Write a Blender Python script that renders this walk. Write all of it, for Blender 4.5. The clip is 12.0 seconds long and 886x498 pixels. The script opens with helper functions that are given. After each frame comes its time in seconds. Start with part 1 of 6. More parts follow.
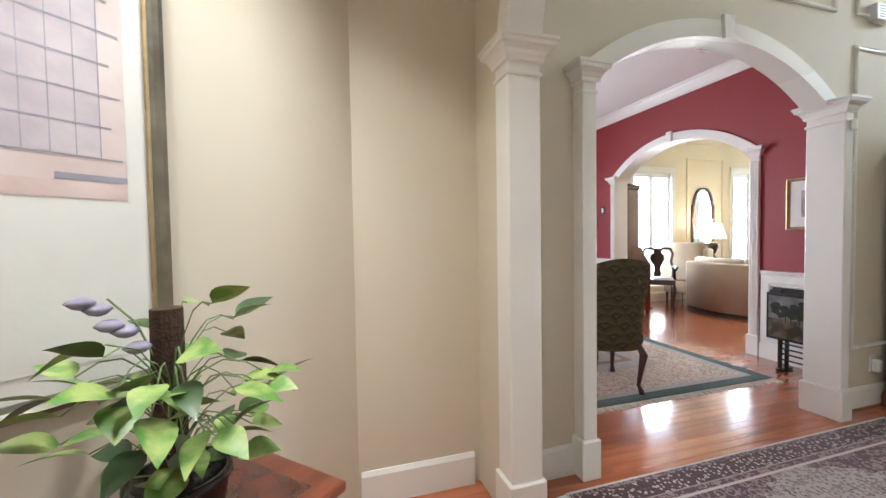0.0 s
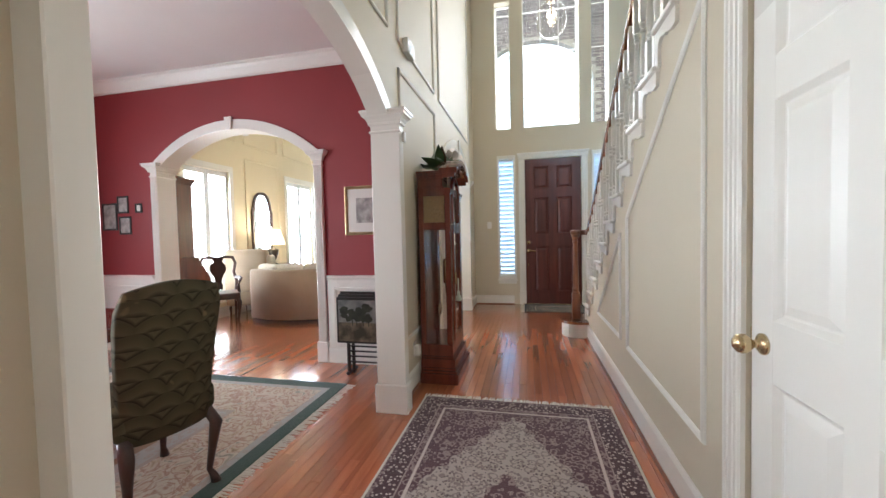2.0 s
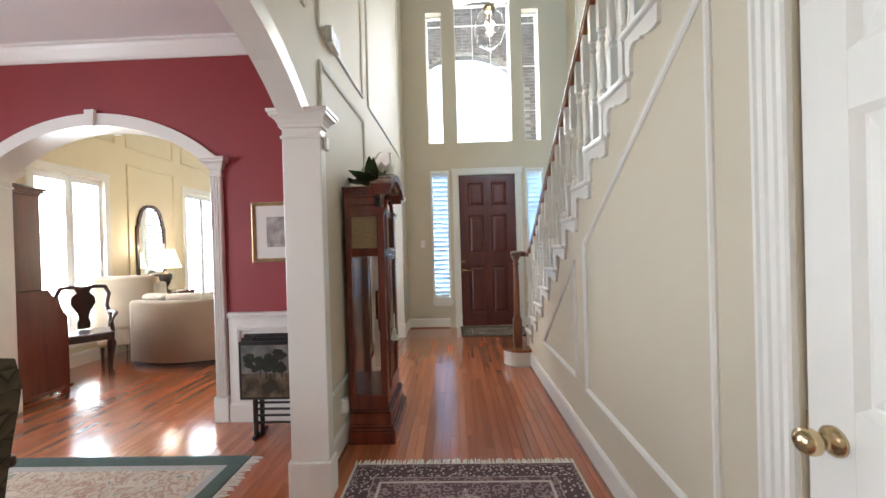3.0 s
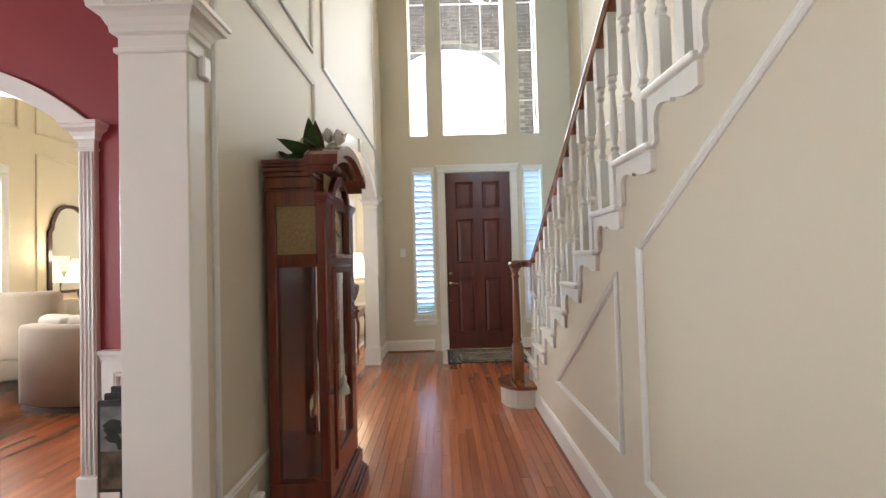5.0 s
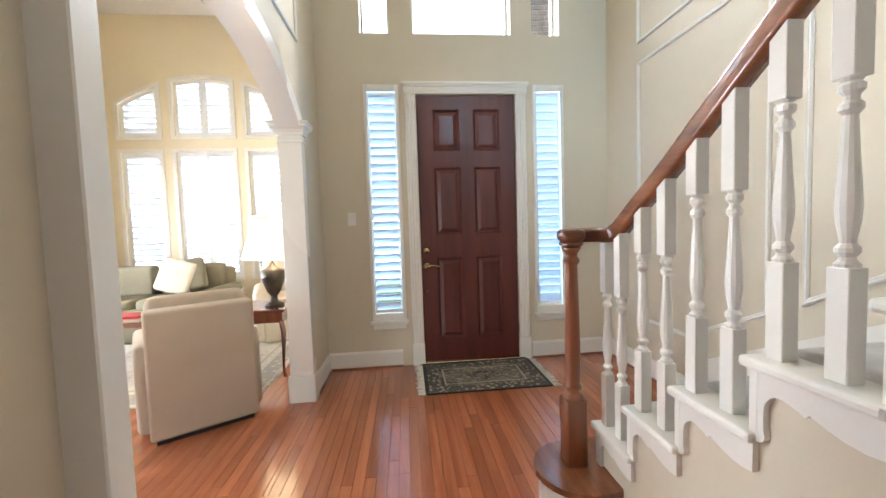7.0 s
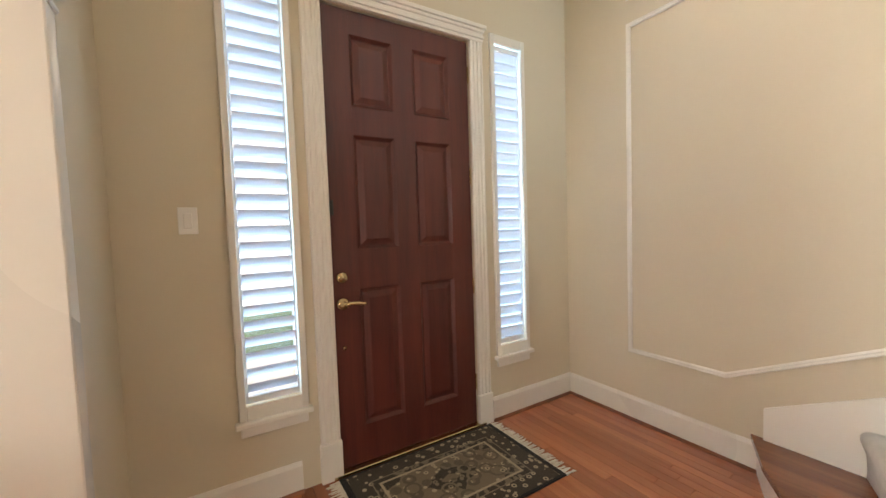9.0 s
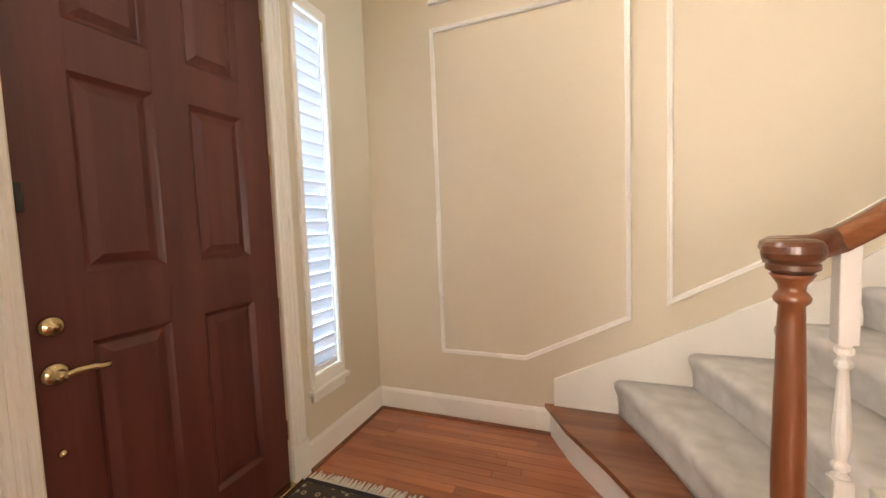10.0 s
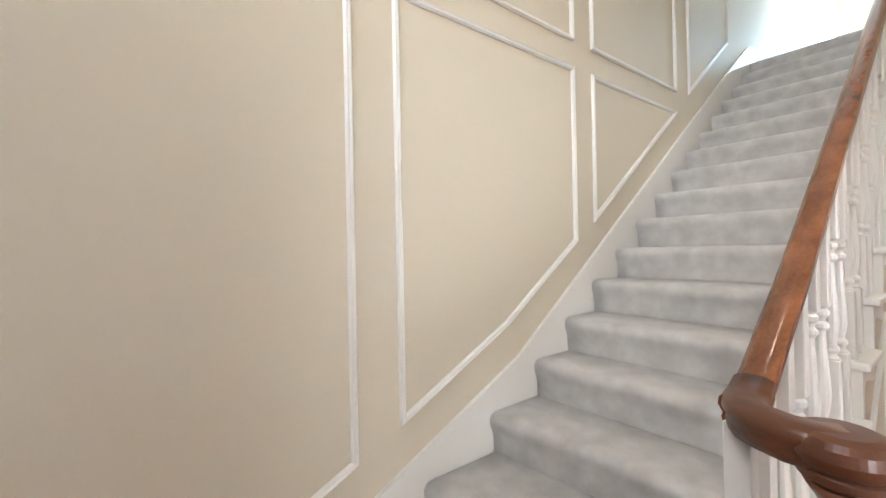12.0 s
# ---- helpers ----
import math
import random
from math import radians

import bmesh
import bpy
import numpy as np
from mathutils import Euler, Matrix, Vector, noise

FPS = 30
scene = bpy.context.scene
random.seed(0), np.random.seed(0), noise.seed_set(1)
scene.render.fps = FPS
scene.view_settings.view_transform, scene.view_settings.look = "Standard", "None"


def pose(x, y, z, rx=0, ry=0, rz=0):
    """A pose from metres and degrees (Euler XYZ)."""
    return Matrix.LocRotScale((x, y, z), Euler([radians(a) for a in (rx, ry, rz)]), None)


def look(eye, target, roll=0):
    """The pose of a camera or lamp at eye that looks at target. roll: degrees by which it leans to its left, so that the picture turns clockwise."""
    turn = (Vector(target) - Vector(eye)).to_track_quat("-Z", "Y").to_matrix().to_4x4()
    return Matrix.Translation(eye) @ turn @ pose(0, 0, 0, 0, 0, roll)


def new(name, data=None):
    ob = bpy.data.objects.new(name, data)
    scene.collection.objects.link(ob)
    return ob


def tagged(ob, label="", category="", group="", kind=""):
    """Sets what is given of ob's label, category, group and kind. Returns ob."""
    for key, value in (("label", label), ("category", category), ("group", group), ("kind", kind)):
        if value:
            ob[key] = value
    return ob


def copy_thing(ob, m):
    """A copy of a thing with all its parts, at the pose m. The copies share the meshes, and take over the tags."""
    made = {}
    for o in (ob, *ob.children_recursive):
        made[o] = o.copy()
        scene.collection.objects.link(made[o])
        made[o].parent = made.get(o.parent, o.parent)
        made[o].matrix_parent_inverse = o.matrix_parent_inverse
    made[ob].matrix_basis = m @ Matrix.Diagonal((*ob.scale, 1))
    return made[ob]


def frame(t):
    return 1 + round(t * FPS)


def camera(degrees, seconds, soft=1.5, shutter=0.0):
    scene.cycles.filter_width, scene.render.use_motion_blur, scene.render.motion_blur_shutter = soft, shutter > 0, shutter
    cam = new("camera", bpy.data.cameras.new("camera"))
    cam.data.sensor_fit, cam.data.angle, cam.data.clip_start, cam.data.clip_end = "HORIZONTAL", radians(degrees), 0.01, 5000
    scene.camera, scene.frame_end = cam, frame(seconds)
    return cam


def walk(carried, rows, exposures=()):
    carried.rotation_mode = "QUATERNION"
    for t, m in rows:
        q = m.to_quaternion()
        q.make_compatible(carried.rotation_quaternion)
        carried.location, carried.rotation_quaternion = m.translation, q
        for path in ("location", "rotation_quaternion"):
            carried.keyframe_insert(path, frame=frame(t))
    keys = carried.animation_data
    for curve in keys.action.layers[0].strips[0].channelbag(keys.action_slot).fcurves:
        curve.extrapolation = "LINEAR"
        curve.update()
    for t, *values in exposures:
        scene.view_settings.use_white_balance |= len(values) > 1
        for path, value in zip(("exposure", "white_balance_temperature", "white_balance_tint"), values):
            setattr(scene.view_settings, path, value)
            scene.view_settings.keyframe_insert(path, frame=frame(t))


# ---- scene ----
cam = camera(98.6, 12.0)
# seconds, stops, kelvin, tint
EXPOSURES = [(0.0, -0.04, 5800, 8), (1.0, -0.15, 5950, 9), (3.0, -0.22, 6100, 10), (5.0, -0.26, 6400, 12), (5.6, 0.02, 6450, 12), (6.2, 0.24, 6200, 12), (7.0, 0.05, 6200, 12), (8.8, -0.06, 7350, 17), (9.6, -0.28, 8600, 22), (10.0, -0.02, 8400, 23), (10.5, -0.17, 7000, 18), (11.1, -0.25, 6600, 17), (11.6, -0.06, 6600, 17), (12.0, -0.19, 6450, 16)]
PATH = [
    (0, (0.383, 0.213, 1.226), (0.957, 2.128, 1.16), -0.9),
    (0.5, (0.461, 0.445, 1.221), (1.63, 2.067, 1.161), -1.0),
    (1, (0.621, 0.648, 1.244), (2.201, 1.872, 1.18), -1.0),
    (1.5, (0.799, 0.824, 1.225), (2.62, 1.648, 1.157), -1.2),
    (2, (1.052, 0.962, 1.215), (3.002, 1.398, 1.142), -1.3),
    (2.5, (1.33, 1.037, 1.249), (3.322, 1.206, 1.197), -1.5),
    (3, (1.499, 1.094, 1.314), (3.498, 1.156, 1.302), -1.6),
    (3.2, (1.549, 1.103, 1.329), (3.548, 1.152, 1.355), -1.6),
    (4.8, (2.231, 1.048, 1.298), (4.228, 1.047, 1.42), -1.6),
    (5, (2.388, 1.06, 1.288), (4.387, 1.057, 1.331), -1.6),
    (5.5, (2.82, 1.078, 1.276), (4.817, 1.07, 1.171), -1.5),
    (6, (3.265, 1.088, 1.283), (5.259, 1.062, 1.135), -1.9),
    (6.5, (3.733, 1.09, 1.249), (5.727, 1.008, 1.131), -1.9),
    (7, (4.194, 1.132, 1.263), (6.182, 0.943, 1.151), -1.9),
    (9, (5.702, 1.536, 1.294), (7.406, 0.494, 1.189), -1.9),
    (9.5, (5.993, 1.6, 1.273), (7.297, 0.087, 1.165), -2.1),
    (10, (6.238, 1.541, 1.306), (6.968, -0.317, 1.175), -2.2),
    (10.5, (6.481, 1.429, 1.328), (6.623, -0.562, 1.198), -2.4),
    (11, (6.607, 1.136, 1.374), (6.25, -0.827, 1.231), -2.1),
    (11.5, (6.628, 0.826, 1.44), (5.847, -1.011, 1.309), -1.8),
    (12, (6.59, 0.53, 1.51), (5.421, -1.092, 1.516), -1.1),
]
walk(cam, [(t, look(eye, target, roll)) for t, eye, target, roll in PATH], EXPOSURES)

# ---- world and lights ----
world = bpy.data.worlds.new("sky")
world.use_nodes = True
scene.world = world
sky = world.node_tree.nodes.new("ShaderNodeTexSky")
sky.sky_type = "NISHITA"
sky.sun_disc = False
sky.sun_elevation, sky.sun_rotation = radians(55), radians(200)
back = world.node_tree.nodes["Background"]
back.inputs["Strength"].default_value = 0.15
world.node_tree.links.new(sky.outputs["Color"], back.inputs["Color"])


def lamp(name, kind, energy, m, colour=(1, 1, 1), size=None, angle=None, radius=None):
    data = bpy.data.lights.new(name, kind)
    data.energy, data.color = energy, colour
    if size:
        data.shape, data.size, data.size_y = "RECTANGLE", size[0], size[1]
    if angle:
        data.angle = angle
    if radius:
        data.shadow_soft_size = radius
    ob = new(name, data)
    ob.matrix_world = m
    return ob


lamp("sun", "SUN", 3.0, look((0, 0, 20), (-4, 6, 11)), (1.0, 0.95, 0.88), angle=radians(0.6))
DAY = (0.93, 0.97, 1.0)
WARM = (1.0, 0.82, 0.60)


# ---- materials ----
def shader(name, base, rough=0.5, metal=0.0, spec=0.5):
    m = bpy.data.materials.new(name)
    m.use_nodes = True
    b = m.node_tree.nodes["Principled BSDF"]
    b.inputs["Base Color"].default_value = (*base, 1)
    b.inputs["Roughness"].default_value = rough
    b.inputs["Metallic"].default_value = metal
    b.inputs["Specular IOR Level"].default_value = spec
    return m, m.node_tree.nodes, m.node_tree.links, b


def mottled(name, a, b2, scale=3.0, rough=0.5, fine=80.0, bump=0.05, metal=0.0, stretch=(1, 1, 1), detail=4.0, lo=0.3, hi=0.7, coat=0.0, sheen=0.0, spec=0.5):
    """Two colours blended by noise at a broad scale, with a fine relief."""
    m, N, L, bs = shader(name, a, rough, metal, spec)
    tc = N.new("ShaderNodeTexCoord")
    mp = N.new("ShaderNodeMapping")
    mp.inputs["Scale"].default_value = stretch
    L.new(tc.outputs["Object"], mp.inputs["Vector"])
    n1 = N.new("ShaderNodeTexNoise")
    n1.inputs["Scale"].default_value, n1.inputs["Detail"].default_value = scale, detail
    L.new(mp.outputs["Vector"], n1.inputs["Vector"])
    r = N.new("ShaderNodeValToRGB")
    r.color_ramp.elements[0].position, r.color_ramp.elements[1].position = lo, hi
    r.color_ramp.elements[0].color, r.color_ramp.elements[1].color = (*a, 1), (*b2, 1)
    L.new(n1.outputs["Fac"], r.inputs["Fac"])
    L.new(r.outputs["Color"], bs.inputs["Base Color"])
    n2 = N.new("ShaderNodeTexNoise")
    n2.inputs["Scale"].default_value, n2.inputs["Detail"].default_value = fine, 3.0
    L.new(mp.outputs["Vector"], n2.inputs["Vector"])
    bp = N.new("ShaderNodeBump")
    bp.inputs["Strength"].default_value, bp.inputs["Distance"].default_value = bump, 0.01
    L.new(n2.outputs["Fac"], bp.inputs["Height"])
    L.new(bp.outputs["Normal"], bs.inputs["Normal"])
    mr = N.new("ShaderNodeMapRange")
    mr.inputs["To Min"].default_value, mr.inputs["To Max"].default_value = max(0.02, rough - 0.08), min(1, rough + 0.08)
    L.new(n1.outputs["Fac"], mr.inputs["Value"])
    L.new(mr.outputs["Result"], bs.inputs["Roughness"])
    bs.inputs["Coat Weight"].default_value = coat
    bs.inputs["Coat Roughness"].default_value = 0.12
    bs.inputs["Sheen Weight"].default_value = sheen
    return m


def wooden(name, dark, light, rough=0.3, axis="X", ring=9.0, coat=0.3, vary=0.0, island=False):
    """Long-grained wood; vary: spread of lightness between pieces."""
    m, N, L, bs = shader(name, dark, rough)
    tc = N.new("ShaderNodeTexCoord")
    mp = N.new("ShaderNodeMapping")
    s = {"X": (0.6, 9, 9), "Y": (9, 0.6, 9), "Z": (9, 9, 0.6)}[axis]
    mp.inputs["Scale"].default_value = s
    if vary:
        oi = N.new("ShaderNodeNewGeometry" if island else "ShaderNodeObjectInfo")
        rnd = oi.outputs["Random Per Island" if island else "Random"]
        mu = N.new("ShaderNodeVectorMath")
        mu.operation = "MULTIPLY_ADD"
        mu.inputs[1].default_value, mu.inputs[2].default_value = (37, 17, 23), (0, 0, 0)
        L.new(rnd, mu.inputs[0])
        ad = N.new("ShaderNodeVectorMath")
        L.new(tc.outputs["Object"], ad.inputs[0])
        L.new(mu.outputs["Vector"], ad.inputs[1])
        L.new(ad.outputs["Vector"], mp.inputs["Vector"])
    else:
        L.new(tc.outputs["Object"], mp.inputs["Vector"])
    n1 = N.new("ShaderNodeTexNoise")
    n1.inputs["Scale"].default_value, n1.inputs["Detail"].default_value, n1.inputs["Distortion"].default_value = ring / 6, 6.0, 0.6
    L.new(mp.outputs["Vector"], n1.inputs["Vector"])
    n2 = N.new("ShaderNodeTexNoise")
    n2.inputs["Scale"].default_value, n2.inputs["Detail"].default_value = ring * 2, 4.0
    L.new(mp.outputs["Vector"], n2.inputs["Vector"])
    mx = N.new("ShaderNodeMath")
    mx.operation = "MULTIPLY_ADD"
    mx.inputs[1].default_value = 0.35
    L.new(n2.outputs["Fac"], mx.inputs[0])
    L.new(n1.outputs["Fac"], mx.inputs[2])
    r = N.new("ShaderNodeValToRGB")
    r.color_ramp.elements[0].position, r.color_ramp.elements[1].position = 0.42, 0.92
    r.color_ramp.elements[0].color, r.color_ramp.elements[1].color = (*dark, 1), (*light, 1)
    L.new(mx.outputs["Value"], r.inputs["Fac"])
    out = r.outputs["Color"]
    if vary:
        hs = N.new("ShaderNodeHueSaturation")
        mr = N.new("ShaderNodeMapRange")
        mr.inputs["To Min"].default_value, mr.inputs["To Max"].default_value = 1 - vary, 1 + vary
        L.new(rnd, mr.inputs["Value"])
        L.new(mr.outputs["Result"], hs.inputs["Value"])
        L.new(out, hs.inputs["Color"])
        out = hs.outputs["Color"]
    L.new(out, bs.inputs["Base Color"])
    bp = N.new("ShaderNodeBump")
    bp.inputs["Strength"].default_value, bp.inputs["Distance"].default_value = 0.06, 0.004
    L.new(n2.outputs["Fac"], bp.inputs["Height"])
    L.new(bp.outputs["Normal"], bs.inputs["Normal"])
    bs.inputs["Coat Weight"].default_value, bs.inputs["Coat Roughness"].default_value = coat, 0.13
    return m


def glow(name, colour, strength):
    m, N, L, b = shader(name, colour, 0.6)
    b.inputs["Emission Color"].default_value = (*colour, 1)
    b.inputs["Emission Strength"].default_value = strength
    return m


BEIGE = mottled("beige_wall_paint", (0.60, 0.540, 0.420), (0.625, 0.565, 0.445), 1.2, 0.62, 140, 0.04)
CREAM = mottled("cream_wall_paint", (0.72, 0.635, 0.455), (0.75, 0.665, 0.485), 1.2, 0.6, 140, 0.04)
RED = mottled("red_wall_paint", (0.235, 0.026, 0.030), (0.265, 0.031, 0.036), 1.5, 0.55, 120, 0.04)
WHITE = mottled("white_trim_paint", (0.755, 0.74, 0.69), (0.765, 0.75, 0.70), 0.7, 0.30, 90, 0.015, detail=1.0)
CEIL = mottled("ceiling_paint", (0.74, 0.72, 0.70), (0.78, 0.76, 0.74), 1.5, 0.8, 160, 0.05)
OAK = wooden("red_oak_floor", (0.325, 0.096, 0.042), (0.51, 0.174, 0.079), 0.19, "X", 9, 0.85, 0.20)
OAK_J = wooden("red_oak_floor_far", (0.325, 0.096, 0.042), (0.51, 0.174, 0.079), 0.19, "X", 9, 0.85, 0.20, island=True)
OAK_BED = mottled("dark_joint", (0.19, 0.060, 0.027), (0.24, 0.08, 0.036), 4, 0.5)
MAHOGANY = wooden("mahogany", (0.072, 0.013, 0.0075), (0.165, 0.033, 0.016), 0.22, "Z", 8, 0.6)
DOORWOOD = wooden("stained_door_wood", (0.056, 0.0095, 0.0075), (0.118, 0.023, 0.0155), 0.44, "Z", 8, 0.06)
RAILWOOD = wooden("handrail_oak", (0.11, 0.034, 0.012), (0.30, 0.108, 0.043), 0.25, "X", 10, 0.5)
NEWELWOOD = wooden("newel_wood", (0.14, 0.042, 0.016), (0.26, 0.085, 0.034), 0.28, "Z", 8, 0.4)
CARPET = mottled("grey_carpet", (0.48, 0.465, 0.435), (0.64, 0.62, 0.59), 11.0, 0.95, 320, 0.5, sheen=0.3, spec=0.1)
BRASS = mottled("brass", (0.55, 0.43, 0.25), (0.63, 0.51, 0.31), 12, 0.22, 60, 0.02, metal=1.0)
BLACK = mottled("black_paint", (0.012, 0.011, 0.010), (0.022, 0.020, 0.018), 5, 0.35)
SOFAC = mottled("taupe_upholstery", (0.36, 0.285, 0.20), (0.42, 0.335, 0.24), 3, 0.9, 260, 0.35, sheen=0.25, spec=0.15)
BRICK = mottled("grey_brown_brick", (0.15, 0.135, 0.135), (0.27, 0.245, 0.24), 8, 0.85, 60, 0.3)
MORTAR = mottled("mortar", (0.34, 0.32, 0.29), (0.42, 0.40, 0.37), 8, 0.9)


def window_glass(name):
    """Thin clear pane: lets light straight through, with a glossy face."""
    m = bpy.data.materials.new(name)
    m.use_nodes = True
    N, L = m.node_tree.nodes, m.node_tree.links
    N.remove(N["Principled BSDF"])
    tr, gl, fr, mx = (N.new("ShaderNode" + k) for k in ("BsdfTransparent", "BsdfGlossy", "LayerWeight", "MixShader"))
    pw, ad = N.new("ShaderNodeMath"), N.new("ShaderNodeMath")
    pw.operation, ad.operation = "POWER", "MULTIPLY_ADD"
    pw.inputs[1].default_value, ad.inputs[1].default_value, ad.inputs[2].default_value = 4.0, 0.6, 0.03
    gl.inputs["Roughness"].default_value = 0.02
    L.new(fr.outputs["Facing"], pw.inputs[0])
    L.new(pw.outputs[0], ad.inputs[0])
    L.new(ad.outputs[0], mx.inputs[0])
    L.new(tr.outputs[0], mx.inputs[1])
    L.new(gl.outputs[0], mx.inputs[2])
    L.new(mx.outputs[0], N["Material Output"].inputs["Surface"])
    return m


PANE = window_glass("window_glass")


# ---- mesh helpers ----
def part(name, bm, material, parent=None, label="", smooth=False):
    me = bpy.data.meshes.new(name)
    bmesh.ops.recalc_face_normals(bm, faces=bm.faces)
    bm.to_mesh(me)
    bm.free()
    for m in material if isinstance(material, (list, tuple)) else (material,):
        me.materials.append(m)
    if smooth:
        for p in me.polygons:
            p.use_smooth = True
    ob = new(name, me)
    if parent:
        ob.parent = parent
    if label:
        ob["label"] = label
    return ob


def thing(name, at, label, category, group="", rz=0.0, kind=""):
    ob = new(name)
    ob.matrix_world = pose(*at, 0, 0, rz)
    ob.empty_display_size = 0.1
    return tagged(ob, label, category, group, kind)


def box(bm, x0, x1, y0, y1, z0, z1, bevel=0.0, seg=1):
    m = Matrix.LocRotScale(((x0 + x1) / 2, (y0 + y1) / 2, (z0 + z1) / 2), None, (abs(x1 - x0), abs(y1 - y0), abs(z1 - z0)))
    v = bmesh.ops.create_cube(bm, size=1, matrix=m)["verts"]
    if bevel:
        e = list({e for w in v for e in w.link_edges})
        bmesh.ops.bevel(bm, geom=e, offset=bevel, segments=seg, affect="EDGES", profile=0.5)
    return bm


def boxed(*a, **k):
    return box(bmesh.new(), *a, **k)


AX = {"x": lambda u, v, w: (w, u, v), "y": lambda u, v, w: (u, w, v), "z": lambda u, v, w: (u, v, w)}


def prism(bm, outline, axis, w0, w1):
    """An outline in the plane across an axis (x: y,z; y: x,z; z: x,y), drawn out from w0 to w1."""
    f = AX[axis]
    a = [bm.verts.new(f(u, v, w0)) for u, v in outline]
    b = [bm.verts.new(f(u, v, w1)) for u, v in outline]
    bm.faces.new(a)
    bm.faces.new(b[::-1])
    for i in range(len(a)):
        j = (i + 1) % len(a)
        bm.faces.new((a[j], a[i], b[i], b[j]))
    return bm


def lathe(bm, profile, segs=20, at=(0, 0, 0), axis="z"):
    """A turned shape from (radius, height) pairs."""
    rings = []
    for r, h in profile:
        ring = []
        for i in range(segs):
            a = 2 * math.pi * i / segs
            u, v, w = r * math.cos(a), r * math.sin(a), h
            p = {"z": (u, v, w), "x": (w, u, v), "y": (u, w, v)}[axis]
            ring.append(bm.verts.new((p[0] + at[0], p[1] + at[1], p[2] + at[2])))
        rings.append(ring)
    for a, b in zip(rings, rings[1:]):
        for i in range(segs):
            j = (i + 1) % segs
            bm.faces.new((a[i], a[j], b[j], b[i]))
    if profile[0][0] > 1e-4:
        bm.faces.new(rings[0][::-1])
    if profile[-1][0] > 1e-4:
        bm.faces.new(rings[-1])
    return bm


def sweep(bm, path, section, up=Vector((0, 0, 1)), closed=False):
    """A section (side, up) carried along a path of points."""
    path = [Vector(p) for p in path]
    n = len(path)
    rings = []
    for i, p in enumerate(path):
        a = path[i - 1] if i or closed else path[i]
        b = path[(i + 1) % n] if i < n - 1 or closed else path[i]
        d1 = (p - a).normalized() if (p - a).length > 1e-9 else (b - p).normalized()
        d2 = (b - p).normalized() if (b - p).length > 1e-9 else d1
        d = (d1 + d2).normalized()
        k = 1 / max(0.5, d.dot(d2))
        s = d.cross(up).normalized()
        u = s.cross(d)
        d1s = d2.cross(up)
        rings.append([bm.verts.new(p + s * a2 * (k if d1s.length > 0.5 and abs(u.dot(up)) > 0.98 else 1) + u * b2) for a2, b2 in section])
    pairs = list(zip(rings, rings[1:])) + ([(rings[-1], rings[0])] if closed else [])
    for a, b in pairs:
        for i in range(len(section)):
            j = (i + 1) % len(section)
            bm.faces.new((a[i], a[j], b[j], b[i]))
    if not closed:
        bm.faces.new(rings[0][::-1])
        bm.faces.new(rings[-1])
    return bm


def arc_z(o, u):
    """Height of an opening's head at u. o: (start, end, sill, spring, rise)."""
    c, h = (o[0] + o[1]) / 2, (o[1] - o[0]) / 2
    if o[4] < 0.4:                                   # a flat segment of a circle
        r = (h * h + o[4] ** 2) / (2 * o[4])
        return o[3] + o[4] - r + math.sqrt(max(0.0, r * r - (u - c) ** 2))
    return o[3] + o[4] * math.sqrt(max(0.0, 1 - ((u - c) / h) ** 2))


def wall_mesh(axis, u0, u1, w0, w1, z0, z1, openings=()):
    """A wall across an axis, from u0 to u1, of thickness w0 to w1, with openings cut through."""
    bm = bmesh.new()
    f = AX[axis]

    def slab(a, b, lo, hi):
        if b - a < 1e-4:
            return
        if isinstance(lo, (int, float)) and hi - lo < 1e-4:
            return
        prism(bm, [(a, lo), (b, lo), (b, hi), (a, hi)], axis, w0, w1)

    u = u0
    for o in sorted(openings):
        slab(u, o[0], z0, z1)
        slab(o[0], o[1], z0, o[2])
        if o[4] == 0:
            slab(o[0], o[1], o[3], z1)
        else:
            n = 28
            pts = [o[0] + (o[1] - o[0]) * (1 - math.cos(math.pi * i / n)) / 2 for i in range(n + 1)]
            for a, b in zip(pts, pts[1:]):
                prism(bm, [(a, arc_z(o, a)), (b, arc_z(o, b)), (b, z1), (a, z1)], axis, w0, w1)
        u = o[1]
    slab(u, u1, z0, z1)
    bmesh.ops.remove_doubles(bm, verts=bm.verts, dist=1e-5)
    return bm


def wall(name, axis, u0, u1, w0, w1, z0, z1, mat, openings=(), label=""):
    ob = part(name, wall_mesh(axis, u0, u1, w0, w1, z0, z1, openings), mat)
    return tagged(ob, label, "wall", kind="structure")


def strip(name, axis, u0, u1, face, way, z0, height, depth, mat=None, parent=None, cap=0.012):
    """A baseboard or rail on a wall face; way: the sign along the axis towards the room."""
    f = AX[axis]
    bm = bmesh.new()
    pr = [(0.0, z0), (depth, z0), (depth, z0 + height - cap * 1.6), (depth * 0.55, z0 + height - cap * 0.4), (depth * 0.4, z0 + height), (0.0, z0 + height)]
    ra = [bm.verts.new(f(u0, z, face + way * d)) for d, z in pr]
    rb = [bm.verts.new(f(u1, z, face + way * d)) for d, z in pr]
    bm.faces.new(ra)
    bm.faces.new(rb[::-1])
    for i in range(len(pr)):
        j = (i + 1) % len(pr)
        bm.faces.new((ra[j], ra[i], rb[i], rb[j]))
    ob = part(name, bm, mat or WHITE, parent)
    return ob if parent else tagged(ob, "white painted moulded baseboard along the wall", "baseboard", kind="structure")


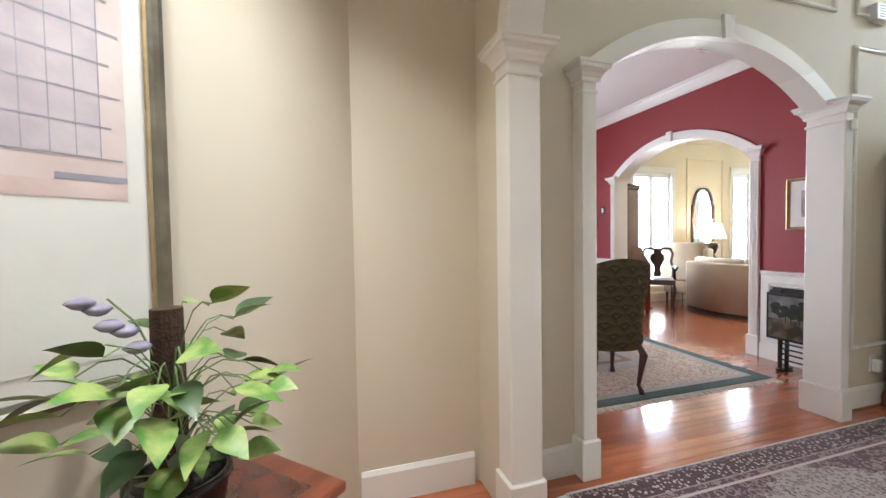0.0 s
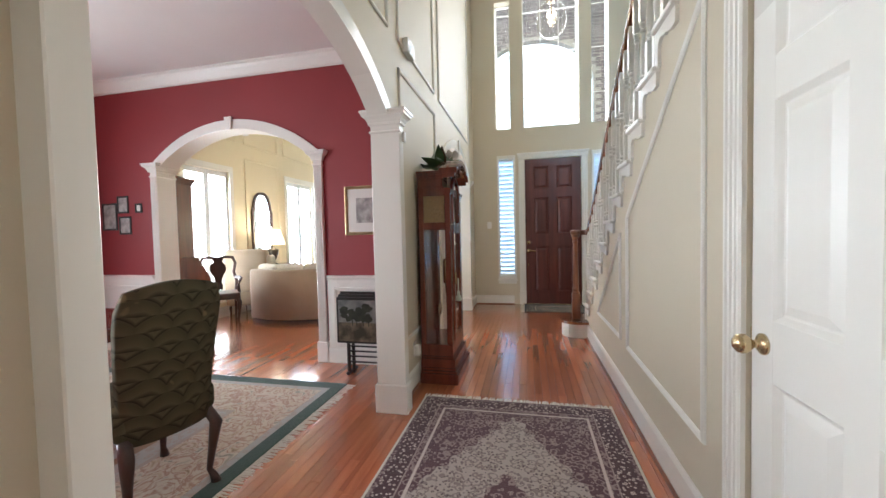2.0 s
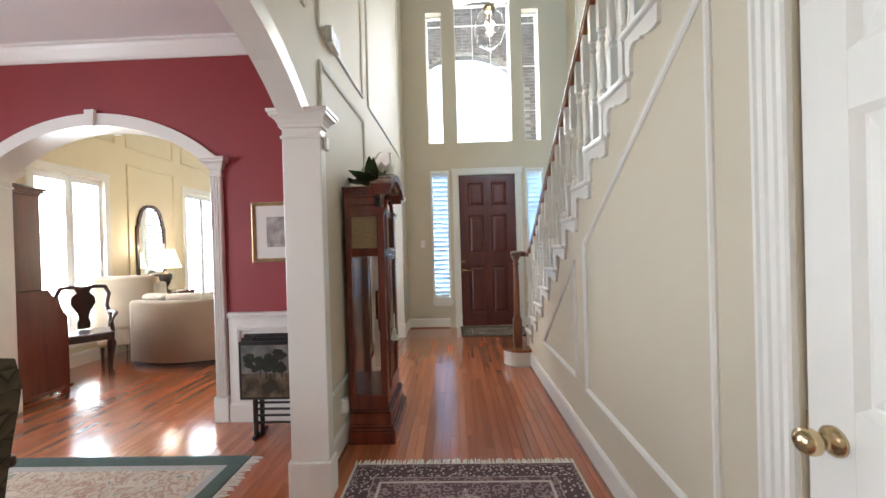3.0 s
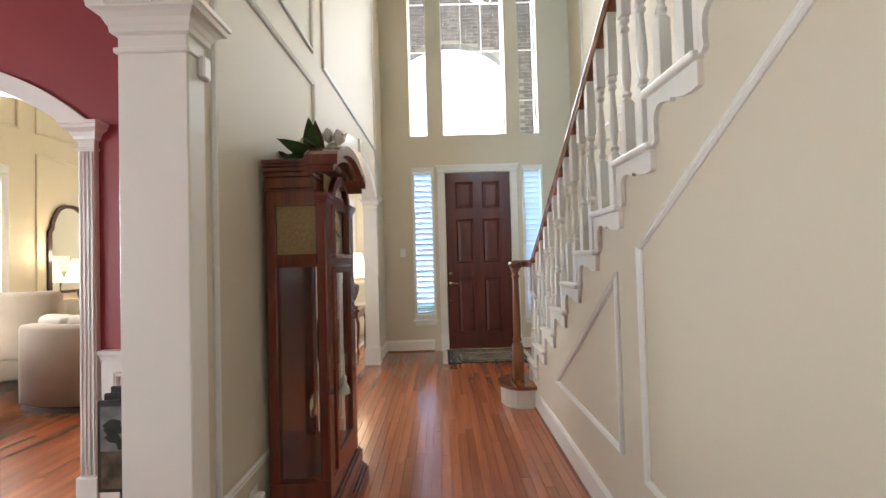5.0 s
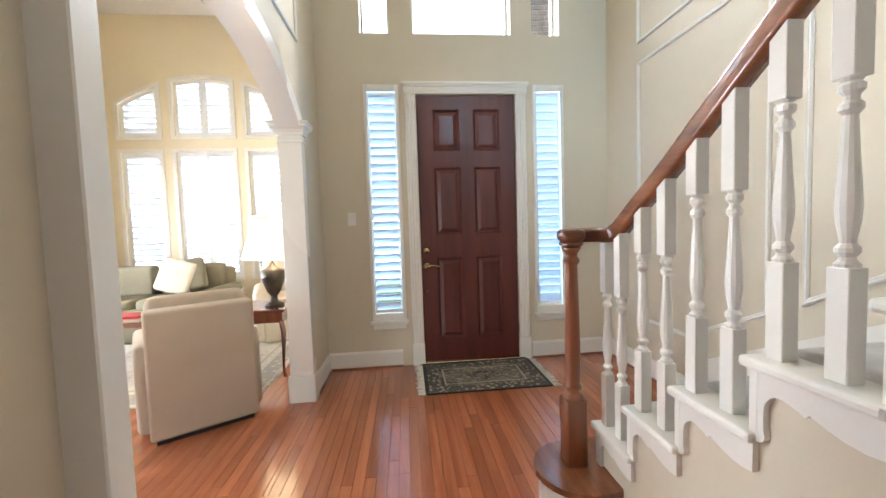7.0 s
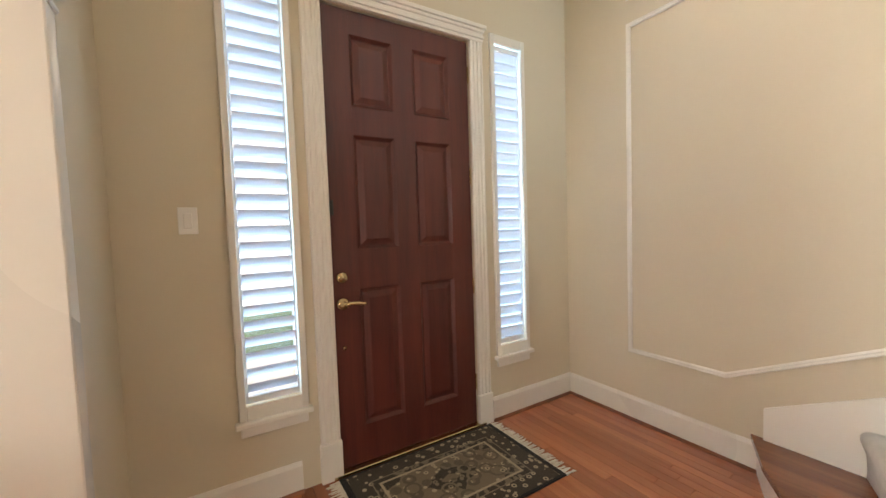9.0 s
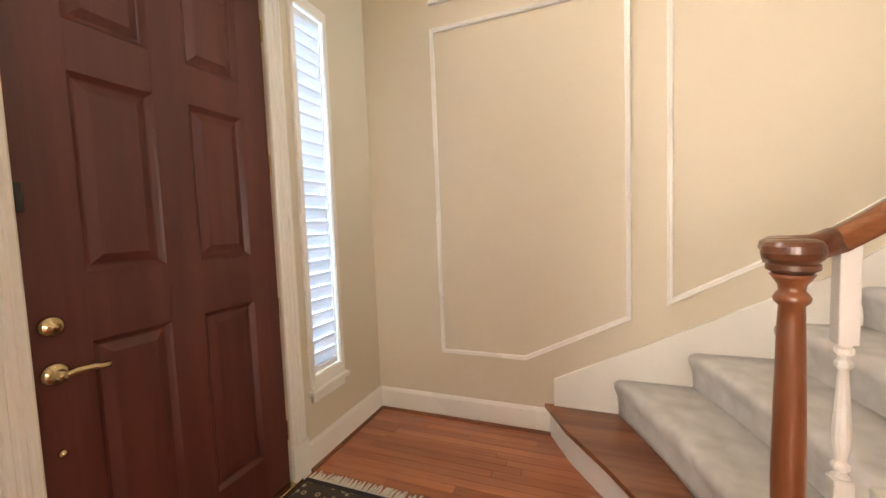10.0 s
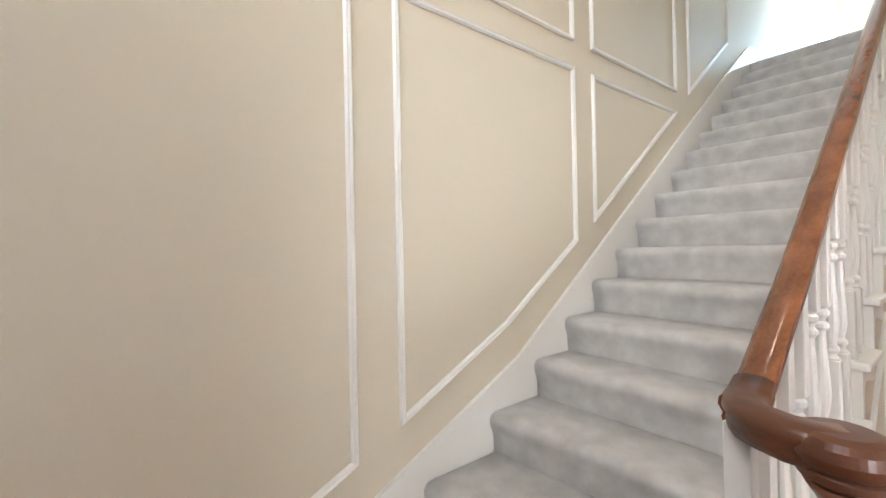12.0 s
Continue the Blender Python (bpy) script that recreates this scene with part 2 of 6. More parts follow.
def moulding(axis, face, way, outline, width=0.028, depth=0.016, mat=None, name="wall_moulding", label="white painted picture-frame moulding on the wall"):
    """A closed rounded bead following an outline on a wall face."""
    f = AX[axis]
    n = len(outline)
    c = (sum(p[0] for p in outline) / n, sum(p[1] for p in outline) / n)
    bm = bmesh.new()
    rings = []
    for i in range(n):
        p, a, b = Vector(outline[i]), Vector(outline[i - 1]), Vector(outline[(i + 1) % n])
        d1, d2 = (p - a).normalized(), (b - p).normalized()
        n1, n2 = Vector((-d1.y, d1.x)), Vector((-d2.y, d2.x))
        mi = (n1 + n2).normalized()
        mi = mi / max(0.35, mi.dot(n1))
        if (Vector(c) - p).dot(mi) < 0:
            mi = -mi
        ring = []
        for s, h in ((0, 0), (0.0, 0.5), (0.22, 1.0), (0.5, 0.75), (0.72, 0.85), (1.0, 0.35), (1.0, 0)):
            q = p + mi * (s * width)
            ring.append(bm.verts.new(f(q.x, q.y, face + way * (h * depth))))
        rings.append(ring)
    for i in range(n):
        a, b = rings[i], rings[(i + 1) % n]
        for k in range(6):
            bm.faces.new((a[k], a[k + 1], b[k + 1], b[k]))
    return tagged(part(name, bm, mat or WHITE), label, "wall moulding", kind="structure")


# ---- floor, ceilings, walls ----
HALL_W = 1.87      # face of the wall between hall and dining room
HALL_N = 7.68      # face of the front door wall
STAIR_O = 0.30     # hall face of the stair side wall
STAIR_F = -0.79    # face of the wall along the stairs
TOP = 5.9

def floor_slab():
    bm = boxed(-3.0, HALL_N + 0.22, -0.95, 1.95, -0.10, -0.006)
    return box(bm, -3.0, 10.5, 1.95, 5.9, -0.10, -0.006)


tagged(part("floor", floor_slab(), OAK_BED), "red oak strip floor with narrow dark joints", "floor", kind="structure")

O_DIN = (1.645, 3.49, 0.0, 1.99, 0.345)
O_LIV = (5.12, 7.06, 0.0, 1.99, 0.36)
wall("wall_west", "y", 1.25, HALL_N, HALL_W, 1.95, 0, TOP, BEIGE, (O_DIN, O_LIV), "beige painted two-storey hall wall with two arched openings")
wall("wall_dining_side", "y", 1.25, 4.42, 1.95, 1.965, 0, 2.97, RED, (O_DIN,), "red painted dining room side of the hall wall")
wall("wall_living_side", "y", 4.60, 10.3, 1.95, 2.0, 0, 4.5, CREAM, (O_LIV,), "cream painted living room side of the hall wall")
O_RED = (2.97, 4.84, 0.0, 1.99, 0.36)
wall("wall_red", "x", 1.95, 5.88, 4.42, 4.50, 0, 2.97, RED, (O_RED,), "deep red painted dining room wall with arched opening")
wall("wall_cream", "x", 1.95, 5.68, 4.50, 4.60, 0, 4.5, CREAM, (O_RED,), "cream painted living room side of the arched wall")
UP_C, UP_L, UP_R = (0.12, 1.015, 2.99, 5.28, 0.10), (1.215, 1.47, 2.99, 5.10, 0.0), (-0.335, -0.075, 2.99, 5.10, 0.0)
DOOR = (0.095, 1.005, 0.0, 2.46, 0.0)
SL_L, SL_R = (1.175, 1.445, 0.42, 2.50, 0.0), (-0.345, -0.085, 0.42, 2.50, 0.0)


def stacked_wall(name, label):
    bm = wall_mesh("x", STAIR_F - 0.15, 1.95, HALL_N, HALL_N + 0.22, 0, 2.75, (DOOR, SL_L, SL_R))
    b2 = wall_mesh("x", STAIR_F - 0.15, 1.95, HALL_N, HALL_N + 0.22, 2.75, TOP, (UP_C, UP_L, UP_R))
    me = bpy.data.meshes.new("upper")
    b2.to_mesh(me)
    b2.free()
    bm.from_mesh(me)
    bpy.data.meshes.remove(me)
    bmesh.ops.remove_doubles(bm, verts=bm.verts, dist=1e-5)
    return tagged(part(name, bm, BEIGE), label, "wall", kind="structure")


stacked_wall("wall_north", "beige painted front wall with door, sidelights and tall windows")
wall("wall_east", "y", -3.0, HALL_N, STAIR_F - 0.15, STAIR_F, 0, TOP, BEIGE, (), "beige painted wall rising along the stairs")
tagged(part("ceiling_hall", boxed(-3.1, HALL_N + 0.22, STAIR_F - 0.15, 2.10, TOP, TOP + 0.1), CEIL), "white painted flat ceiling high over the entrance hall", "ceiling", kind="structure")
tagged(part("ceiling_dining", boxed(-3.0, 4.5, 1.965, 5.9, 2.97, 3.07), CEIL), "white painted flat dining room ceiling", "ceiling", kind="structure")
tagged(part("ceiling_living", boxed(4.5, 10.5, 2.0, 5.9, 4.5, 4.6), CEIL), "white painted flat living room ceiling", "ceiling", kind="structure")
tagged(part("ceiling_passage", boxed(-3.0, 1.05, STAIR_F, 2.10, 2.97, 3.07), CEIL), "white painted flat ceiling of the passage", "ceiling", kind="structure")
# passage at the start of the walk: deep wall, slanted wall, closing walls
wall("wall_passage", "y", 0.49, 1.25, 1.96, 2.10, 0, 2.97, BEIGE, (), "beige painted passage wall beside the pilaster")
sl = wall_mesh("y", -2.2, 0.0, 0.0, 0.14, 0, 2.97)
sl.transform(pose(0.49, 1.96, 0, 0, 0, 45))
tagged(part("wall_slanted", sl, BEIGE), "beige painted slanted wall with a framed print", "wall", kind="structure")
wall("wall_back", "x", STAIR_F, 5.9, -3.12, -3.0, 0, TOP, BEIGE, (), "plain beige wall closing the passage")
wall("wall_dining_back", "x", 1.965, 5.88, -0.60, -0.48, 0, 2.97, RED, (), "plain red dining room wall")
# assumed opening, never in view, added to let light into the dining room
O_DIN_FILL = (0.9, 3.1, 0.75, 2.3, 0.0)
wall("wall_dining_outer", "y", -0.48, 4.5, 5.88, 6.05, 0, 2.97, RED, (O_DIN_FILL,), "red dining room outer wall, out of view, with an added opening")
LIV_W = 5.68
O_WA, O_WB = (5.52, 6.36, 0.28, 2.30, 0.0), (7.88, 8.78, 0.28, 2.36, 0.0)
wall("wall_living_outer", "y", 4.60, 10.5, LIV_W, LIV_W + 0.2, 0, 4.5, CREAM, (O_WA, O_WB), "cream living room wall with two tall windows")
# front wall of the living room: three windows below, three arched ones above
LX = 10.3
LOW = [(4.717, 5.256, 0.62, 2.515, 0), (3.672, 4.497, 0.62, 2.515, 0), (2.905, 3.466, 0.62, 2.515, 0)]
UPZ = 2.755


def bank_top(u):
    """Curved head that runs over the three upper windows."""
    return 3.585 - 0.265 * (u - 4.08) ** 2


bm = wall_mesh("x", 2.0, 5.88, LX, LX + 0.2, 0, 2.60, LOW)
cuts = [2.0] + [u for o in LOW[::-1] for u in o[:2]] + [5.88]
for a, b in zip(cuts[::2], cuts[1::2]):
    prism(bm, [(a, 2.60), (b, 2.60), (b, 4.5), (a, 4.5)], "x", LX, LX + 0.2)
for o in LOW:
    head = [(o[0] + (o[1] - o[0]) * i / 12, bank_top(o[0] + (o[1] - o[0]) * i / 12)) for i in range(13)]
    prism(bm, head + [(o[1], 4.5), (o[0], 4.5)], "x", LX, LX + 0.2)
    prism(bm, [(o[0], 2.60), (o[1], 2.60), (o[1], UPZ), (o[0], UPZ)], "x", LX, LX + 0.2)
bmesh.ops.remove_doubles(bm, verts=bm.verts, dist=1e-5)
tagged(part("wall_living_front", bm, CREAM), "cream living room front wall with a bank of windows", "wall", kind="structure")
wall("wall_living_step", "y", HALL_N + 0.22, LX, 1.83, 1.95, 0, 4.5, BRICK, (), "brick outer face of the living room side wall")

# window light: the sky seen through each opening
lamp("daylight_upper", "AREA", 235, look((HALL_N + 0.85, 0.57, 4.3), (0, 0.57, 2.6)), DAY, (1.5, 2.4))
lamp("daylight_living_front", "AREA", 120, look((LX + 0.40, 4.0, 2.0), (0, 4.0, 1.5)), DAY, (2.4, 2.8))
lamp("daylight_living_a", "AREA", 230, look((5.94, LIV_W + 0.12, 1.3), (5.94, 0, 1.0)), DAY, (0.84, 2.0))
lamp("daylight_living_b", "AREA", 230, look((8.33, LIV_W + 0.12, 1.3), (8.33, 0, 1.0)), DAY, (0.9, 2.0))
# fill lamp in the assumed dining room opening
lamp("dining_fill_area", "AREA", 125, look((2.0, 6.02, 1.5), (2.0, 0, 1.2)), DAY, (2.2, 1.5))
lamp("daylight_sidelight_l", "AREA", 17, look((HALL_N + 0.095, 1.31, 1.5), (0, 1.31, 1.3)), (0.30, 0.62, 1.0), (0.27, 2.0))
lamp("daylight_sidelight_r", "AREA", 24, look((HALL_N + 0.095, -0.21, 1.5), (0, -0.21, 1.3)), (0.30, 0.62, 1.0), (0.27, 2.0))

# added spot to brighten the slanted wall; no fitting known here
wl = lamp("passage_fill_spot", "SPOT", 130, look((0.98, 0.70, 2.94), (-0.10, 1.35, 0.95)), (1.0, 0.95, 0.88), radius=0.08).data
wl.spot_size, wl.spot_blend = radians(64), 0.9
# two further added spots lift the passage, likewise without a known fitting
dl = lamp("passage_fill_spot", "SPOT", 130, look((-0.05, 0.95, 2.94), (-0.35, 1.05, 0)), (1.0, 0.95, 0.88), radius=0.06).data
dl.spot_size, dl.spot_blend = radians(124), 0.7
lamp("passage_fill_spot", "SPOT", 45, look((-0.45, 0.25, 2.94), (-0.55, 0.45, 0)), (1.0, 0.95, 0.88), radius=0.06).data.spot_size = radians(130)
lamp("daylight_landing", "AREA", 400, look((-2.9, -0.1, 4.7), (3, -0.3, 3.2)), (0.48, 0.78, 1.0), (1.4, 1.4))
# unseen fill lamp added before the closing wall, which has no window
lamp("back_fill_area", "AREA", 50, look((-2.9, 0.6, 1.6), (3, 0.9, 1.4)), (1, 0.98, 0.95), (2.4, 2.0))

# ---- outside ----
BRIGHT = glow("hazy_bright_sky", (0.82, 0.92, 1.0), 2.2)
tagged(part("backdrop_front", boxed(15.0, 15.1, -6, 14, -0.5, 9), BRIGHT), "hazy bright distance beyond the front windows", "backdrop", kind="structure")
tagged(part("backdrop_side", boxed(-2, 15, 11.0, 11.1, -0.5, 9), glow("hazy_bright_side_sky", (0.93, 0.97, 1.0), 9.0)), "hazy bright distance beyond the side windows", "backdrop", kind="structure")
CONCRETE = mottled("porch_concrete", (0.50, 0.48, 0.45), (0.60, 0.58, 0.55), 5, 0.85, 70, 0.25)
tagged(part("porch_floor", boxed(HALL_N + 0.225, 10.4, -2.2, 1.82, -0.249, -0.05, 0.01), CONCRETE), "pale concrete porch slab outside the front door", "porch floor", kind="structure")
LAWN = mottled("lawn", (0.05, 0.09, 0.03), (0.09, 0.14, 0.05), 3, 0.9, 60, 0.4)
tagged(part("ground", boxed(-400, 400, -400, 400, -0.30, -0.25), LAWN), "green lawn round the house", "ground", kind="structure")

# ---- arches ----
def pilaster(name, at, w, d, parent, z1=2.05):
    """A square pilaster with base block and moulded capital; at: centre of its foot."""
    x, y = at
    p = part(name, boxed(x - w / 2, x + w / 2, y - d / 2, y + d / 2, 0.2, z1 - 0.086, 0.004), WHITE, parent)
    part("plinth_block", boxed(x - w / 2 - 0.014, x + w / 2 + 0.014, y - d / 2 - 0.014, y + d / 2 + 0.014, 0.0, 0.2, 0.006), WHITE, p)
    part("astragal", boxed(x - w / 2 - 0.008, x + w / 2 + 0.008, y - d / 2 - 0.008, y + d / 2 + 0.008, z1 - 0.145, z1 - 0.128, 0.004), WHITE, p)
    # capital: one moulded profile carried round the shaft
    pro = [(0.0, z1 - 0.092), (0.012, z1 - 0.088), (0.014, z1 - 0.072), (0.018, z1 - 0.066), (0.024, z1 - 0.052), (0.036, z1 - 0.040), (0.047, z1 - 0.034), (0.049, z1 - 0.018), (0.056, z1 - 0.014), (0.056, z1)]
    bm = bmesh.new()
    rings = [[bm.verts.new((x + a * (w / 2 + g), y + b * (d / 2 + g), z)) for a, b in ((-1, -1), (1, -1), (1, 1), (-1, 1))] for g, z in pro]
    for a, b in zip(rings, rings[1:]):
        for i in range(4):
            j = (i + 1) % 4
            bm.faces.new((a[i], a[j], b[j], b[i]))
    bm.faces.new(rings[0][::-1])
    bm.faces.new(rings[-1])
    part("capital", bm, WHITE, p)
    return p


def archivolt(axis, o, w0, w1, band, proud, parent):
    """The white lining and the flat bands of an arched opening, with keystones."""
    bm = bmesh.new()
    n = 40
    c, h = (o[0] + o[1]) / 2, (o[1] - o[0]) / 2
    f = AX[axis]
    # profile across the arch: lining between the two bands
    inner = [(w0 - proud, 0.0), (w1 + proud, 0.0), (w1 + proud, band), (w1, band), (w1, 0.03), (w0, 0.03), (w0, band), (w0 - proud, band)]
    rings = []
    flat = o[4] < 0.4
    rad = (h * h + o[4] ** 2) / (2 * o[4])
    half_turn = math.asin(h / rad) if flat else 0.0
    for i in range(n + 1):
        ring = []
        for w, r in inner:
            if flat:
                t = -half_turn + 2 * half_turn * i / n
                ring.append(bm.verts.new(f(c + (rad - 0.012 + r) * math.sin(t), o[3] + o[4] - rad + (rad - 0.012 + r) * math.cos(t), w)))
            else:
                t = math.pi * i / n
                ring.append(bm.verts.new(f(c - (h - 0.012 + r) * math.cos(t), o[3] + (o[4] - 0.012 + r) * math.sin(t), w)))
        rings.append(ring)
    for a, b in zip(rings, rings[1:]):
        for k in range(len(inner)):
            j = (k + 1) % len(inner)
            bm.faces.new((a[k], a[j], b[j], b[k]))
    bm.faces.new(rings[0][::-1])
    bm.faces.new(rings[-1])
    part("archivolt", bm, WHITE, parent)
    top = o[3] + o[4]
    for side, (a, b) in enumerate(((w0 - proud - 0.022, w0 - proud - 0.0005), (w1 + proud + 0.0005, w1 + proud + 0.022))):
        k = prism(bmesh.new(), [(c - 0.028, top - 0.022), (c + 0.028, top - 0.022), (c + 0.040, top + band + 0.012), (c - 0.040, top + band + 0.012)], axis, a, b)
        part("keystone", k, WHITE, parent)


def arch(name, axis, o, w0, w1, label, d0, d1, face=0.08):
    """Arch trim with a pilaster lining each jamb; d0, d1: how far the near and far pilasters reach in the wall's depth."""
    t = thing(name, (0, 0, 0), label, "arch trim", kind="structure")
    archivolt(axis, o, w0, w1, 0.095, 0.02, t)
    for u, (a, b), s in ((o[0], d0, -1), (o[1], d1, 1)):
        cu, cw = u + s * (face / 2 - 0.006), (a + b) / 2
        if axis == "y":
            pilaster("pilaster", (cu, cw), face, b - a, t)
        else:
            pilaster("pilaster", (cw, cu), b - a, face, t)
    return t


arch("arch_dining", "y", O_DIN, HALL_W, 1.965, "white painted arch with keystone and pilasters, hall to dining", (1.795, 1.99), (1.785, 1.99))
arch("arch_living", "y", O_LIV, HALL_W, 2.0, "white painted arch with keystone and pilasters, hall to living", (1.785, 2.025), (1.855, 2.025))
ar = arch("arch_red_wall", "x", O_RED, 4.42, 4.60, "white painted arch with keystone in the red wall", (4.395, 4.625), (4.395, 4.625), 0.09)
for u in (O_RED[0], O_RED[1]):
    for k in range(4):
        y = u + (-0.078 + 0.021 * k if u == O_RED[0] else 0.002 + 0.021 * k)
        part("reed", boxed(4.3895, 4.3948, y, y + 0.012, 0.205, 1.90, 0.0025), WHITE, ar)
# cross arch over the passage
wall("wall_cross", "x", 0.215, 1.985, 1.085, 1.215, 0, TOP, BEIGE, ((0.285, 1.615, 0.0, 2.0, 0.52),), "beige wall over the white passage arch")
xa = thing("arch_passage", (0, 0, 0), "white painted arch with pilasters across the passage", "arch trim", kind="structure")
archivolt("x", (0.30, 1.60, 0.0, 2.01, 0.49), 1.085, 1.215, 0.10, 0.012, xa)
pilaster("pilaster", (1.15, 1.66), 0.145, 0.12, xa, 2.010)
pilaster("pilaster", (1.15, 0.245), 0.145, 0.10, xa, 2.010)

# ---- baseboards ----
for a, b in ((1.30, 1.56), (3.59, 5.02), (7.15, 7.66)):
    strip("baseboard", "y", a, b, HALL_W, -1, 0, 0.155, 0.018)
strip("baseboard", "x", 1.10 + 0.10, HALL_W, HALL_N, -1, 0, 0.155, 0.018)
strip("baseboard", "x", STAIR_F, -0.02, HALL_N, -1, 0, 0.155, 0.018)
strip("baseboard", "y", 6.48, HALL_N - 0.018, STAIR_F, 1, 0, 0.155, 0.018)
strip("baseboard", "y", 2.62, 5.70, STAIR_O, 1, 0, 0.155, 0.018)
strip("baseboard", "y", 0.50, 1.05, 1.96, -1, 0, 0.155, 0.018)
strip("baseboard", "y", 4.62, LX, LIV_W, -1, 0, 0.16, 0.02)
strip("baseboard", "x", 2.0, LIV_W, LX, -1, 0, 0.16, 0.02)

# stained quarter-round along the foot of the hall baseboards
for axis, a, b, face, way in (("y", 3.59, 5.02, HALL_W, -1), ("y", 7.15, 7.66, HALL_W, -1), ("x", 1.20, HALL_W - 0.02, HALL_N, -1), ("x", STAIR_F + 0.02, -0.02, HALL_N, -1), ("y", 6.48, HALL_N - 0.02, STAIR_F, 1), ("y", 2.62, 5.60, STAIR_O, 1)):
    ob = strip("shoe_moulding", axis, a, b, face + way * 0.018, way, 0.0005, 0.016, 0.013, NEWELWOOD, None, 0.006)
    tagged(ob, "reddish stained quarter-round along the white baseboard", "trim", kind="structure")

# ---- wall mouldings ----
moulding("y", STAIR_F, 1, [(7.19, 0.445), (6.629, 0.445), (6.038, 0.734), (6.038, 2.545), (7.19, 2.545)])
moulding("y", STAIR_F, 1, [(5.865, 0.819), (5.258, 1.142), (4.695, 1.545), (4.695, 2.545), (5.865, 2.545)])
moulding("y", STAIR_F, 1, [(4.523, 1.659), (3.379, 2.544), (4.523, 2.544)])
moulding("y", STAIR_F, 1, [(7.19, 2.69), (6.038, 2.69), (6.038, 4.9), (7.19, 4.9)])
moulding("y", STAIR_F, 1, [(5.865, 2.69), (4.695, 2.69), (4.695, 4.9), (5.865, 4.9)])
moulding("y", STAIR_F, 1, [(4.523, 2.69), (3.40, 2.69), (3.40, 4.9), (4.523, 4.9)])
moulding("y", STAIR_F, 1, [(3.179, 2.722), (2.30, 3.39), (2.30, 4.9), (3.179, 4.9)])
moulding("y", STAIR_O, 1, [(5.03, 0.41), (4.045, 0.415), (4.045, 1.203)])
moulding("y", STAIR_O, 1, [(3.865, 0.40), (2.68, 0.38), (2.68, 2.13), (3.865, 1.31)])
moulding("y", HALL_W, -1, [(3.73, 0.42), (4.83, 0.42), (4.83, 2.44), (3.73, 2.44)])
moulding("y", HALL_W, -1, [(1.55, 2.62), (3.53, 2.62), (3.53, 4.9), (1.55, 4.9)])
moulding("y", HALL_W, -1, [(3.73, 2.63), (4.83, 2.63), (4.83, 4.9), (3.73, 4.9)])
moulding("y", HALL_W, -1, [(5.03, 2.63), (7.10, 2.63), (7.10, 4.9), (5.03, 4.9)])

# ---- stairs ----
RISE, RUN = 0.186, 0.258
N_STEP = 18
OUT = 0.222        # where carpet meets the open side


def nose(n):
    """Front edge of step n: x at the wall and x at the open side."""
    o = {2: 5.790, 3: 5.545}.get(n, 4.768 - RUN * (n - 6))
    w = {2: 6.14, 3: 5.775, 4: 5.41, 5: 5.10}.get(n, o + 0.078)
    return w, o


stairs = thing("staircase", (6.1, -0.3, 0), "carpeted staircase with white balusters and oak handrail", "staircase")


def spart(name, bm, mat, label="", smooth=False):
    bm.transform(Matrix.Translation((-6.1, 0.3, 0)))
    return part(name, bm, mat, stairs, label, smooth)


def front_line(n, y0, y1, k=7):
    w, o = nose(n)
    pts = []
    for i in range(k + 1):
        s = i / k
        y = y0 + (y1 - y0) * s
        e = (y - STAIR_F) / (0.335 - STAIR_F)
        b = w + (o - w) * e
        bulge = 0.0 if n > 5 else -0.05 * math.sin(math.pi * min(1, e)) * (6 - n) / 4
        pts.append((b + bulge, y))
    return pts


# starting step: white riser with a bullnose end and an oak tread
def bullnose(grow):
    pts = [(6.50 + grow, STAIR_F), (6.36 + grow, -0.52), (6.17 + grow, -0.25), (6.03 + grow, -0.02), (5.97 + grow, 0.16)]
    for i in range(13):
        a = radians(-12 + 204 * i / 12)
        pts.append((5.775 + (0.175 + grow) * math.cos(a), 0.405 + (0.175 + grow) * math.sin(a)))
    pts += [(5.60 - grow * 0.5, STAIR_O + 0.005), (5.60, STAIR_O + 0.005), (5.60, STAIR_F)]
    return pts


spart("riser", prism(bmesh.new(), bullnose(0.0), "z", 0, 0.158), WHITE, "white painted rounded starting riser")
bm = prism(bmesh.new(), bullnose(0.022), "z", 0.158, RISE)
spart("tread", bm, RAILWOOD, "varnished oak starting tread")


def carpet_step(n):
    z0, z1 = RISE * (n - 1), RISE * n
    bm = bmesh.new()
    back = min(p[0] for p in front_line(n + 1, STAIR_F, OUT)) - 0.06 if n < N_STEP else nose(n)[1] - 0.9
    lines = []
    z1 += 0.018                                     # pile and pad
    pro = [(-0.020, z0), (-0.022, z0 + 0.03), (-0.018, z1 - 0.105), (-0.010, z1 - 0.080), (-0.002, z1 - 0.060), (0.002, z1 - 0.042), (0.0, z1 - 0.026), (-0.008, z1 - 0.012), (-0.024, z1 - 0.003), (-0.050, z1), (-0.085, z1 - 0.001)]
    ys = front_line(n, STAIR_F + 0.02, OUT, 9)
    for x, y in ys:
        lines.append([bm.verts.new((x + d, y, z)) for d, z in pro] + [bm.verts.new((back, y, z1)), bm.verts.new((back, y, z0))])
    for a, b in zip(lines, lines[1:]):
        for k in range(len(a)):
            j = (k + 1) % len(a)
            bm.faces.new((a[k], a[j], b[j], b[k]))
    bm.faces.new(lines[0][::-1])
    bm.faces.new(lines[-1])
    return spart("carpeted_step", bm, CARPET, "grey plush carpet", True)


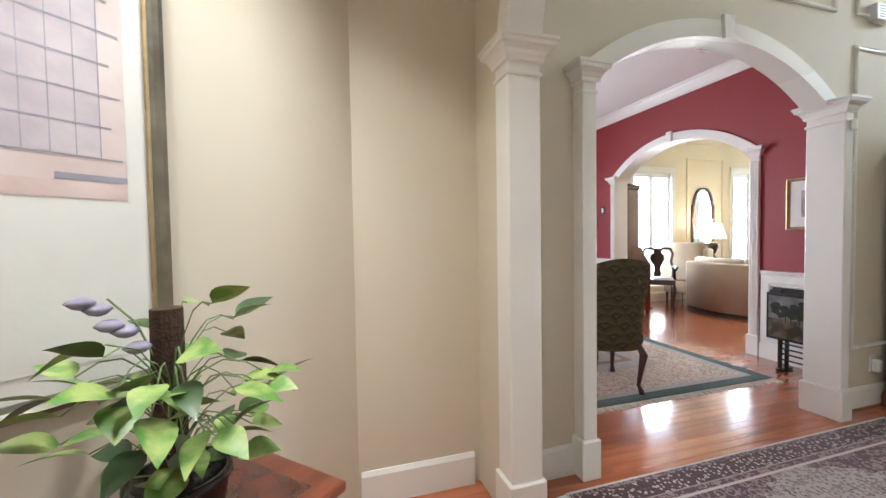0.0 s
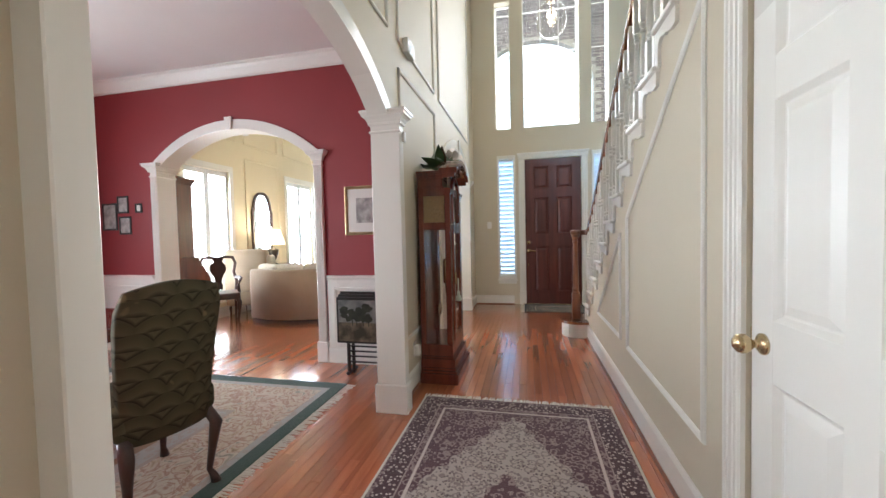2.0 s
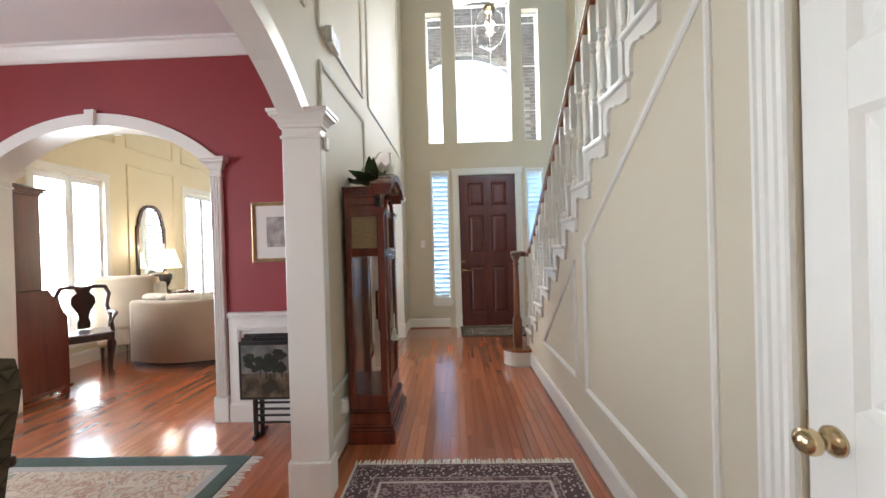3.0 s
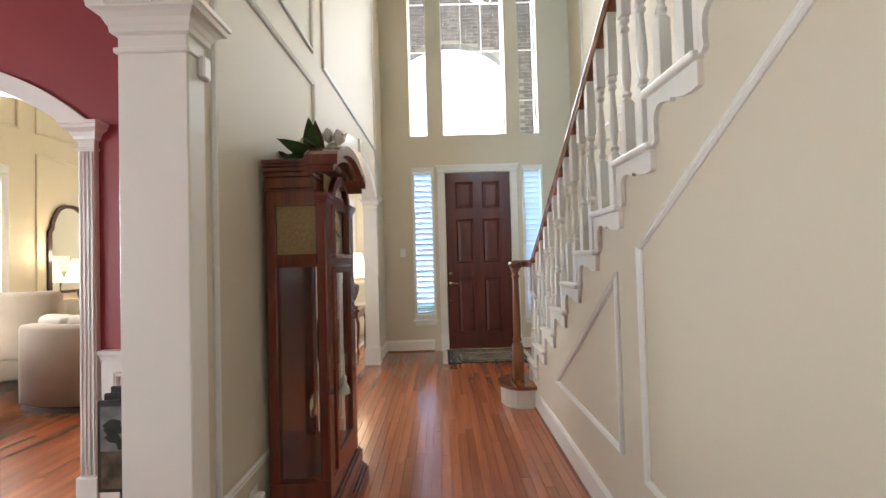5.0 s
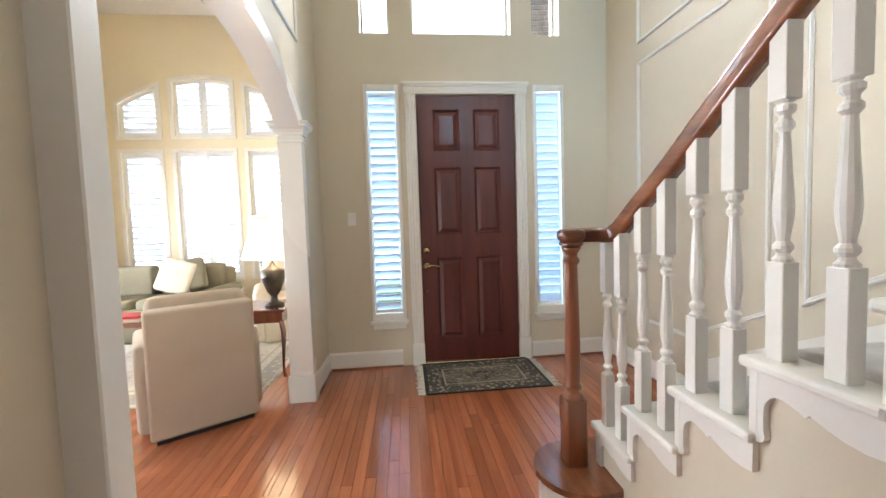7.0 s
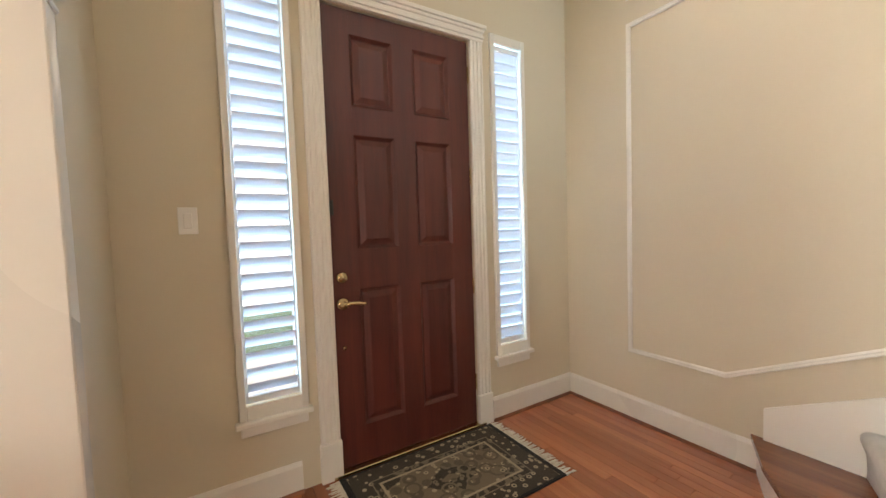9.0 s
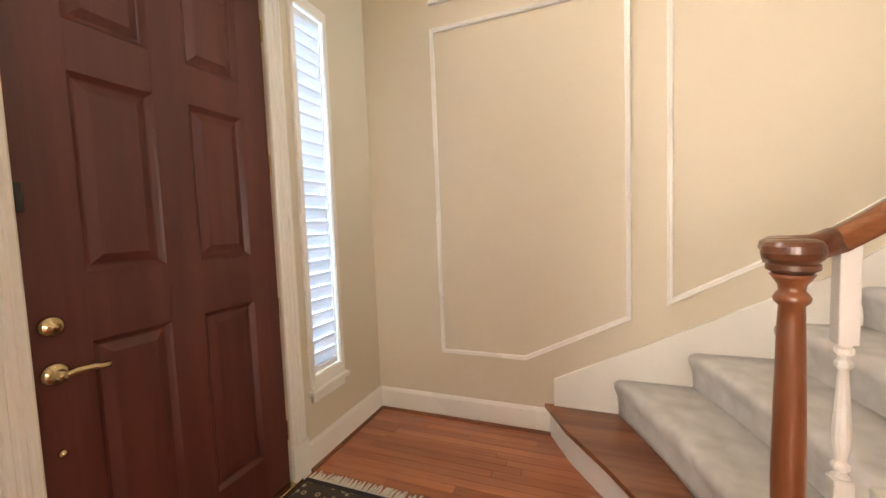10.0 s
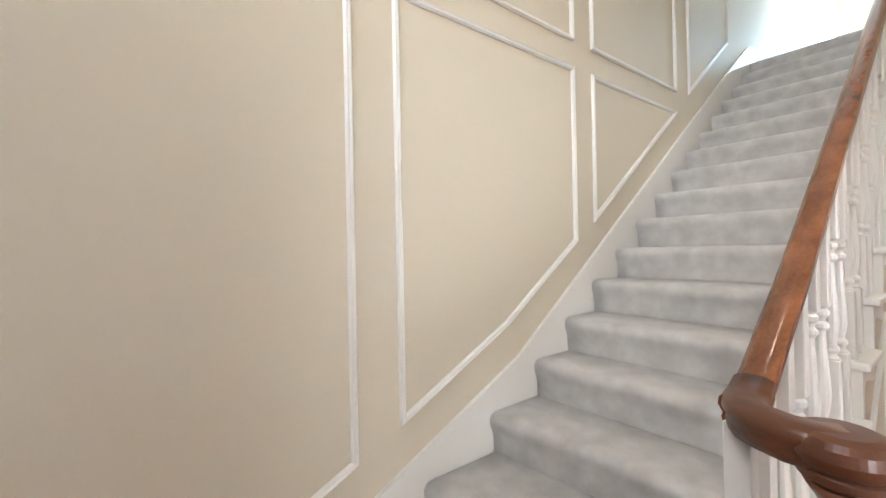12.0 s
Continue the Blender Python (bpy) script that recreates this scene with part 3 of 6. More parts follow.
def tread_end(n):
    """White tread end with moulded nosing, riser return and scrolled bracket on the open side."""
    x1 = nose(n)[1]
    x0 = x1 - RUN
    z = RISE * n
    bm = bmesh.new()
    box(bm, x0 - 0.02, x1 + 0.012, OUT, 0.338, z - 0.026, z + 0.002, 0.009, 2)
    spart("tread_end", bm, WHITE)
    bm = boxed(x1 - 0.022, x1 - 0.002, OUT, 0.318, z - RISE, z - 0.026)
    spart("tread_riser", bm, WHITE)
    # scrolled bracket under the tread end
    o = [(x1 - 0.004, z - 0.026), (x0 - 0.012, z - 0.026), (x0 - 0.012, z - 0.100), (x0 + 0.020, z - 0.104), (x0 + 0.055, z - 0.101), (x0 + 0.088, z - 0.092), (x1 - 0.140, z - 0.081), (x1 - 0.131, z - 0.091), (x1 - 0.119, z - 0.084)]
    for i in range(9):
        a = radians(108 - 108 * i / 8)
        o.append((x1 - 0.080 + 0.042 * math.cos(a), z - 0.122 + 0.048 * math.sin(a)))
    o.append((x1 - 0.038, z - 0.162))
    for i in range(9):
        a = radians(150 + 240 * i / 8)
        o.append((x1 - 0.022 + 0.020 * math.cos(a), z - 0.182 + 0.020 * math.sin(a)))
    o.append((x1 - 0.004, z - 0.165))
    spart("bracket", prism(bmesh.new(), o, "y", STAIR_O, 0.317), WHITE)


for n in range(2, N_STEP + 1):
    carpet_step(n)
for n in range(2, N_STEP):
    tread_end(n)

# stair side wall below the steps, cut to the stair line
o = [(1.30, 0), (5.62, 0), (5.62, RISE)]
for n in range(2, N_STEP):
    x1 = nose(n)[1] - 0.003
    o += [(x1, RISE * (n - 1)), (x1, RISE * n - 0.004)]
o += [(nose(N_STEP)[1], RISE * (N_STEP - 1)), (nose(N_STEP)[1], 3.2), (1.30, 3.2)]
bm = bmesh.new()
# right of the closet door
prism(bm, [(2.41, 0)] + [p for p in o[1:] if p[0] >= 2.41] + [(2.41, RISE * 15)], "y", OUT, STAIR_O)
prism(bm, [(1.23, 0), (1.60, 0), (1.60, 2.04), (2.41, 2.04), (2.41, 2.78), (2.15, 2.78), (2.15, 2.96), (1.89, 2.96), (1.89, 3.15), (1.67, 3.15), (1.67, 3.35), (1.23, 3.35)], "y", OUT, STAIR_O)
tagged(part("wall_stair_side", bm, BEIGE), "beige panelled wall below the stairs", "wall", kind="structure")
# upper landing and its walls
tagged(part("landing_floor", boxed(-3.0, nose(N_STEP)[1] - 0.32, STAIR_F, 0.6, 3.10, 3.345), CARPET), "grey carpeted upper landing", "floor", kind="structure")

# wall string (white skirting) along the stairs
o = [(6.463, RISE + 0.0), (6.463, 0.346), (5.20, 0.985), (2.34, 3.116), (1.80, 3.50), (1.60, 3.56), (1.60, 3.2), (2.2, 2.85), (5.1, 0.75), (6.1, RISE)]
spart("wall_string", prism(bmesh.new(), o, "y", STAIR_F + 0.0005, STAIR_F + 0.020), WHITE, "white painted stair skirting")

# balusters
def baluster_mesh(height):
    bm = bmesh.new()
    q = 0.021
    low, turned = 0.228, 0.36
    k = turned / 0.44
    box(bm, -q, q, -q, q, 0, low, 0.002)
    z = low
    pr = [(0.0195, 0), (0.0205, 0.008), (0.014, 0.016), (0.0125, 0.024), (0.0195, 0.036), (0.0195, 0.046), (0.012, 0.058), (0.013, 0.070),
          (0.0185, 0.108), (0.0205, 0.145), (0.0185, 0.19), (0.0145, 0.27), (0.0115, 0.340), (0.0110, 0.356), (0.0185, 0.368), (0.0185, 0.380),
          (0.012, 0.390), (0.012, 0.400), (0.0195, 0.411), (0.020, 0.424), (0.014, 0.432), (0.0195, 0.44)]
    pr = [(r, z + h * k) for r, h in pr]
    lathe(bm, pr, 12)
    box(bm, -q, q, -q, q, low + turned, height, 0.002)
    return bm


RAIL = [(5.76, 0.279, 1.204), (5.71, 0.279, 1.206), (5.66, 0.279, 1.224), (5.59, 0.279, 1.270), (5.52, 0.279, 1.320), (5.42, 0.279, 1.384), (5.33, 0.279, 1.447)]
RAIL += [(5.33 - 0.34 * i, 0.279, 1.447 + 0.745 * 0.34 * i) for i in range(1, 11)]


def rail_z(x):
    """Height of the underside of the handrail."""
    for a, b in zip(RAIL, RAIL[1:]):
        if b[0] <= x <= a[0]:
            return a[2] + (b[2] - a[2]) * (a[0] - x) / (a[0] - b[0]) - 0.028
    return RAIL[-1][2]


meshes = {}
for n in range(2, N_STEP):
    for dx in ((0.040, 0.150) if n == 2 else (0.043, 0.171)):
        x = nose(n)[1] - dx
        h = rail_z(x) + 0.010 - RISE * n
        key = round(h, 3)
        if key not in meshes:
            b = part("baluster", baluster_mesh(h), WHITE, stairs, "white turned wooden baluster")
            meshes[key] = b.data
        else:
            b = new("baluster", meshes[key])
            b.parent = stairs
            b["label"] = "white turned wooden baluster"
        b.location = (x - 6.1, 0.279 + 0.3, RISE * n + 0.002)

# handrail
sec = [(-0.022, -0.028), (0.022, -0.028), (0.026, -0.012), (0.0235, -0.004), (0.031, 0.010), (0.029, 0.024), (0.014, 0.033), (-0.014, 0.033), (-0.029, 0.024), (-0.031, 0.010), (-0.0235, -0.004), (-0.026, -0.012)]
spart("handrail", sweep(bmesh.new(), RAIL, sec), RAILWOOD, "polished oak handrail", True)
NX, NY = 5.801, 0.415
nb = bmesh.new()
box(nb, NX - 0.045, NX + 0.045, NY - 0.045, NY + 0.045, RISE, RISE + 0.30, 0.004)
lathe(nb, [(0.044, 0.486), (0.046, 0.496), (0.036, 0.508), (0.030, 0.520), (0.040, 0.532), (0.040, 0.544), (0.031, 0.556), (0.033, 0.60), (0.034, 0.66), (0.031, 0.85), (0.0265, 1.04), (0.025, 1.082), (0.034, 1.092), (0.036, 1.102), (0.031, 1.111), (0.025, 1.119), (0.027, 1.132), (0.036, 1.146), (0.043, 1.158)], 24, (NX, NY, 0))
spart("newel_post", nb, NEWELWOOD, "turned oak newel post", True)
cb = bmesh.new()
lathe(cb, [(0.036, 1.156), (0.040, 1.163), (0.050, 1.169), (0.050, 1.180), (0.046, 1.184), (0.056, 1.194), (0.060, 1.208), (0.058, 1.224), (0.052, 1.234), (0.040, 1.239), (0.0, 1.241)], 44, (NX, NY, 0))
VOL = [(NX, NY + 0.004, 1.208), (NX + 0.014, NY - 0.020, 1.208), (NX + 0.014, NY - 0.053, 1.208), (5.803, 0.330, 1.208), (5.787, 0.305, 1.208), (5.765, 0.291, 1.208), (5.735, 0.282, 1.208), (5.70, 0.279, 1.210), (5.66, 0.279, 1.227)]
big = [(1.10 * a, 1.02 * b) for a, b in sec]
VOLWOOD = wooden("dark_volute_wood", (0.045, 0.014, 0.007), (0.16, 0.055, 0.024), 0.34, "Y", 9, 0.25)
spart("volute", sweep(bmesh.new(), VOL, big), VOLWOOD, "dark curved rail turnout", True)
spart("newel_cap", cb, VOLWOOD, "dark rounded rail cap")

# ---- front door, sidelights and tall windows ----
def panel_door(t, w, h, thick, cols, rows, mat, plate=0.012):
    """Door slab standing on local z=0, width along y from 0 to w, face at local x=0 towards -x."""
    bm = bmesh.new()
    ys = [0.0]
    for a, b in cols:
        ys += [a, b]
    ys.append(w)
    for i in range(0, len(ys), 2):
        box(bm, 0, thick, ys[i], ys[i + 1], 0, h, 0.0015)
    zs = [0.0]
    for a, b in rows:
        zs += [a, b]
    zs.append(h)
    for a, b in cols:
        for i in range(0, len(zs), 2):
            box(bm, 0.0004, thick - 0.0004, a - 0.001, b + 0.001, zs[i], zs[i + 1])
    part("door_frame", bm, mat, t)
    for a, b in cols:
        for c, d in rows:
            bm = bmesh.new()
            # sunk field with sloping sides and a raised middle
            def ring(m, x):
                return [bm.verts.new((x, y, z)) for y, z in ((a + m, c + m), (b - m, c + m), (b - m, d - m), (a + m, d - m))]
            rs = [ring(0, 0.001), ring(0.006, 0.006), ring(0.016, 0.016), ring(0.022, 0.017), ring(0.052, 0.004), ring(0.058, 0.0035)]
            for p, q in zip(rs, rs[1:]):
                for i in range(4):
                    j = (i + 1) % 4
                    bm.faces.new((p[i], p[j], q[j], q[i]))
            bm.faces.new(rs[-1])
            bs = ring(0, thick - 0.006)
            bm.faces.new(bs[::-1])
            for i in range(4):
                j = (i + 1) % 4
                bm.faces.new((rs[0][j], rs[0][i], bs[i], bs[j]))
            part("panel", bm, mat, t)


fd = thing("front_door", (HALL_N + 0.012, 0.10, 0.022), "dark red-brown stained six-panel wooden front door, closed", "door")
panel_door(fd, 0.90, 2.43, 0.045, [(0.145, 0.385), (0.515, 0.755)], [(0.208, 0.962), (1.178, 1.787), (1.938, 2.308)], DOORWOOD)
hb = bmesh.new()
lathe(hb, [(0.033, -0.004), (0.033, -0.012), (0.024, -0.018), (0.012, -0.024), (0.012, -0.055), (0.0, -0.055)], 18, (0, 0.853, 0.894), "x")
sweep(hb, [(-0.05, 0.853, 0.894), (-0.052, 0.818, 0.899), (-0.05, 0.785, 0.896), (-0.047, 0.757, 0.888), (-0.045, 0.737, 0.891)], [(-0.006, -0.009), (0.006, -0.009), (0.008, 0.0), (0.006, 0.009), (-0.006, 0.009), (-0.008, 0.0)])
part("lever_handle", hb, BRASS, fd, "polished brass lever handle", True)
part("deadbolt", lathe(bmesh.new(), [(0.030, -0.002), (0.030, -0.014), (0.022, -0.022), (0.010, -0.024), (0.008, -0.034), (0.0, -0.034)], 18, (0, 0.852, 1.034), "x"), BRASS, fd, "round brass deadbolt", True)
part("floor_bolt", lathe(bmesh.new(), [(0.011, -0.002), (0.011, -0.012), (0.0, -0.016)], 12, (0, 0.854, 0.657), "x"), BRASS, fd, "small brass button lock", True)
part("door_sensor", boxed(-0.016, -0.001, 0.882, 0.902, 1.36, 1.44, 0.003), BLACK, fd, "small black door sensor")
for z in (0.22, 0.85, 1.55, 2.18):
    part("hinge", boxed(-0.006, 0.002, -0.010, 0.004, z, z + 0.10, 0.002), BRASS, fd)
tagged(part("threshold", boxed(HALL_N - 0.03, HALL_N + 0.15, 0.05, 1.05, 0.0, 0.020, 0.004), BRASS), "worn brass door threshold", "threshold", kind="structure")


def flute(bm, u0, u1, f, z0, z1, axis, way):
    """Fluted casing: three ribs across the width."""
    w = u1 - u0
    pr = [(0, 0), (0, 0.014), (0.06, 0.020), (0.16, 0.020), (0.20, 0.013), (0.26, 0.013), (0.30, 0.019), (0.42, 0.019), (0.46, 0.012), (0.54, 0.012), (0.58, 0.019), (0.70, 0.019), (0.74, 0.013), (0.80, 0.013), (0.84, 0.020), (0.94, 0.020), (1, 0.014), (1, 0)]
    outline = [(u0 + w * s, f + way * h) for s, h in pr]
    if axis == "y":
        prism(bm, outline, "z", z0, z1)
    else:
        prism(bm, [(b, a) for a, b in outline], "z", z0, z1)


fc = thing("door_casing", (0, 0, 0), "white fluted casing round the front door", "door casing", kind="structure")
for a, b in ((1.005, 1.105), (-0.005, 0.095)):
    bm = bmesh.new()
    flute(bm, a, b, HALL_N, 0.20, 2.46, "x", -1)
    part("casing_side", bm, WHITE, fc)
    part("plinth_block", boxed(HALL_N - 0.028, HALL_N, a - 0.006, b + 0.006, 0, 0.205, 0.004), WHITE, fc)
bm = bmesh.new()
for z0, z1, d in ((2.462, 2.482, 0.018), (2.482, 2.500, 0.024), (2.500, 2.520, 0.018), (2.520, 2.540, 0.026), (2.540, 2.565, 0.036)):
    box(bm, HALL_N - d, HALL_N, -0.012 - (d - 0.018), 1.112 + (d - 0.018), z0, z1, 0.003)
part("casing_head", bm, WHITE, fc)
part("door_stop", boxed(HALL_N + 0.06, HALL_N + 0.20, 0.095, 0.12, 0, 2.46), WHITE, fc)
part("door_stop", boxed(HALL_N + 0.06, HALL_N + 0.20, 0.98, 1.005, 0, 2.46), WHITE, fc)

SHUT = mottled("white_shutter_paint", (0.74, 0.75, 0.76), (0.78, 0.79, 0.80), 3, 0.35, 60, 0.02)


def louvre_paint(name):
    """Thin white polymer slats that let a little daylight through."""
    m, N, L, bs = shader(name, (0.76, 0.77, 0.78), 0.35)
    tr, mx, nz, r = (N.new("ShaderNode" + k) for k in ("BsdfTranslucent", "MixShader", "TexNoise", "ValToRGB"))
    nz.inputs["Scale"].default_value = 6.0
    r.color_ramp.elements[0].color, r.color_ramp.elements[1].color = (0.73, 0.74, 0.75, 1), (0.79, 0.80, 0.81, 1)
    L.new(nz.outputs["Fac"], r.inputs["Fac"])
    L.new(r.outputs["Color"], bs.inputs["Base Color"])
    tr.inputs["Color"].default_value = (0.74, 0.80, 0.86, 1)
    mx.inputs["Fac"].default_value = 0.24
    L.new(bs.outputs[0], mx.inputs[1])
    L.new(tr.outputs[0], mx.inputs[2])
    L.new(mx.outputs[0], N["Material Output"].inputs["Surface"])
    return m


LOUVRE = louvre_paint("white_polymer_louvre")


def shutter_panel(t, axis, u0, u1, z0, z1, face, way, pitch, slat, tilt, stile=0.045, rail=0.06, head=None, depth=0.03):
    """Framed shutter with louvres, in the wall plane; head(u): top edge where it is curved."""
    f = AX[axis]
    bm = bmesh.new()

    def slab(a, b, c, d):
        p = prism(bmesh.new(), [(a, c), (b, c), (b, d), (a, d)], axis, face, face - way * depth)
        me = bpy.data.meshes.new("t")
        p.to_mesh(me)
        p.free()
        bm.from_mesh(me)
        bpy.data.meshes.remove(me)
    top = head or (lambda u: z1)
    slab(u0, u0 + stile, z0, top(u0 + stile / 2))
    slab(u1 - stile, u1, z0, top(u1 - stile / 2))
    slab(u0 + stile, u1 - stile, z0, z0 + rail)
    if head:
        n = 8
        for i in range(n):
            a = u0 + stile + (u1 - u0 - 2 * stile) * i / n
            b = u0 + stile + (u1 - u0 - 2 * stile) * (i + 1) / n
            c = prism(bmesh.new(), [(a, head(a) - rail), (b, head(b) - rail), (b, head(b)), (a, head(a))], axis, face, face - way * depth)
            me = bpy.data.meshes.new("t")
            c.to_mesh(me)
            c.free()
            bm.from_mesh(me)
            bpy.data.meshes.remove(me)
    else:
        slab(u0 + stile, u1 - stile, z1 - rail, z1)
    t = part("shutter_frame", bm, SHUT, t)
    ca, sa = math.cos(radians(tilt)), math.sin(radians(tilt))
    mid = face - way * depth / 2
    z = z0 + rail + pitch / 2
    shared_me = None
    ztop = min(top(u0 + stile), top(u1 - stile), z1) - rail
    full = ztop
    if head:
        ztop = max(top(u0 + stile), top(u1 - stile), top((u0 + u1) / 2)) - rail - 0.02
    while z < ztop - 0.01:
        a1, b1 = u0 + stile + 0.001, u1 - stile - 0.001
        if z >= full - 0.01:                         # a short slat that ends under the curve
            clear = [u for u in (a1 + (b1 - a1) * i / 40 for i in range(41)) if top(u) - rail > z + 0.012]
            if not clear:
                break
            a1, b1, shared_me = clear[0], clear[-1], None
        if shared_me is None:
            sb = bmesh.new()
            h, e = slat / 2, 0.0045
            pr = [(-h, 0), (-h * 0.6, e), (0, e * 1.2), (h * 0.6, e), (h, 0), (h * 0.6, -e), (0, -e * 1.2), (-h * 0.6, -e)]
            ends = []
            for u in (a1, b1):
                ends.append([sb.verts.new(f(u, s * sa + q * ca, way * (s * ca - q * sa))) for s, q in pr])
            sb.faces.new(ends[0])
            sb.faces.new(ends[1][::-1])
            for i in range(8):
                j = (i + 1) % 8
                sb.faces.new((ends[0][j], ends[0][i], ends[1][i], ends[1][j]))
            ob = part("slat", sb, LOUVRE, t)
            shared_me = ob.data
        else:
            ob = new("slat", shared_me)
            ob.parent = t
        ob.location = f(0, z, mid)
        z += pitch


for nm, o, lo in (("sidelight_shutter", SL_L, 1), ("sidelight_shutter", SL_R, 0)):
    t = thing(nm, (0, 0, 0), "tall narrow white louvred shutter beside the front door", "window shutter", "sidelights")
    a, b = (1.155, 1.465) if lo else (-0.360, -0.065)
    c = bmesh.new()
    for y0, y1, z0, z1 in ((a, a + 0.032, 0.43, 2.54), (b - 0.032, b, 0.43, 2.54), (a + 0.032, b - 0.032, 2.480, 2.54), (a + 0.032, b - 0.032, 0.43, 0.50)):
        box(c, HALL_N - 0.022, HALL_N - 0.0005, y0, y1, z0, z1, 0.003)
    part("casing", c, WHITE, t)
    sb = boxed(HALL_N - 0.045, HALL_N - 0.0005, a - 0.018, b + 0.018, 0.405, 0.432, 0.006, 2)
    box(sb, HALL_N - 0.020, HALL_N - 0.0005, a + 0.005, b - 0.005, 0.355, 0.404, 0.003)
    part("sill", sb, WHITE, t)
    shutter_panel(t, "x", a + 0.034, b - 0.034, 0.503, 2.478, HALL_N + 0.004, -1, 0.074, 0.080, 48 if lo else 76, 0.010, 0.03)
    part("pane", boxed(HALL_N + 0.12, HALL_N + 0.126, o[0], o[1], o[2], o[3]), PANE, t).visible_shadow = False

for o, hd in ((UP_L, 0), (UP_C, 1), (UP_R, 0)):
    t = thing("tall_window", (0, 0, 0), "tall clear entry window deep in the wall", "window", "tall entry windows", kind="structure")
    x = HALL_N + 0.13
    bm = bmesh.new()
    top = o[3] + o[4]
    for y0, y1, z0, z1 in ((o[0], o[0] + 0.02, o[2], top), (o[1] - 0.02, o[1], o[2], top), (o[0], o[1], o[2], o[2] + 0.02), (o[0], o[1], o[3] - 0.02, o[3])):
        box(bm, x, x + 0.05, y0, y1, z0, z1)
    part("window_frame", bm, WHITE, t)
    bars = [(o[0], o[1], 3.52), (o[0], o[1], 4.25), (o[0], o[1], 4.95)]
    for y0, y1, z in bars:
        part("glazing_bar", boxed(x + 0.015, x + 0.032, y0 + 0.02, y1 - 0.02, z - 0.006, z + 0.006), WHITE, t)
    if hd:
        for y in (o[0] + 0.30, o[1] - 0.30):
            part("glazing_bar", boxed(x + 0.012, x + 0.030, y - 0.006, y + 0.006, o[2] + 0.02, o[3] - 0.02), WHITE, t)
    part("pane", boxed(x + 0.034, x + 0.040, o[0], o[1], o[2], top), PANE, t).visible_shadow = False

# brick porch outside the tall windows
O_P = (-0.36, 2.05, -0.2, 4.20, 0.95)
pw = tagged(part("porch_wall", wall_mesh("x", -1.6, 2.0, 9.22, 9.40, -0.25, 6.4, ((O_P[0], 1.999, O_P[2], O_P[3], O_P[4]),)), MORTAR), "grey brick porch wall with an arched opening", "porch", kind="structure")
V, Fc = [], []
rb = random.Random(5)


def inside_porch(y, z):
    c, h = 0.82, 1.18
    if abs(y - c) >= h:
        return False
    return z < O_P[3] + O_P[4] * math.sqrt(1 - ((y - c) / h) ** 2)


row = 0
z = 2.2
while z < 6.3:
    y = -1.6 + (0.10 if row % 2 else 0.0)
    while y < 2.0:
        if not any(inside_porch(a, b) for a in (y, y + 0.195) for b in (z, z + 0.057)):
            o = len(V)
            d = rb.uniform(0.006, 0.011)
            g = 0.003
            V += [(9.22, y, z), (9.22, y + 0.193, z), (9.22, y + 0.193, z + 0.057), (9.22, y, z + 0.057), (9.22 - d, y + g, z + g), (9.22 - d, y + 0.193 - g, z + g), (9.22 - d, y + 0.193 - g, z + 0.057 - g), (9.22 - d, y + g, z + 0.057 - g)]
            Fc += [tuple(i + o for i in q) for q in ((4, 7, 6, 5), (0, 4, 5, 1), (1, 5, 6, 2), (2, 6, 7, 3), (3, 7, 4, 0))]
        y += 0.203
    z += 0.067
    row += 1
me = bpy.data.meshes.new("porch_bricks")
me.from_pydata(V, [], Fc)
me.materials.append(BRICK)
pb = new("porch_bricks", me)
pb.parent = pw
pb["kind"] = "stuff"

# ---- closet door under the stairs ----
cd = thing("closet_door", (1.604, STAIR_O - 0.012, 0.01), "white painted panelled closet door under the stairs, closed", "door", rz=-90)
panel_door(cd, 0.80, 2.02, 0.040, [(0.105, 0.355), (0.445, 0.695)], [(0.22, 0.76), (0.94, 1.56), (1.68, 1.90)], WHITE)
kb = lathe(bmesh.new(), [(0.032, 0.0), (0.032, -0.006), (0.024, -0.012), (0.013, -0.018), (0.012, -0.030), (0.020, -0.036), (0.028, -0.047), (0.0295, -0.058), (0.026, -0.070), (0.015, -0.078), (0.0, -0.080)], 24, (0, 0.738, 0.862), "x")
part("knob", kb, BRASS, cd, "round polished brass knob", True)
part("latch_plate", boxed(-0.001, 0.03, 0.8005, 0.804, 0.83, 0.90), BRASS, cd, "brass latch plate")
bm = bmesh.new()
flute(bm, 2.412, 2.520, STAIR_O, 0.0, 2.06, "y", 1)
cc = thing("closet_casing", (0, 0, 0), "white fluted casing round the closet door", "door casing", kind="structure")
part("casing_side", bm, WHITE, cc)
bm = bmesh.new()
flute(bm, 1.49, 1.598, STAIR_O, 0.0, 2.06, "y", 1)
part("casing_side", bm, WHITE, cc)
part("casing_head", boxed(1.49, 2.52, STAIR_O, STAIR_O + 0.022, 2.062, 2.17, 0.004), WHITE, cc)
# added black backing, unseen, closes the doorway behind the slab
part("closet_backing", boxed(1.55, 2.5, 0.10, 0.20, 0, 2.1), BLACK, cc)

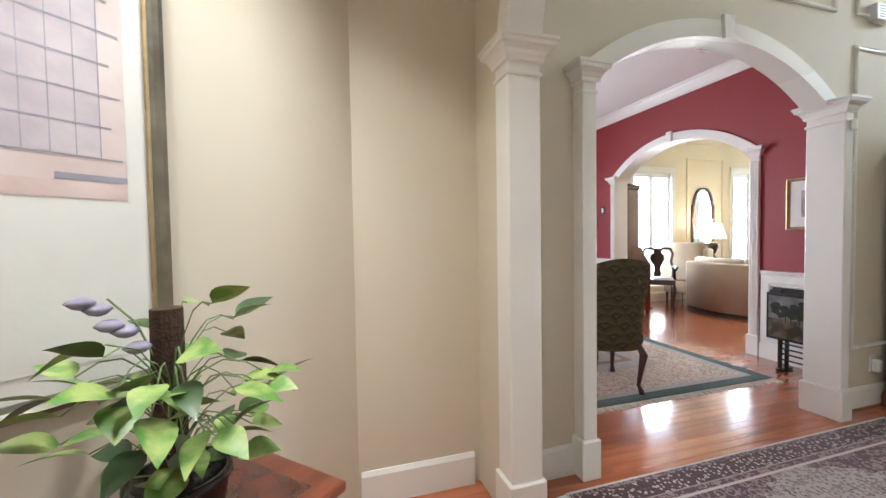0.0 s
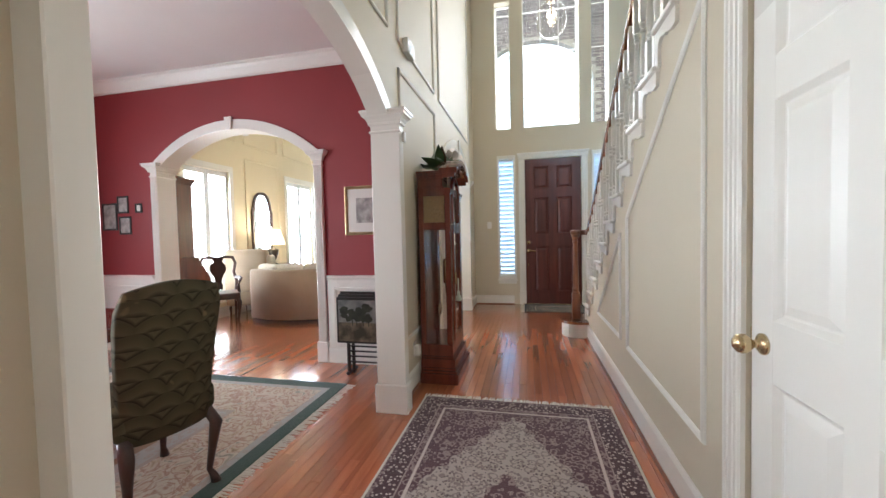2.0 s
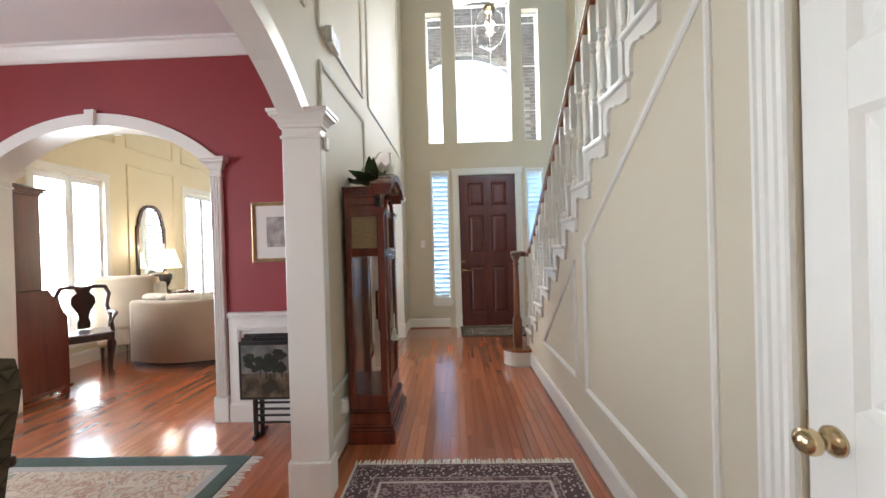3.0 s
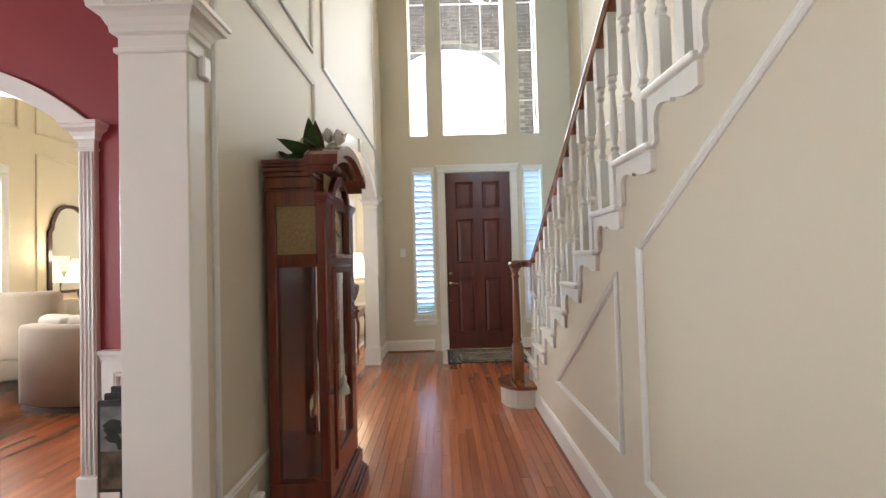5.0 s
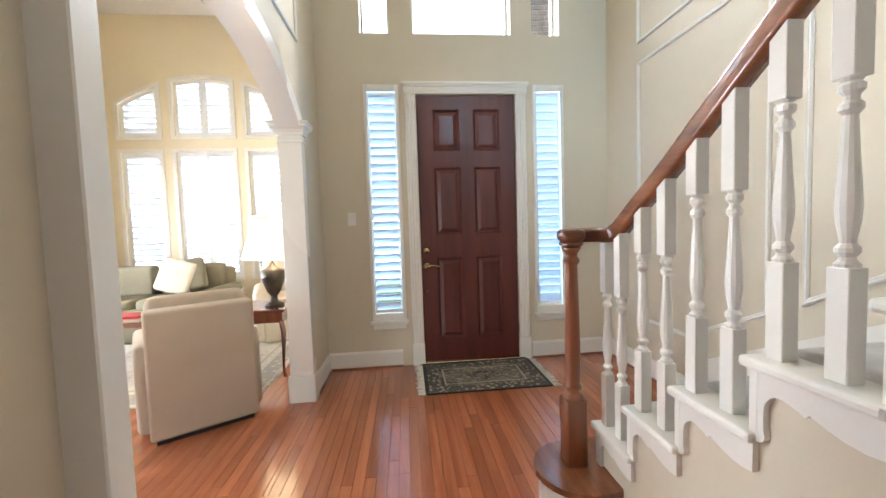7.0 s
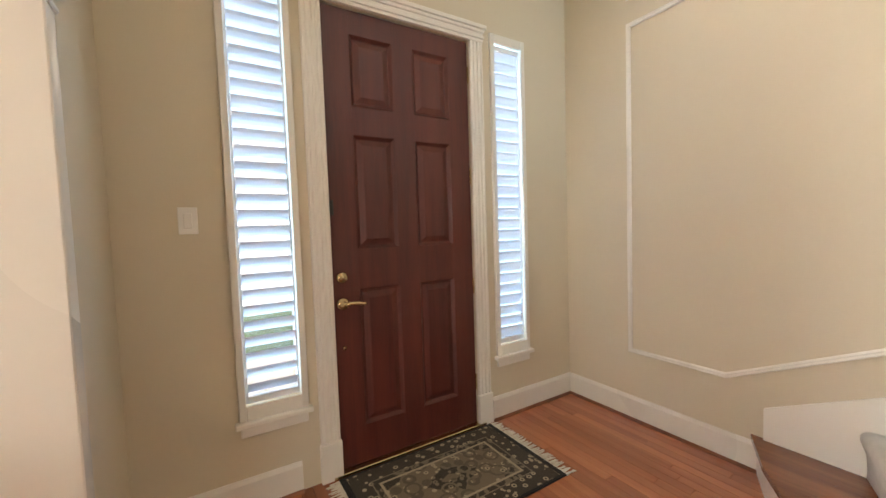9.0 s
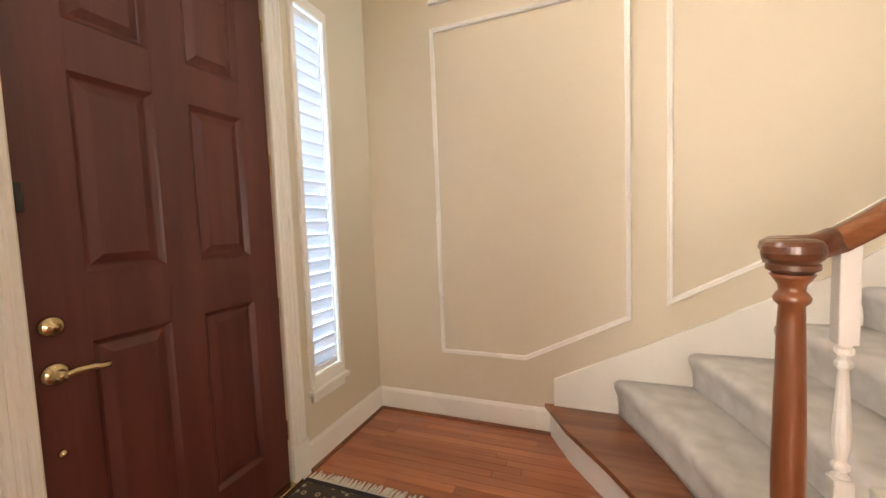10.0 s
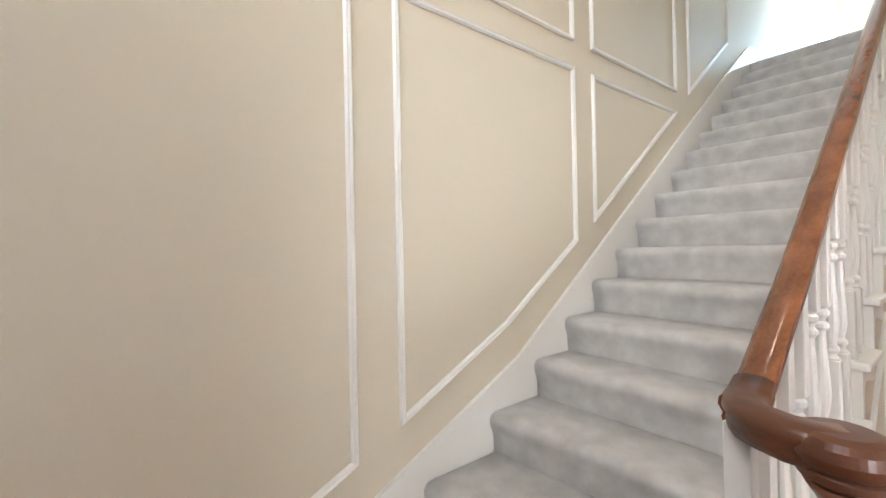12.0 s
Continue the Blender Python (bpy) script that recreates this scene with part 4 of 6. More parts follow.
# ---- dining room trim ----
cr = thing("crown_moulding", (0, 0, 0), "white crown moulding round the dining room ceiling", "crown moulding", kind="structure")
pro = [(0, 2.845), (0.014, 2.845), (0.018, 2.865), (0.034, 2.885), (0.060, 2.918), (0.072, 2.945), (0.090, 2.952), (0.090, 2.9695), (0, 2.9695)]
bm = bmesh.new()
prism(bm, [(4.4195 - d, z) for d, z in pro], "y", 1.965, 5.88)
part("crown", bm, WHITE, cr)
bm = bmesh.new()
prism(bm, [(1.966 + d, z) for d, z in pro], "x", -0.48, 4.42)
part("crown", bm, WHITE, cr)
wn = thing("wainscot", (0, 0, 0), "white panelled wainscot below the red wall", "wainscot", kind="structure")
for y0, y1 in ((1.97, 2.868), (4.938, 5.878)):
    part("dado", boxed(4.404, 4.4195, y0, y1, 0, 0.80), WHITE, wn)
    bm = bmesh.new()
    prism(bm, [(4.4195, 0.80), (4.396, 0.80), (4.392, 0.815), (4.380, 0.828), (4.378, 0.848), (4.4195, 0.850)], "y", y0, y1)
    part("chair_rail", bm, WHITE, wn)
    strip("dado_base", "x", y0, y1, 4.404, -1, 0, 0.15, 0.016, WHITE, wn)
moulding("x", 4.404, -1, [(2.04, 0.21), (2.80, 0.21), (2.80, 0.735), (2.04, 0.735)])
moulding("x", 4.404, -1, [(5.01, 0.21), (5.80, 0.21), (5.80, 0.735), (5.01, 0.735)])
# living room panel mouldings
for a, b, c, d in ((4.75, 6.55, 2.83, 4.2), (6.72, 7.62, 2.83, 4.2), (7.80, 8.85, 2.83, 4.2), (6.72, 7.62, 0.35, 2.60)):
    moulding("y", LIV_W, -1, [(a, c), (b, c), (b, d), (a, d)], mat=CREAM, name="living_moulding", label="cream painted panel moulding on the living room wall")

# ---- living room windows ----
for o in (O_WA, O_WB):
    t = thing("living_window", (0, 0, 0), "tall living room window with white shutters and bright daylight", "window", "living room side windows", kind="structure")
    bm = bmesh.new()
    for a, b, c, d in ((o[0] - 0.08, o[0], o[2], o[3]), (o[1], o[1] + 0.08, o[2], o[3]), (o[0] - 0.08, o[1] + 0.08, o[3], o[3] + 0.10), (o[0] - 0.10, o[1] + 0.10, o[2] - 0.05, o[2])):
        box(bm, a, b, LIV_W - 0.022, LIV_W - 0.0005, c, d, 0.004)
    part("casing", bm, WHITE, t)
    m = (o[0] + o[1]) / 2
    for a, b in ((o[0], m - 0.002), (m + 0.002, o[1])):
        shutter_panel(t, "y", a, b, o[2], o[3], LIV_W + 0.03, -1, 0.085, 0.07, 3, 0.045, 0.08)
    part("pane", boxed(o[0], o[1], LIV_W + 0.15, LIV_W + 0.156, o[2], o[3]), PANE, t).visible_shadow = False


for k, o in enumerate(LOW):
    t = thing("front_window", (0, 0, 0), "tall living room front window with white louvred shutters", "window", "living room front windows", kind="structure")
    a, b = o[:2]
    m = (a + b) / 2
    halves = ((a, m - 0.002), (m + 0.002, b)) if k == 1 else ((a, b),)
    bm = bmesh.new()
    c, d = o[2:4]
    for y0, y1, z0, z1 in ((a - 0.05, a, c, d), (b, b + 0.05, c, d), (a - 0.05, b + 0.05, c - 0.05, c), (a - 0.05, b + 0.05, d, d + 0.05)):
        box(bm, LX - 0.02, LX - 0.0005, y0, y1, z0, z1, 0.004)
    part("casing", bm, WHITE, t)
    for p, q in halves:
        shutter_panel(t, "x", p, q, c, d, LX + 0.03, -1, 0.085, 0.085, 30, 0.05, 0.07)
    part("pane", boxed(LX + 0.15, LX + 0.156, a, b, c, d), PANE, t).visible_shadow = False
    # upper light with the curved head
    bm = bmesh.new()
    us = [a - 0.05 + (b - a + 0.10) * i / 12 for i in range(13)]
    prism(bm, [(u, bank_top(u)) for u in us] + [(u, bank_top(u) + 0.05) for u in us[::-1]], "x", LX - 0.02, LX - 0.0005)
    box(bm, LX - 0.02, LX - 0.0005, a - 0.05, b + 0.05, UPZ - 0.05, UPZ, 0.004)
    for y0, y1 in ((a - 0.05, a), (b, b + 0.05)):
        prism(bm, [(y0, UPZ), (y1, UPZ), (y1, bank_top(y1)), (y0, bank_top(y0))], "x", LX - 0.0195, LX - 0.0005)
    part("casing", bm, WHITE, t)
    for p, q in halves:
        shutter_panel(t, "x", p, q, UPZ, 3.6, LX + 0.03, -1, 0.085, 0.085, 48, 0.05, 0.055, head=bank_top)
    part("pane", boxed(LX + 0.15, LX + 0.156, a, b, UPZ, max(bank_top(a), bank_top(b), bank_top(m)) + 0.01), PANE, t).visible_shadow = False

# ---- rugs ----
def rug_material(name, half, field, lozenge, border, dots, edge, rough=0.95, b0=0.80, medal=0.72, scale=26.0, second=None, ew=0.10, bloom=None, floral=None):
    """Woven rug: bands that follow the edge, a lozenge medallion and small floral cells; half: half sizes along x and y."""
    m, N, L, bs = shader(name, field, rough, 0, 0.1)
    tc = N.new("ShaderNodeTexCoord")
    sep = N.new("ShaderNodeSeparateXYZ")
    L.new(tc.outputs["Object"], sep.inputs[0])

    def mth(op, a, b=None, c=None):
        n = N.new("ShaderNodeMath")
        n.operation = op
        for i, v in enumerate((a, b, c)):
            if v is None:
                continue
            if isinstance(v, (int, float)):
                n.inputs[i].default_value = v
            else:
                L.new(v, n.inputs[i])
        return n.outputs[0]

    def mixc(fac, a, b):
        n = N.new("ShaderNodeMix")
        n.data_type = "RGBA"
        L.new(fac, n.inputs["Factor"])
        for s, v in (("A", a), ("B", b)):
            k = [i for i in n.inputs if i.name == s and i.type == "RGBA"][0]
            if isinstance(v, tuple):
                k.default_value = (*v, 1)
            else:
                L.new(v, k)
        return [o for o in n.outputs if o.type == "RGBA"][0]

    ax = mth("ABSOLUTE", sep.outputs["X"])
    ay = mth("ABSOLUTE", sep.outputs["Y"])
    ex = mth("SUBTRACT", half[0], ax)
    ey = mth("SUBTRACT", half[1], ay)
    e = mth("MINIMUM", ex, ey)                      # distance to the edge
    dm = mth("ADD", mth("DIVIDE", ax, half[0]), mth("DIVIDE", ay, half[1]))
    nz = N.new("ShaderNodeTexNoise")
    nz.inputs["Scale"].default_value, nz.inputs["Detail"].default_value = 9.0, 2.0
    L.new(tc.outputs["Object"], nz.inputs["Vector"])
    wob = mth("MULTIPLY_ADD", nz.outputs["Fac"], 0.16, -0.08)
    scal = mth("MULTIPLY", mth("SINE", mth("MULTIPLY", mth("SUBTRACT", ax, ay), 38.0)), 0.025)
    dmw = mth("ADD", mth("ADD", dm, wob), scal)
    vo = N.new("ShaderNodeTexVoronoi")
    vo.inputs["Scale"].default_value = scale
    vo.feature = "F1"
    L.new(tc.outputs["Object"], vo.inputs["Vector"])
    v2 = N.new("ShaderNodeTexVoronoi")
    v2.inputs["Scale"].default_value = scale * 0.45
    L.new(tc.outputs["Object"], v2.inputs["Vector"])
    flower = mth("LESS_THAN", vo.outputs["Distance"], 0.34)
    heart = mth("LESS_THAN", vo.outputs["Distance"], 0.15)
    big = mth("LESS_THAN", mth("ABSOLUTE", mth("SUBTRACT", v2.outputs["Distance"], 0.42)), 0.07)
    c_field = mixc(heart, mixc(flower, field, tuple(0.55 * a + 0.45 * b for a, b in zip(field, dots))), field)
    c_field = mixc(big, c_field, tuple(0.6 * a + 0.4 * b for a, b in zip(field, dots)))
    c_loz = mixc(heart, mixc(flower, lozenge, bloom or dots), lozenge if bloom else border)
    c_loz = mixc(big, c_loz, tuple(0.5 * a + 0.5 * b for a, b in zip(lozenge, border)))
    col = mixc(mth("LESS_THAN", dmw, medal), c_field, c_loz)
    col = mixc(mth("LESS_THAN", dmw, medal * 0.36), col, c_field)
    col = mixc(mth("LESS_THAN", dmw, medal * 0.12), col, c_loz)
    # borders
    c_bor = mixc(heart, mixc(flower, border, dots), field)
    if floral:                                      # loose woven blossoms in several colours
        nf = N.new("ShaderNodeTexNoise")
        nf.inputs["Scale"].default_value, nf.inputs["Detail"].default_value, nf.inputs["Distortion"].default_value = 9.0, 2.5, 1.6
        L.new(tc.outputs["Object"], nf.inputs["Vector"])
        rf = N.new("ShaderNodeValToRGB")
        el = rf.color_ramp.elements
        el[0].position, el[0].color = 0.30, (*floral[0], 1)
        el[1].position, el[1].color = 0.72, (*floral[-1], 1)
        for k, c in enumerate(floral[1:-1]):
            el.new(0.30 + 0.42 * (k + 1) / (len(floral) - 1)).color = (*c, 1)
        L.new(nf.outputs["Fac"], rf.inputs["Fac"])
        c_bor = rf.outputs["Color"]
    w = half[1] * (1 - b0)
    col = mixc(mth("LESS_THAN", e, w * 1.25), col, second or dots)
    col = mixc(mth("LESS_THAN", e, w * 1.15), col, c_field)
    col = mixc(mth("LESS_THAN", e, w * 0.95), col, tuple(0.5 * a + 0.5 * b for a, b in zip(field, dots)))
    col = mixc(mth("LESS_THAN", e, w * 0.90), col, c_bor)
    col = mixc(mth("LESS_THAN", e, w * 0.25), col, c_field)
    col = mixc(mth("LESS_THAN", e, w * ew), col, edge)
    L.new(col, bs.inputs["Base Color"])
    n2 = N.new("ShaderNodeTexNoise")
    n2.inputs["Scale"].default_value = 260
    L.new(tc.outputs["Object"], n2.inputs["Vector"])
    bp = N.new("ShaderNodeBump")
    bp.inputs["Strength"].default_value, bp.inputs["Distance"].default_value = 0.5, 0.004
    L.new(n2.outputs["Fac"], bp.inputs["Height"])
    L.new(bp.outputs["Normal"], bs.inputs["Normal"])
    bs.inputs["Sheen Weight"].default_value = 0.2
    return m


FRINGE = mottled("cream_fringe", (0.62, 0.57, 0.48), (0.74, 0.70, 0.62), 30, 0.95, 200, 0.3)


def rug(name, x0, x1, y0, y1, mat, label, fringe="x", flen=0.06, z=0.0005, thick=0.009, seed=1, sides=(1, 1)):
    t = thing(name, ((x0 + x1) / 2, (y0 + y1) / 2, z), label, "rug")
    hx, hy = (x1 - x0) / 2, (y1 - y0) / 2
    part("weave", boxed(-hx, hx, -hy, hy, 0, thick, 0.003, 1), mat, t, label="")
    rnd = random.Random(seed)
    for k, s in enumerate((-1, 1)):
        if not sides[k]:
            continue
        bm = bmesh.new()
        span = hy if fringe == "x" else hx
        u = -span
        while u < span - 0.004:
            w = rnd.uniform(0.007, 0.013)
            l = flen * rnd.uniform(0.75, 1.12)
            du = rnd.uniform(-0.012, 0.012)
            base = hx if fringe == "x" else hy
            h = rnd.uniform(0.003, 0.006)
            pts = []
            for a, q in ((0, 0), (0, w * 0.9), (l, w * 0.75 + du), (l, w * 0.1 + du)):
                pts.append((s * (base - 0.004 + a), u + q) if fringe == "x" else (u + q, s * (base - 0.004 + a)))
            lo = [bm.verts.new((p[0], p[1], 0.0003)) for p in pts]
            hi = [bm.verts.new((p[0], p[1], h if i < 2 else 0.002)) for i, p in enumerate(pts)]
            bm.faces.new(hi)
            for i in range(4):
                j = (i + 1) % 4
                bm.faces.new((lo[i], lo[j], hi[j], hi[i]))
            u += w
        part("fringe", bm, FRINGE, t, "cream cotton fringe")
    return t


HALL_RUG = rug_material("hall_rug_weave", (1.19, 0.66), (0.088, 0.040, 0.050), (0.36, 0.30, 0.27), (0.066, 0.031, 0.038), (0.50, 0.41, 0.37), (0.55, 0.49, 0.41), scale=46, bloom=(0.075, 0.042, 0.05), b0=0.76, medal=0.80)
rug("hall_runner_rug", 1.42, 3.785, 0.415, 1.735, HALL_RUG, "dark plum oriental rug with cream medallion and fringe")
DIN_RUG = rug_material("dining_rug_weave", (1.45, 1.30), (0.43, 0.43, 0.41), (0.45, 0.45, 0.43), (0.60, 0.52, 0.40), (0.42, 0.30, 0.21), (0.045, 0.085, 0.068), scale=21, b0=0.50, medal=0.55, second=(0.30, 0.20, 0.13), ew=0.17, floral=((0.30, 0.30, 0.24), (0.60, 0.53, 0.42), (0.62, 0.55, 0.44), (0.40, 0.24, 0.17), (0.62, 0.54, 0.42), (0.52, 0.42, 0.29), (0.28, 0.20, 0.13)))
rug("dining_rug", 1.00, 3.90, 2.43, 5.0, DIN_RUG, "beige floral dining rug with dark green border", "y", 0.075, seed=3)
MAT = rug_material("door_mat_weave", (0.33, 0.50), (0.045, 0.038, 0.028), (0.20, 0.165, 0.115), (0.055, 0.045, 0.034), (0.44, 0.38, 0.27), (0.012, 0.012, 0.012), scale=24, b0=0.72, medal=0.9, ew=0.22)
rug("door_mat", 7.01, 7.645, 0.03, 1.03, MAT, "small dark patterned mat before the door, cream fringe", "y", 0.07, seed=5)
LIV_RUG = rug_material("living_rug_weave", (1.1, 1.5), (0.58, 0.54, 0.46), (0.50, 0.46, 0.38), (0.30, 0.27, 0.22), (0.40, 0.36, 0.28), (0.50, 0.45, 0.38), scale=12, b0=0.8)
rug("living_rug", 7.15, 9.3, 2.35, 5.1, LIV_RUG, "pale cream patterned living room rug", "y", 0.05, seed=7)

# ---- longcase clock ----
ck = thing("grandfather_clock", (4.335, 1.85, 0), "tall mahogany grandfather clock with glass door and brass dial", "clock")
DIALW = mottled("cream_dial", (0.68, 0.62, 0.48), (0.74, 0.68, 0.54), 10, 0.4)
GILT = mottled("gilt_dial", (0.45, 0.33, 0.15), (0.55, 0.42, 0.20), 30, 0.35, 120, 0.05, metal=0.6)
GRILLE = mottled("woven_grille_cloth", (0.24, 0.16, 0.08), (0.32, 0.22, 0.12), 60, 0.8, 300, 0.3)


def cbox(name, x0, x1, y0, y1, z0, z1, bevel=0.004, mat=None, label=""):
    return part(name, boxed(x0, x1, y0, y1, z0, z1, bevel), mat or MAHOGANY, ck, label)


# local: x across, y from 0 (wall) to -0.33 (front), z up
bm = bmesh.new()
for g, a, b in ((0.050, 0.0, 0.085), (0.040, 0.085, 0.105), (0.026, 0.105, 0.125), (0.022, 0.125, 0.20), (0.012, 0.20, 0.215)):
    box(bm, -0.262 - g, 0.262 + g, -0.275 - g, -0.008, a, b, 0.005)
part("base", bm, MAHOGANY, ck)
bm = boxed(-0.262, 0.262, -0.275, -0.008, 0.215, 0.315, 0.004)
part("plinth", bm, MAHOGANY, ck)
bm = bmesh.new()
for x in (-0.262, 0.217):
    box(bm, x, x + 0.045, -0.053, -0.008, 0.315, 1.60, 0.004)
for x in (-0.262, 0.168):
    box(bm, x, x + 0.094, -0.275, -0.230, 0.315, 1.60, 0.006)
for z0, z1 in ((1.262, 1.318), (1.535, 1.60)):
    for x in (-0.262, 0.217):
        box(bm, x + 0.002, x + 0.043, -0.231, -0.052, z0, z1)
    box(bm, -0.168, 0.168, -0.273, -0.232, z0, z1)
part("case_frame", bm, MAHOGANY, ck)
cbox("back_board", -0.25, 0.25, -0.022, -0.010, 0.315, 1.60, 0)
MIRROR, MN, ML, mb = shader("silvered_mirror", (0.85, 0.87, 0.88), 0.02, 1.0)
for s in (-1, 1):
    part("side_glass", boxed(s * 0.240 - 0.002, s * 0.240 + 0.002, -0.230, -0.053, 0.316, 1.261), PANE, ck, "clear side glass").visible_shadow = False
    cbox("side_grille", s * 0.246 - 0.003, s * 0.246 + 0.003, -0.229, -0.054, 1.319, 1.534, 0, GRILLE, "tan woven sound grille")
# hood front: frame of the arched door
bm = bmesh.new()
n = 18
cz, hx = 1.56, 0.130
pts_in = [(hx, 1.318), (hx, cz)] + [(hx * math.cos(math.pi * i / n), cz + 0.105 * math.sin(math.pi * i / n)) for i in range(1, n)] + [(-hx, cz), (-hx, 1.318)]
out = [(0.166, 1.318), (0.166, cz)] + [(0.166 * math.cos(math.pi * i / n), cz + 0.150 * math.sin(math.pi * i / n)) for i in range(1, n)] + [(-0.166, cz), (-0.166, 1.318)]
for i in range(len(out) - 1):
    prism(bm, [pts_in[i], out[i], out[i + 1], pts_in[i + 1]], "y", -0.283, -0.258)
bmesh.ops.remove_doubles(bm, verts=bm.verts, dist=1e-5)
part("hood_door", bm, MAHOGANY, ck)
bm = bmesh.new()
for x0, x1, z0, z1 in ((-0.166, -0.128, 0.32, 1.262), (0.128, 0.166, 0.32, 1.262), (-0.128, 0.128, 0.32, 0.385), (-0.128, 0.128, 1.225, 1.262)):
    box(bm, x0, x1, -0.284, -0.258, z0, z1, 0.004)
part("trunk_door", bm, MAHOGANY, ck)
part("door_glass", boxed(-0.128, 0.128, -0.272, -0.269, 0.386, 1.224), PANE, ck, "clear glass door").visible_shadow = False
part("door_handle", boxed(-0.153, -0.141, -0.296, -0.284, 0.80, 0.90, 0.004), BRASS, ck, "slim brass pull")
for s in (-1, 1):
    bm = bmesh.new()
    for g, a, b in ((0.004, 1.545, 1.556), (0.009, 1.556, 1.572), (0.014, 1.572, 1.590)):
        box(bm, s * 0.215 - 0.047 - g, s * 0.215 + 0.047 + g, -0.276 - g, -0.232, a, b, 0.002)
    part("stile_capital", bm, MAHOGANY, ck)
part("hood_sill", boxed(-0.150, 0.150, -0.290, -0.2845, 1.300, 1.312, 0.002), BRASS, ck, "slim brass strip below the dial")
# pediment: cornice with a raised arch
bm = bmesh.new()
for g, a, b in ((0.010, 1.60, 1.612), (0.002, 1.612, 1.665), (0.012, 1.665, 1.685), (0.022, 1.685, 1.705), (0.031, 1.705, 1.72), (0.036, 1.72, 1.735)):
    box(bm, -0.262 - g, 0.262 + g, -0.215 - g, -0.006, a, b, 0.004)
part("cornice", bm, MAHOGANY, ck)
bm = bmesh.new()
n = 24
for w, r0, r1, y0 in ((0.304, 0.045, 0.09, -0.345), (0.296, 0.015, 0.045, -0.325), (0.288, -0.16, 0.02, -0.292)):
    for i in range(n):
        a, b = -1 + 2 * i / n, -1 + 2 * (i + 1) / n

        def arch_h(u):
            return 0.10 * max(0.0, math.cos(u * math.pi / 2)) ** 0.8
        lo = 1.655 if r0 >= 0 else 1.60
        za, zb = 1.66 + arch_h(a), 1.66 + arch_h(b)
        if r0 < 0:
            prism(bm, [(a * w, 1.745 - 0.012), (b * w, 1.745 - 0.012), (b * w, max(zb + r1, 1.74)), (a * w, max(za + r1, 1.74))], "y", y0, -0.21)
        else:
            prism(bm, [(a * w, za + r0), (b * w, zb + r0), (b * w, zb + r1), (a * w, za + r1)], "y", y0, -0.20)
bmesh.ops.remove_doubles(bm, verts=bm.verts, dist=1e-5)
part("pediment", bm, MAHOGANY, ck, "arched moulded pediment")
# dial
part("dial_plate", boxed(-0.150, 0.150, -0.240, -0.236, 1.27, 1.70), GILT, ck, "gilt dial plate")
ring = part("chapter_ring", lathe(bmesh.new(), [(0.0, -0.246), (0.108, -0.246), (0.108, -0.2405), (0.0, -0.2405)], 40, (0, 0, 1.43), "y"), DIALW, ck, "cream chapter ring with black numerals")
part("dial_centre", lathe(bmesh.new(), [(0.0, -0.2485), (0.058, -0.2485), (0.058, -0.2462), (0.0, -0.2462)], 32, (0, 0, 1.43), "y"), GILT, ck, "gilt dial centre")
part("moon_disc", lathe(bmesh.new(), [(0.0, -0.2455), (0.075, -0.2455), (0.075, -0.2405), (0.0, -0.2405)], 32, (0, 0, 1.60), "y"), DIALW, ck, "pale painted moon disc")


def lettering(name, body, size, m, mat, parent=None, align="CENTER"):
    cu = bpy.data.curves.new(name, "FONT")
    cu.body, cu.size, cu.align_x, cu.align_y, cu.extrude = body, size, align, "CENTER", 0.0004
    tmp = new(name, cu)
    dep = bpy.context.evaluated_depsgraph_get()
    me = bpy.data.meshes.new_from_object(tmp.evaluated_get(dep))
    bpy.data.objects.remove(tmp)
    me.materials.append(mat)
    ob = new(name, me)
    ob.parent = parent
    ob.matrix_local = m
    return ob


for h in range(1, 13):
    a = radians(90 - 30 * h)
    lettering("numeral", str(h), 0.029, pose(0.083 * math.cos(a), -0.2470, 1.43 + 0.083 * math.sin(a), 90, 0, 0), BLACK, ring)
for ang, l, w in ((90 - 30 * 3.15 - 20, 0.050, 0.009), (90 - 30 * 3.6, 0.074, 0.006)):
    hb = boxed(-0.012, l, -0.0015, 0.0015, -w / 2, w / 2)
    hb.transform(Matrix.Translation((0, -0.2515, 1.43)) @ Matrix.Rotation(radians(-ang), 4, "Y"))
    part("clock_hand", hb, BLACK, ck, "black clock hand")
for x, z in ((-0.082, 0.80), (0.0, 0.70), (0.082, 0.77)):
    part("weight", lathe(bmesh.new(), [(0.0, z), (0.024, z), (0.031, z + 0.006), (0.031, z + 0.20), (0.024, z + 0.206), (0.003, z + 0.215), (0.003, z + 0.235)], 18, (x, -0.20, 0)), BRASS, ck, "brass clock weight", True)
    part("chain", lathe(bmesh.new(), [(0.002, z + 0.235), (0.002, 1.26)], 6, (x, -0.20, 0)), BRASS, ck)
part("pendulum", lathe(bmesh.new(), [(0.0, -0.128), (0.055, -0.122), (0.062, -0.116), (0.055, -0.110), (0.0, -0.106)], 28, (0, 0, 0.56), "y"), BRASS, ck, "brass pendulum bob", True)
part("pendulum_rod", boxed(-0.008, 0.008, -0.120, -0.114, 0.62, 1.26), MAHOGANY, ck)
TASSEL = mottled("pale_green_tassel", (0.46, 0.52, 0.42), (0.62, 0.64, 0.54), 20, 0.8, 120, 0.3)
part("tassel", lathe(bmesh.new(), [(0.004, 0.90), (0.004, 0.80), (0.012, 0.79), (0.014, 0.775), (0.010, 0.765), (0.022, 0.745), (0.028, 0.715), (0.022, 0.712), (0.0, 0.712)], 14, (-0.147, -0.312, -0.05)), TASSEL, ck, "pale green silk key tassel", True)

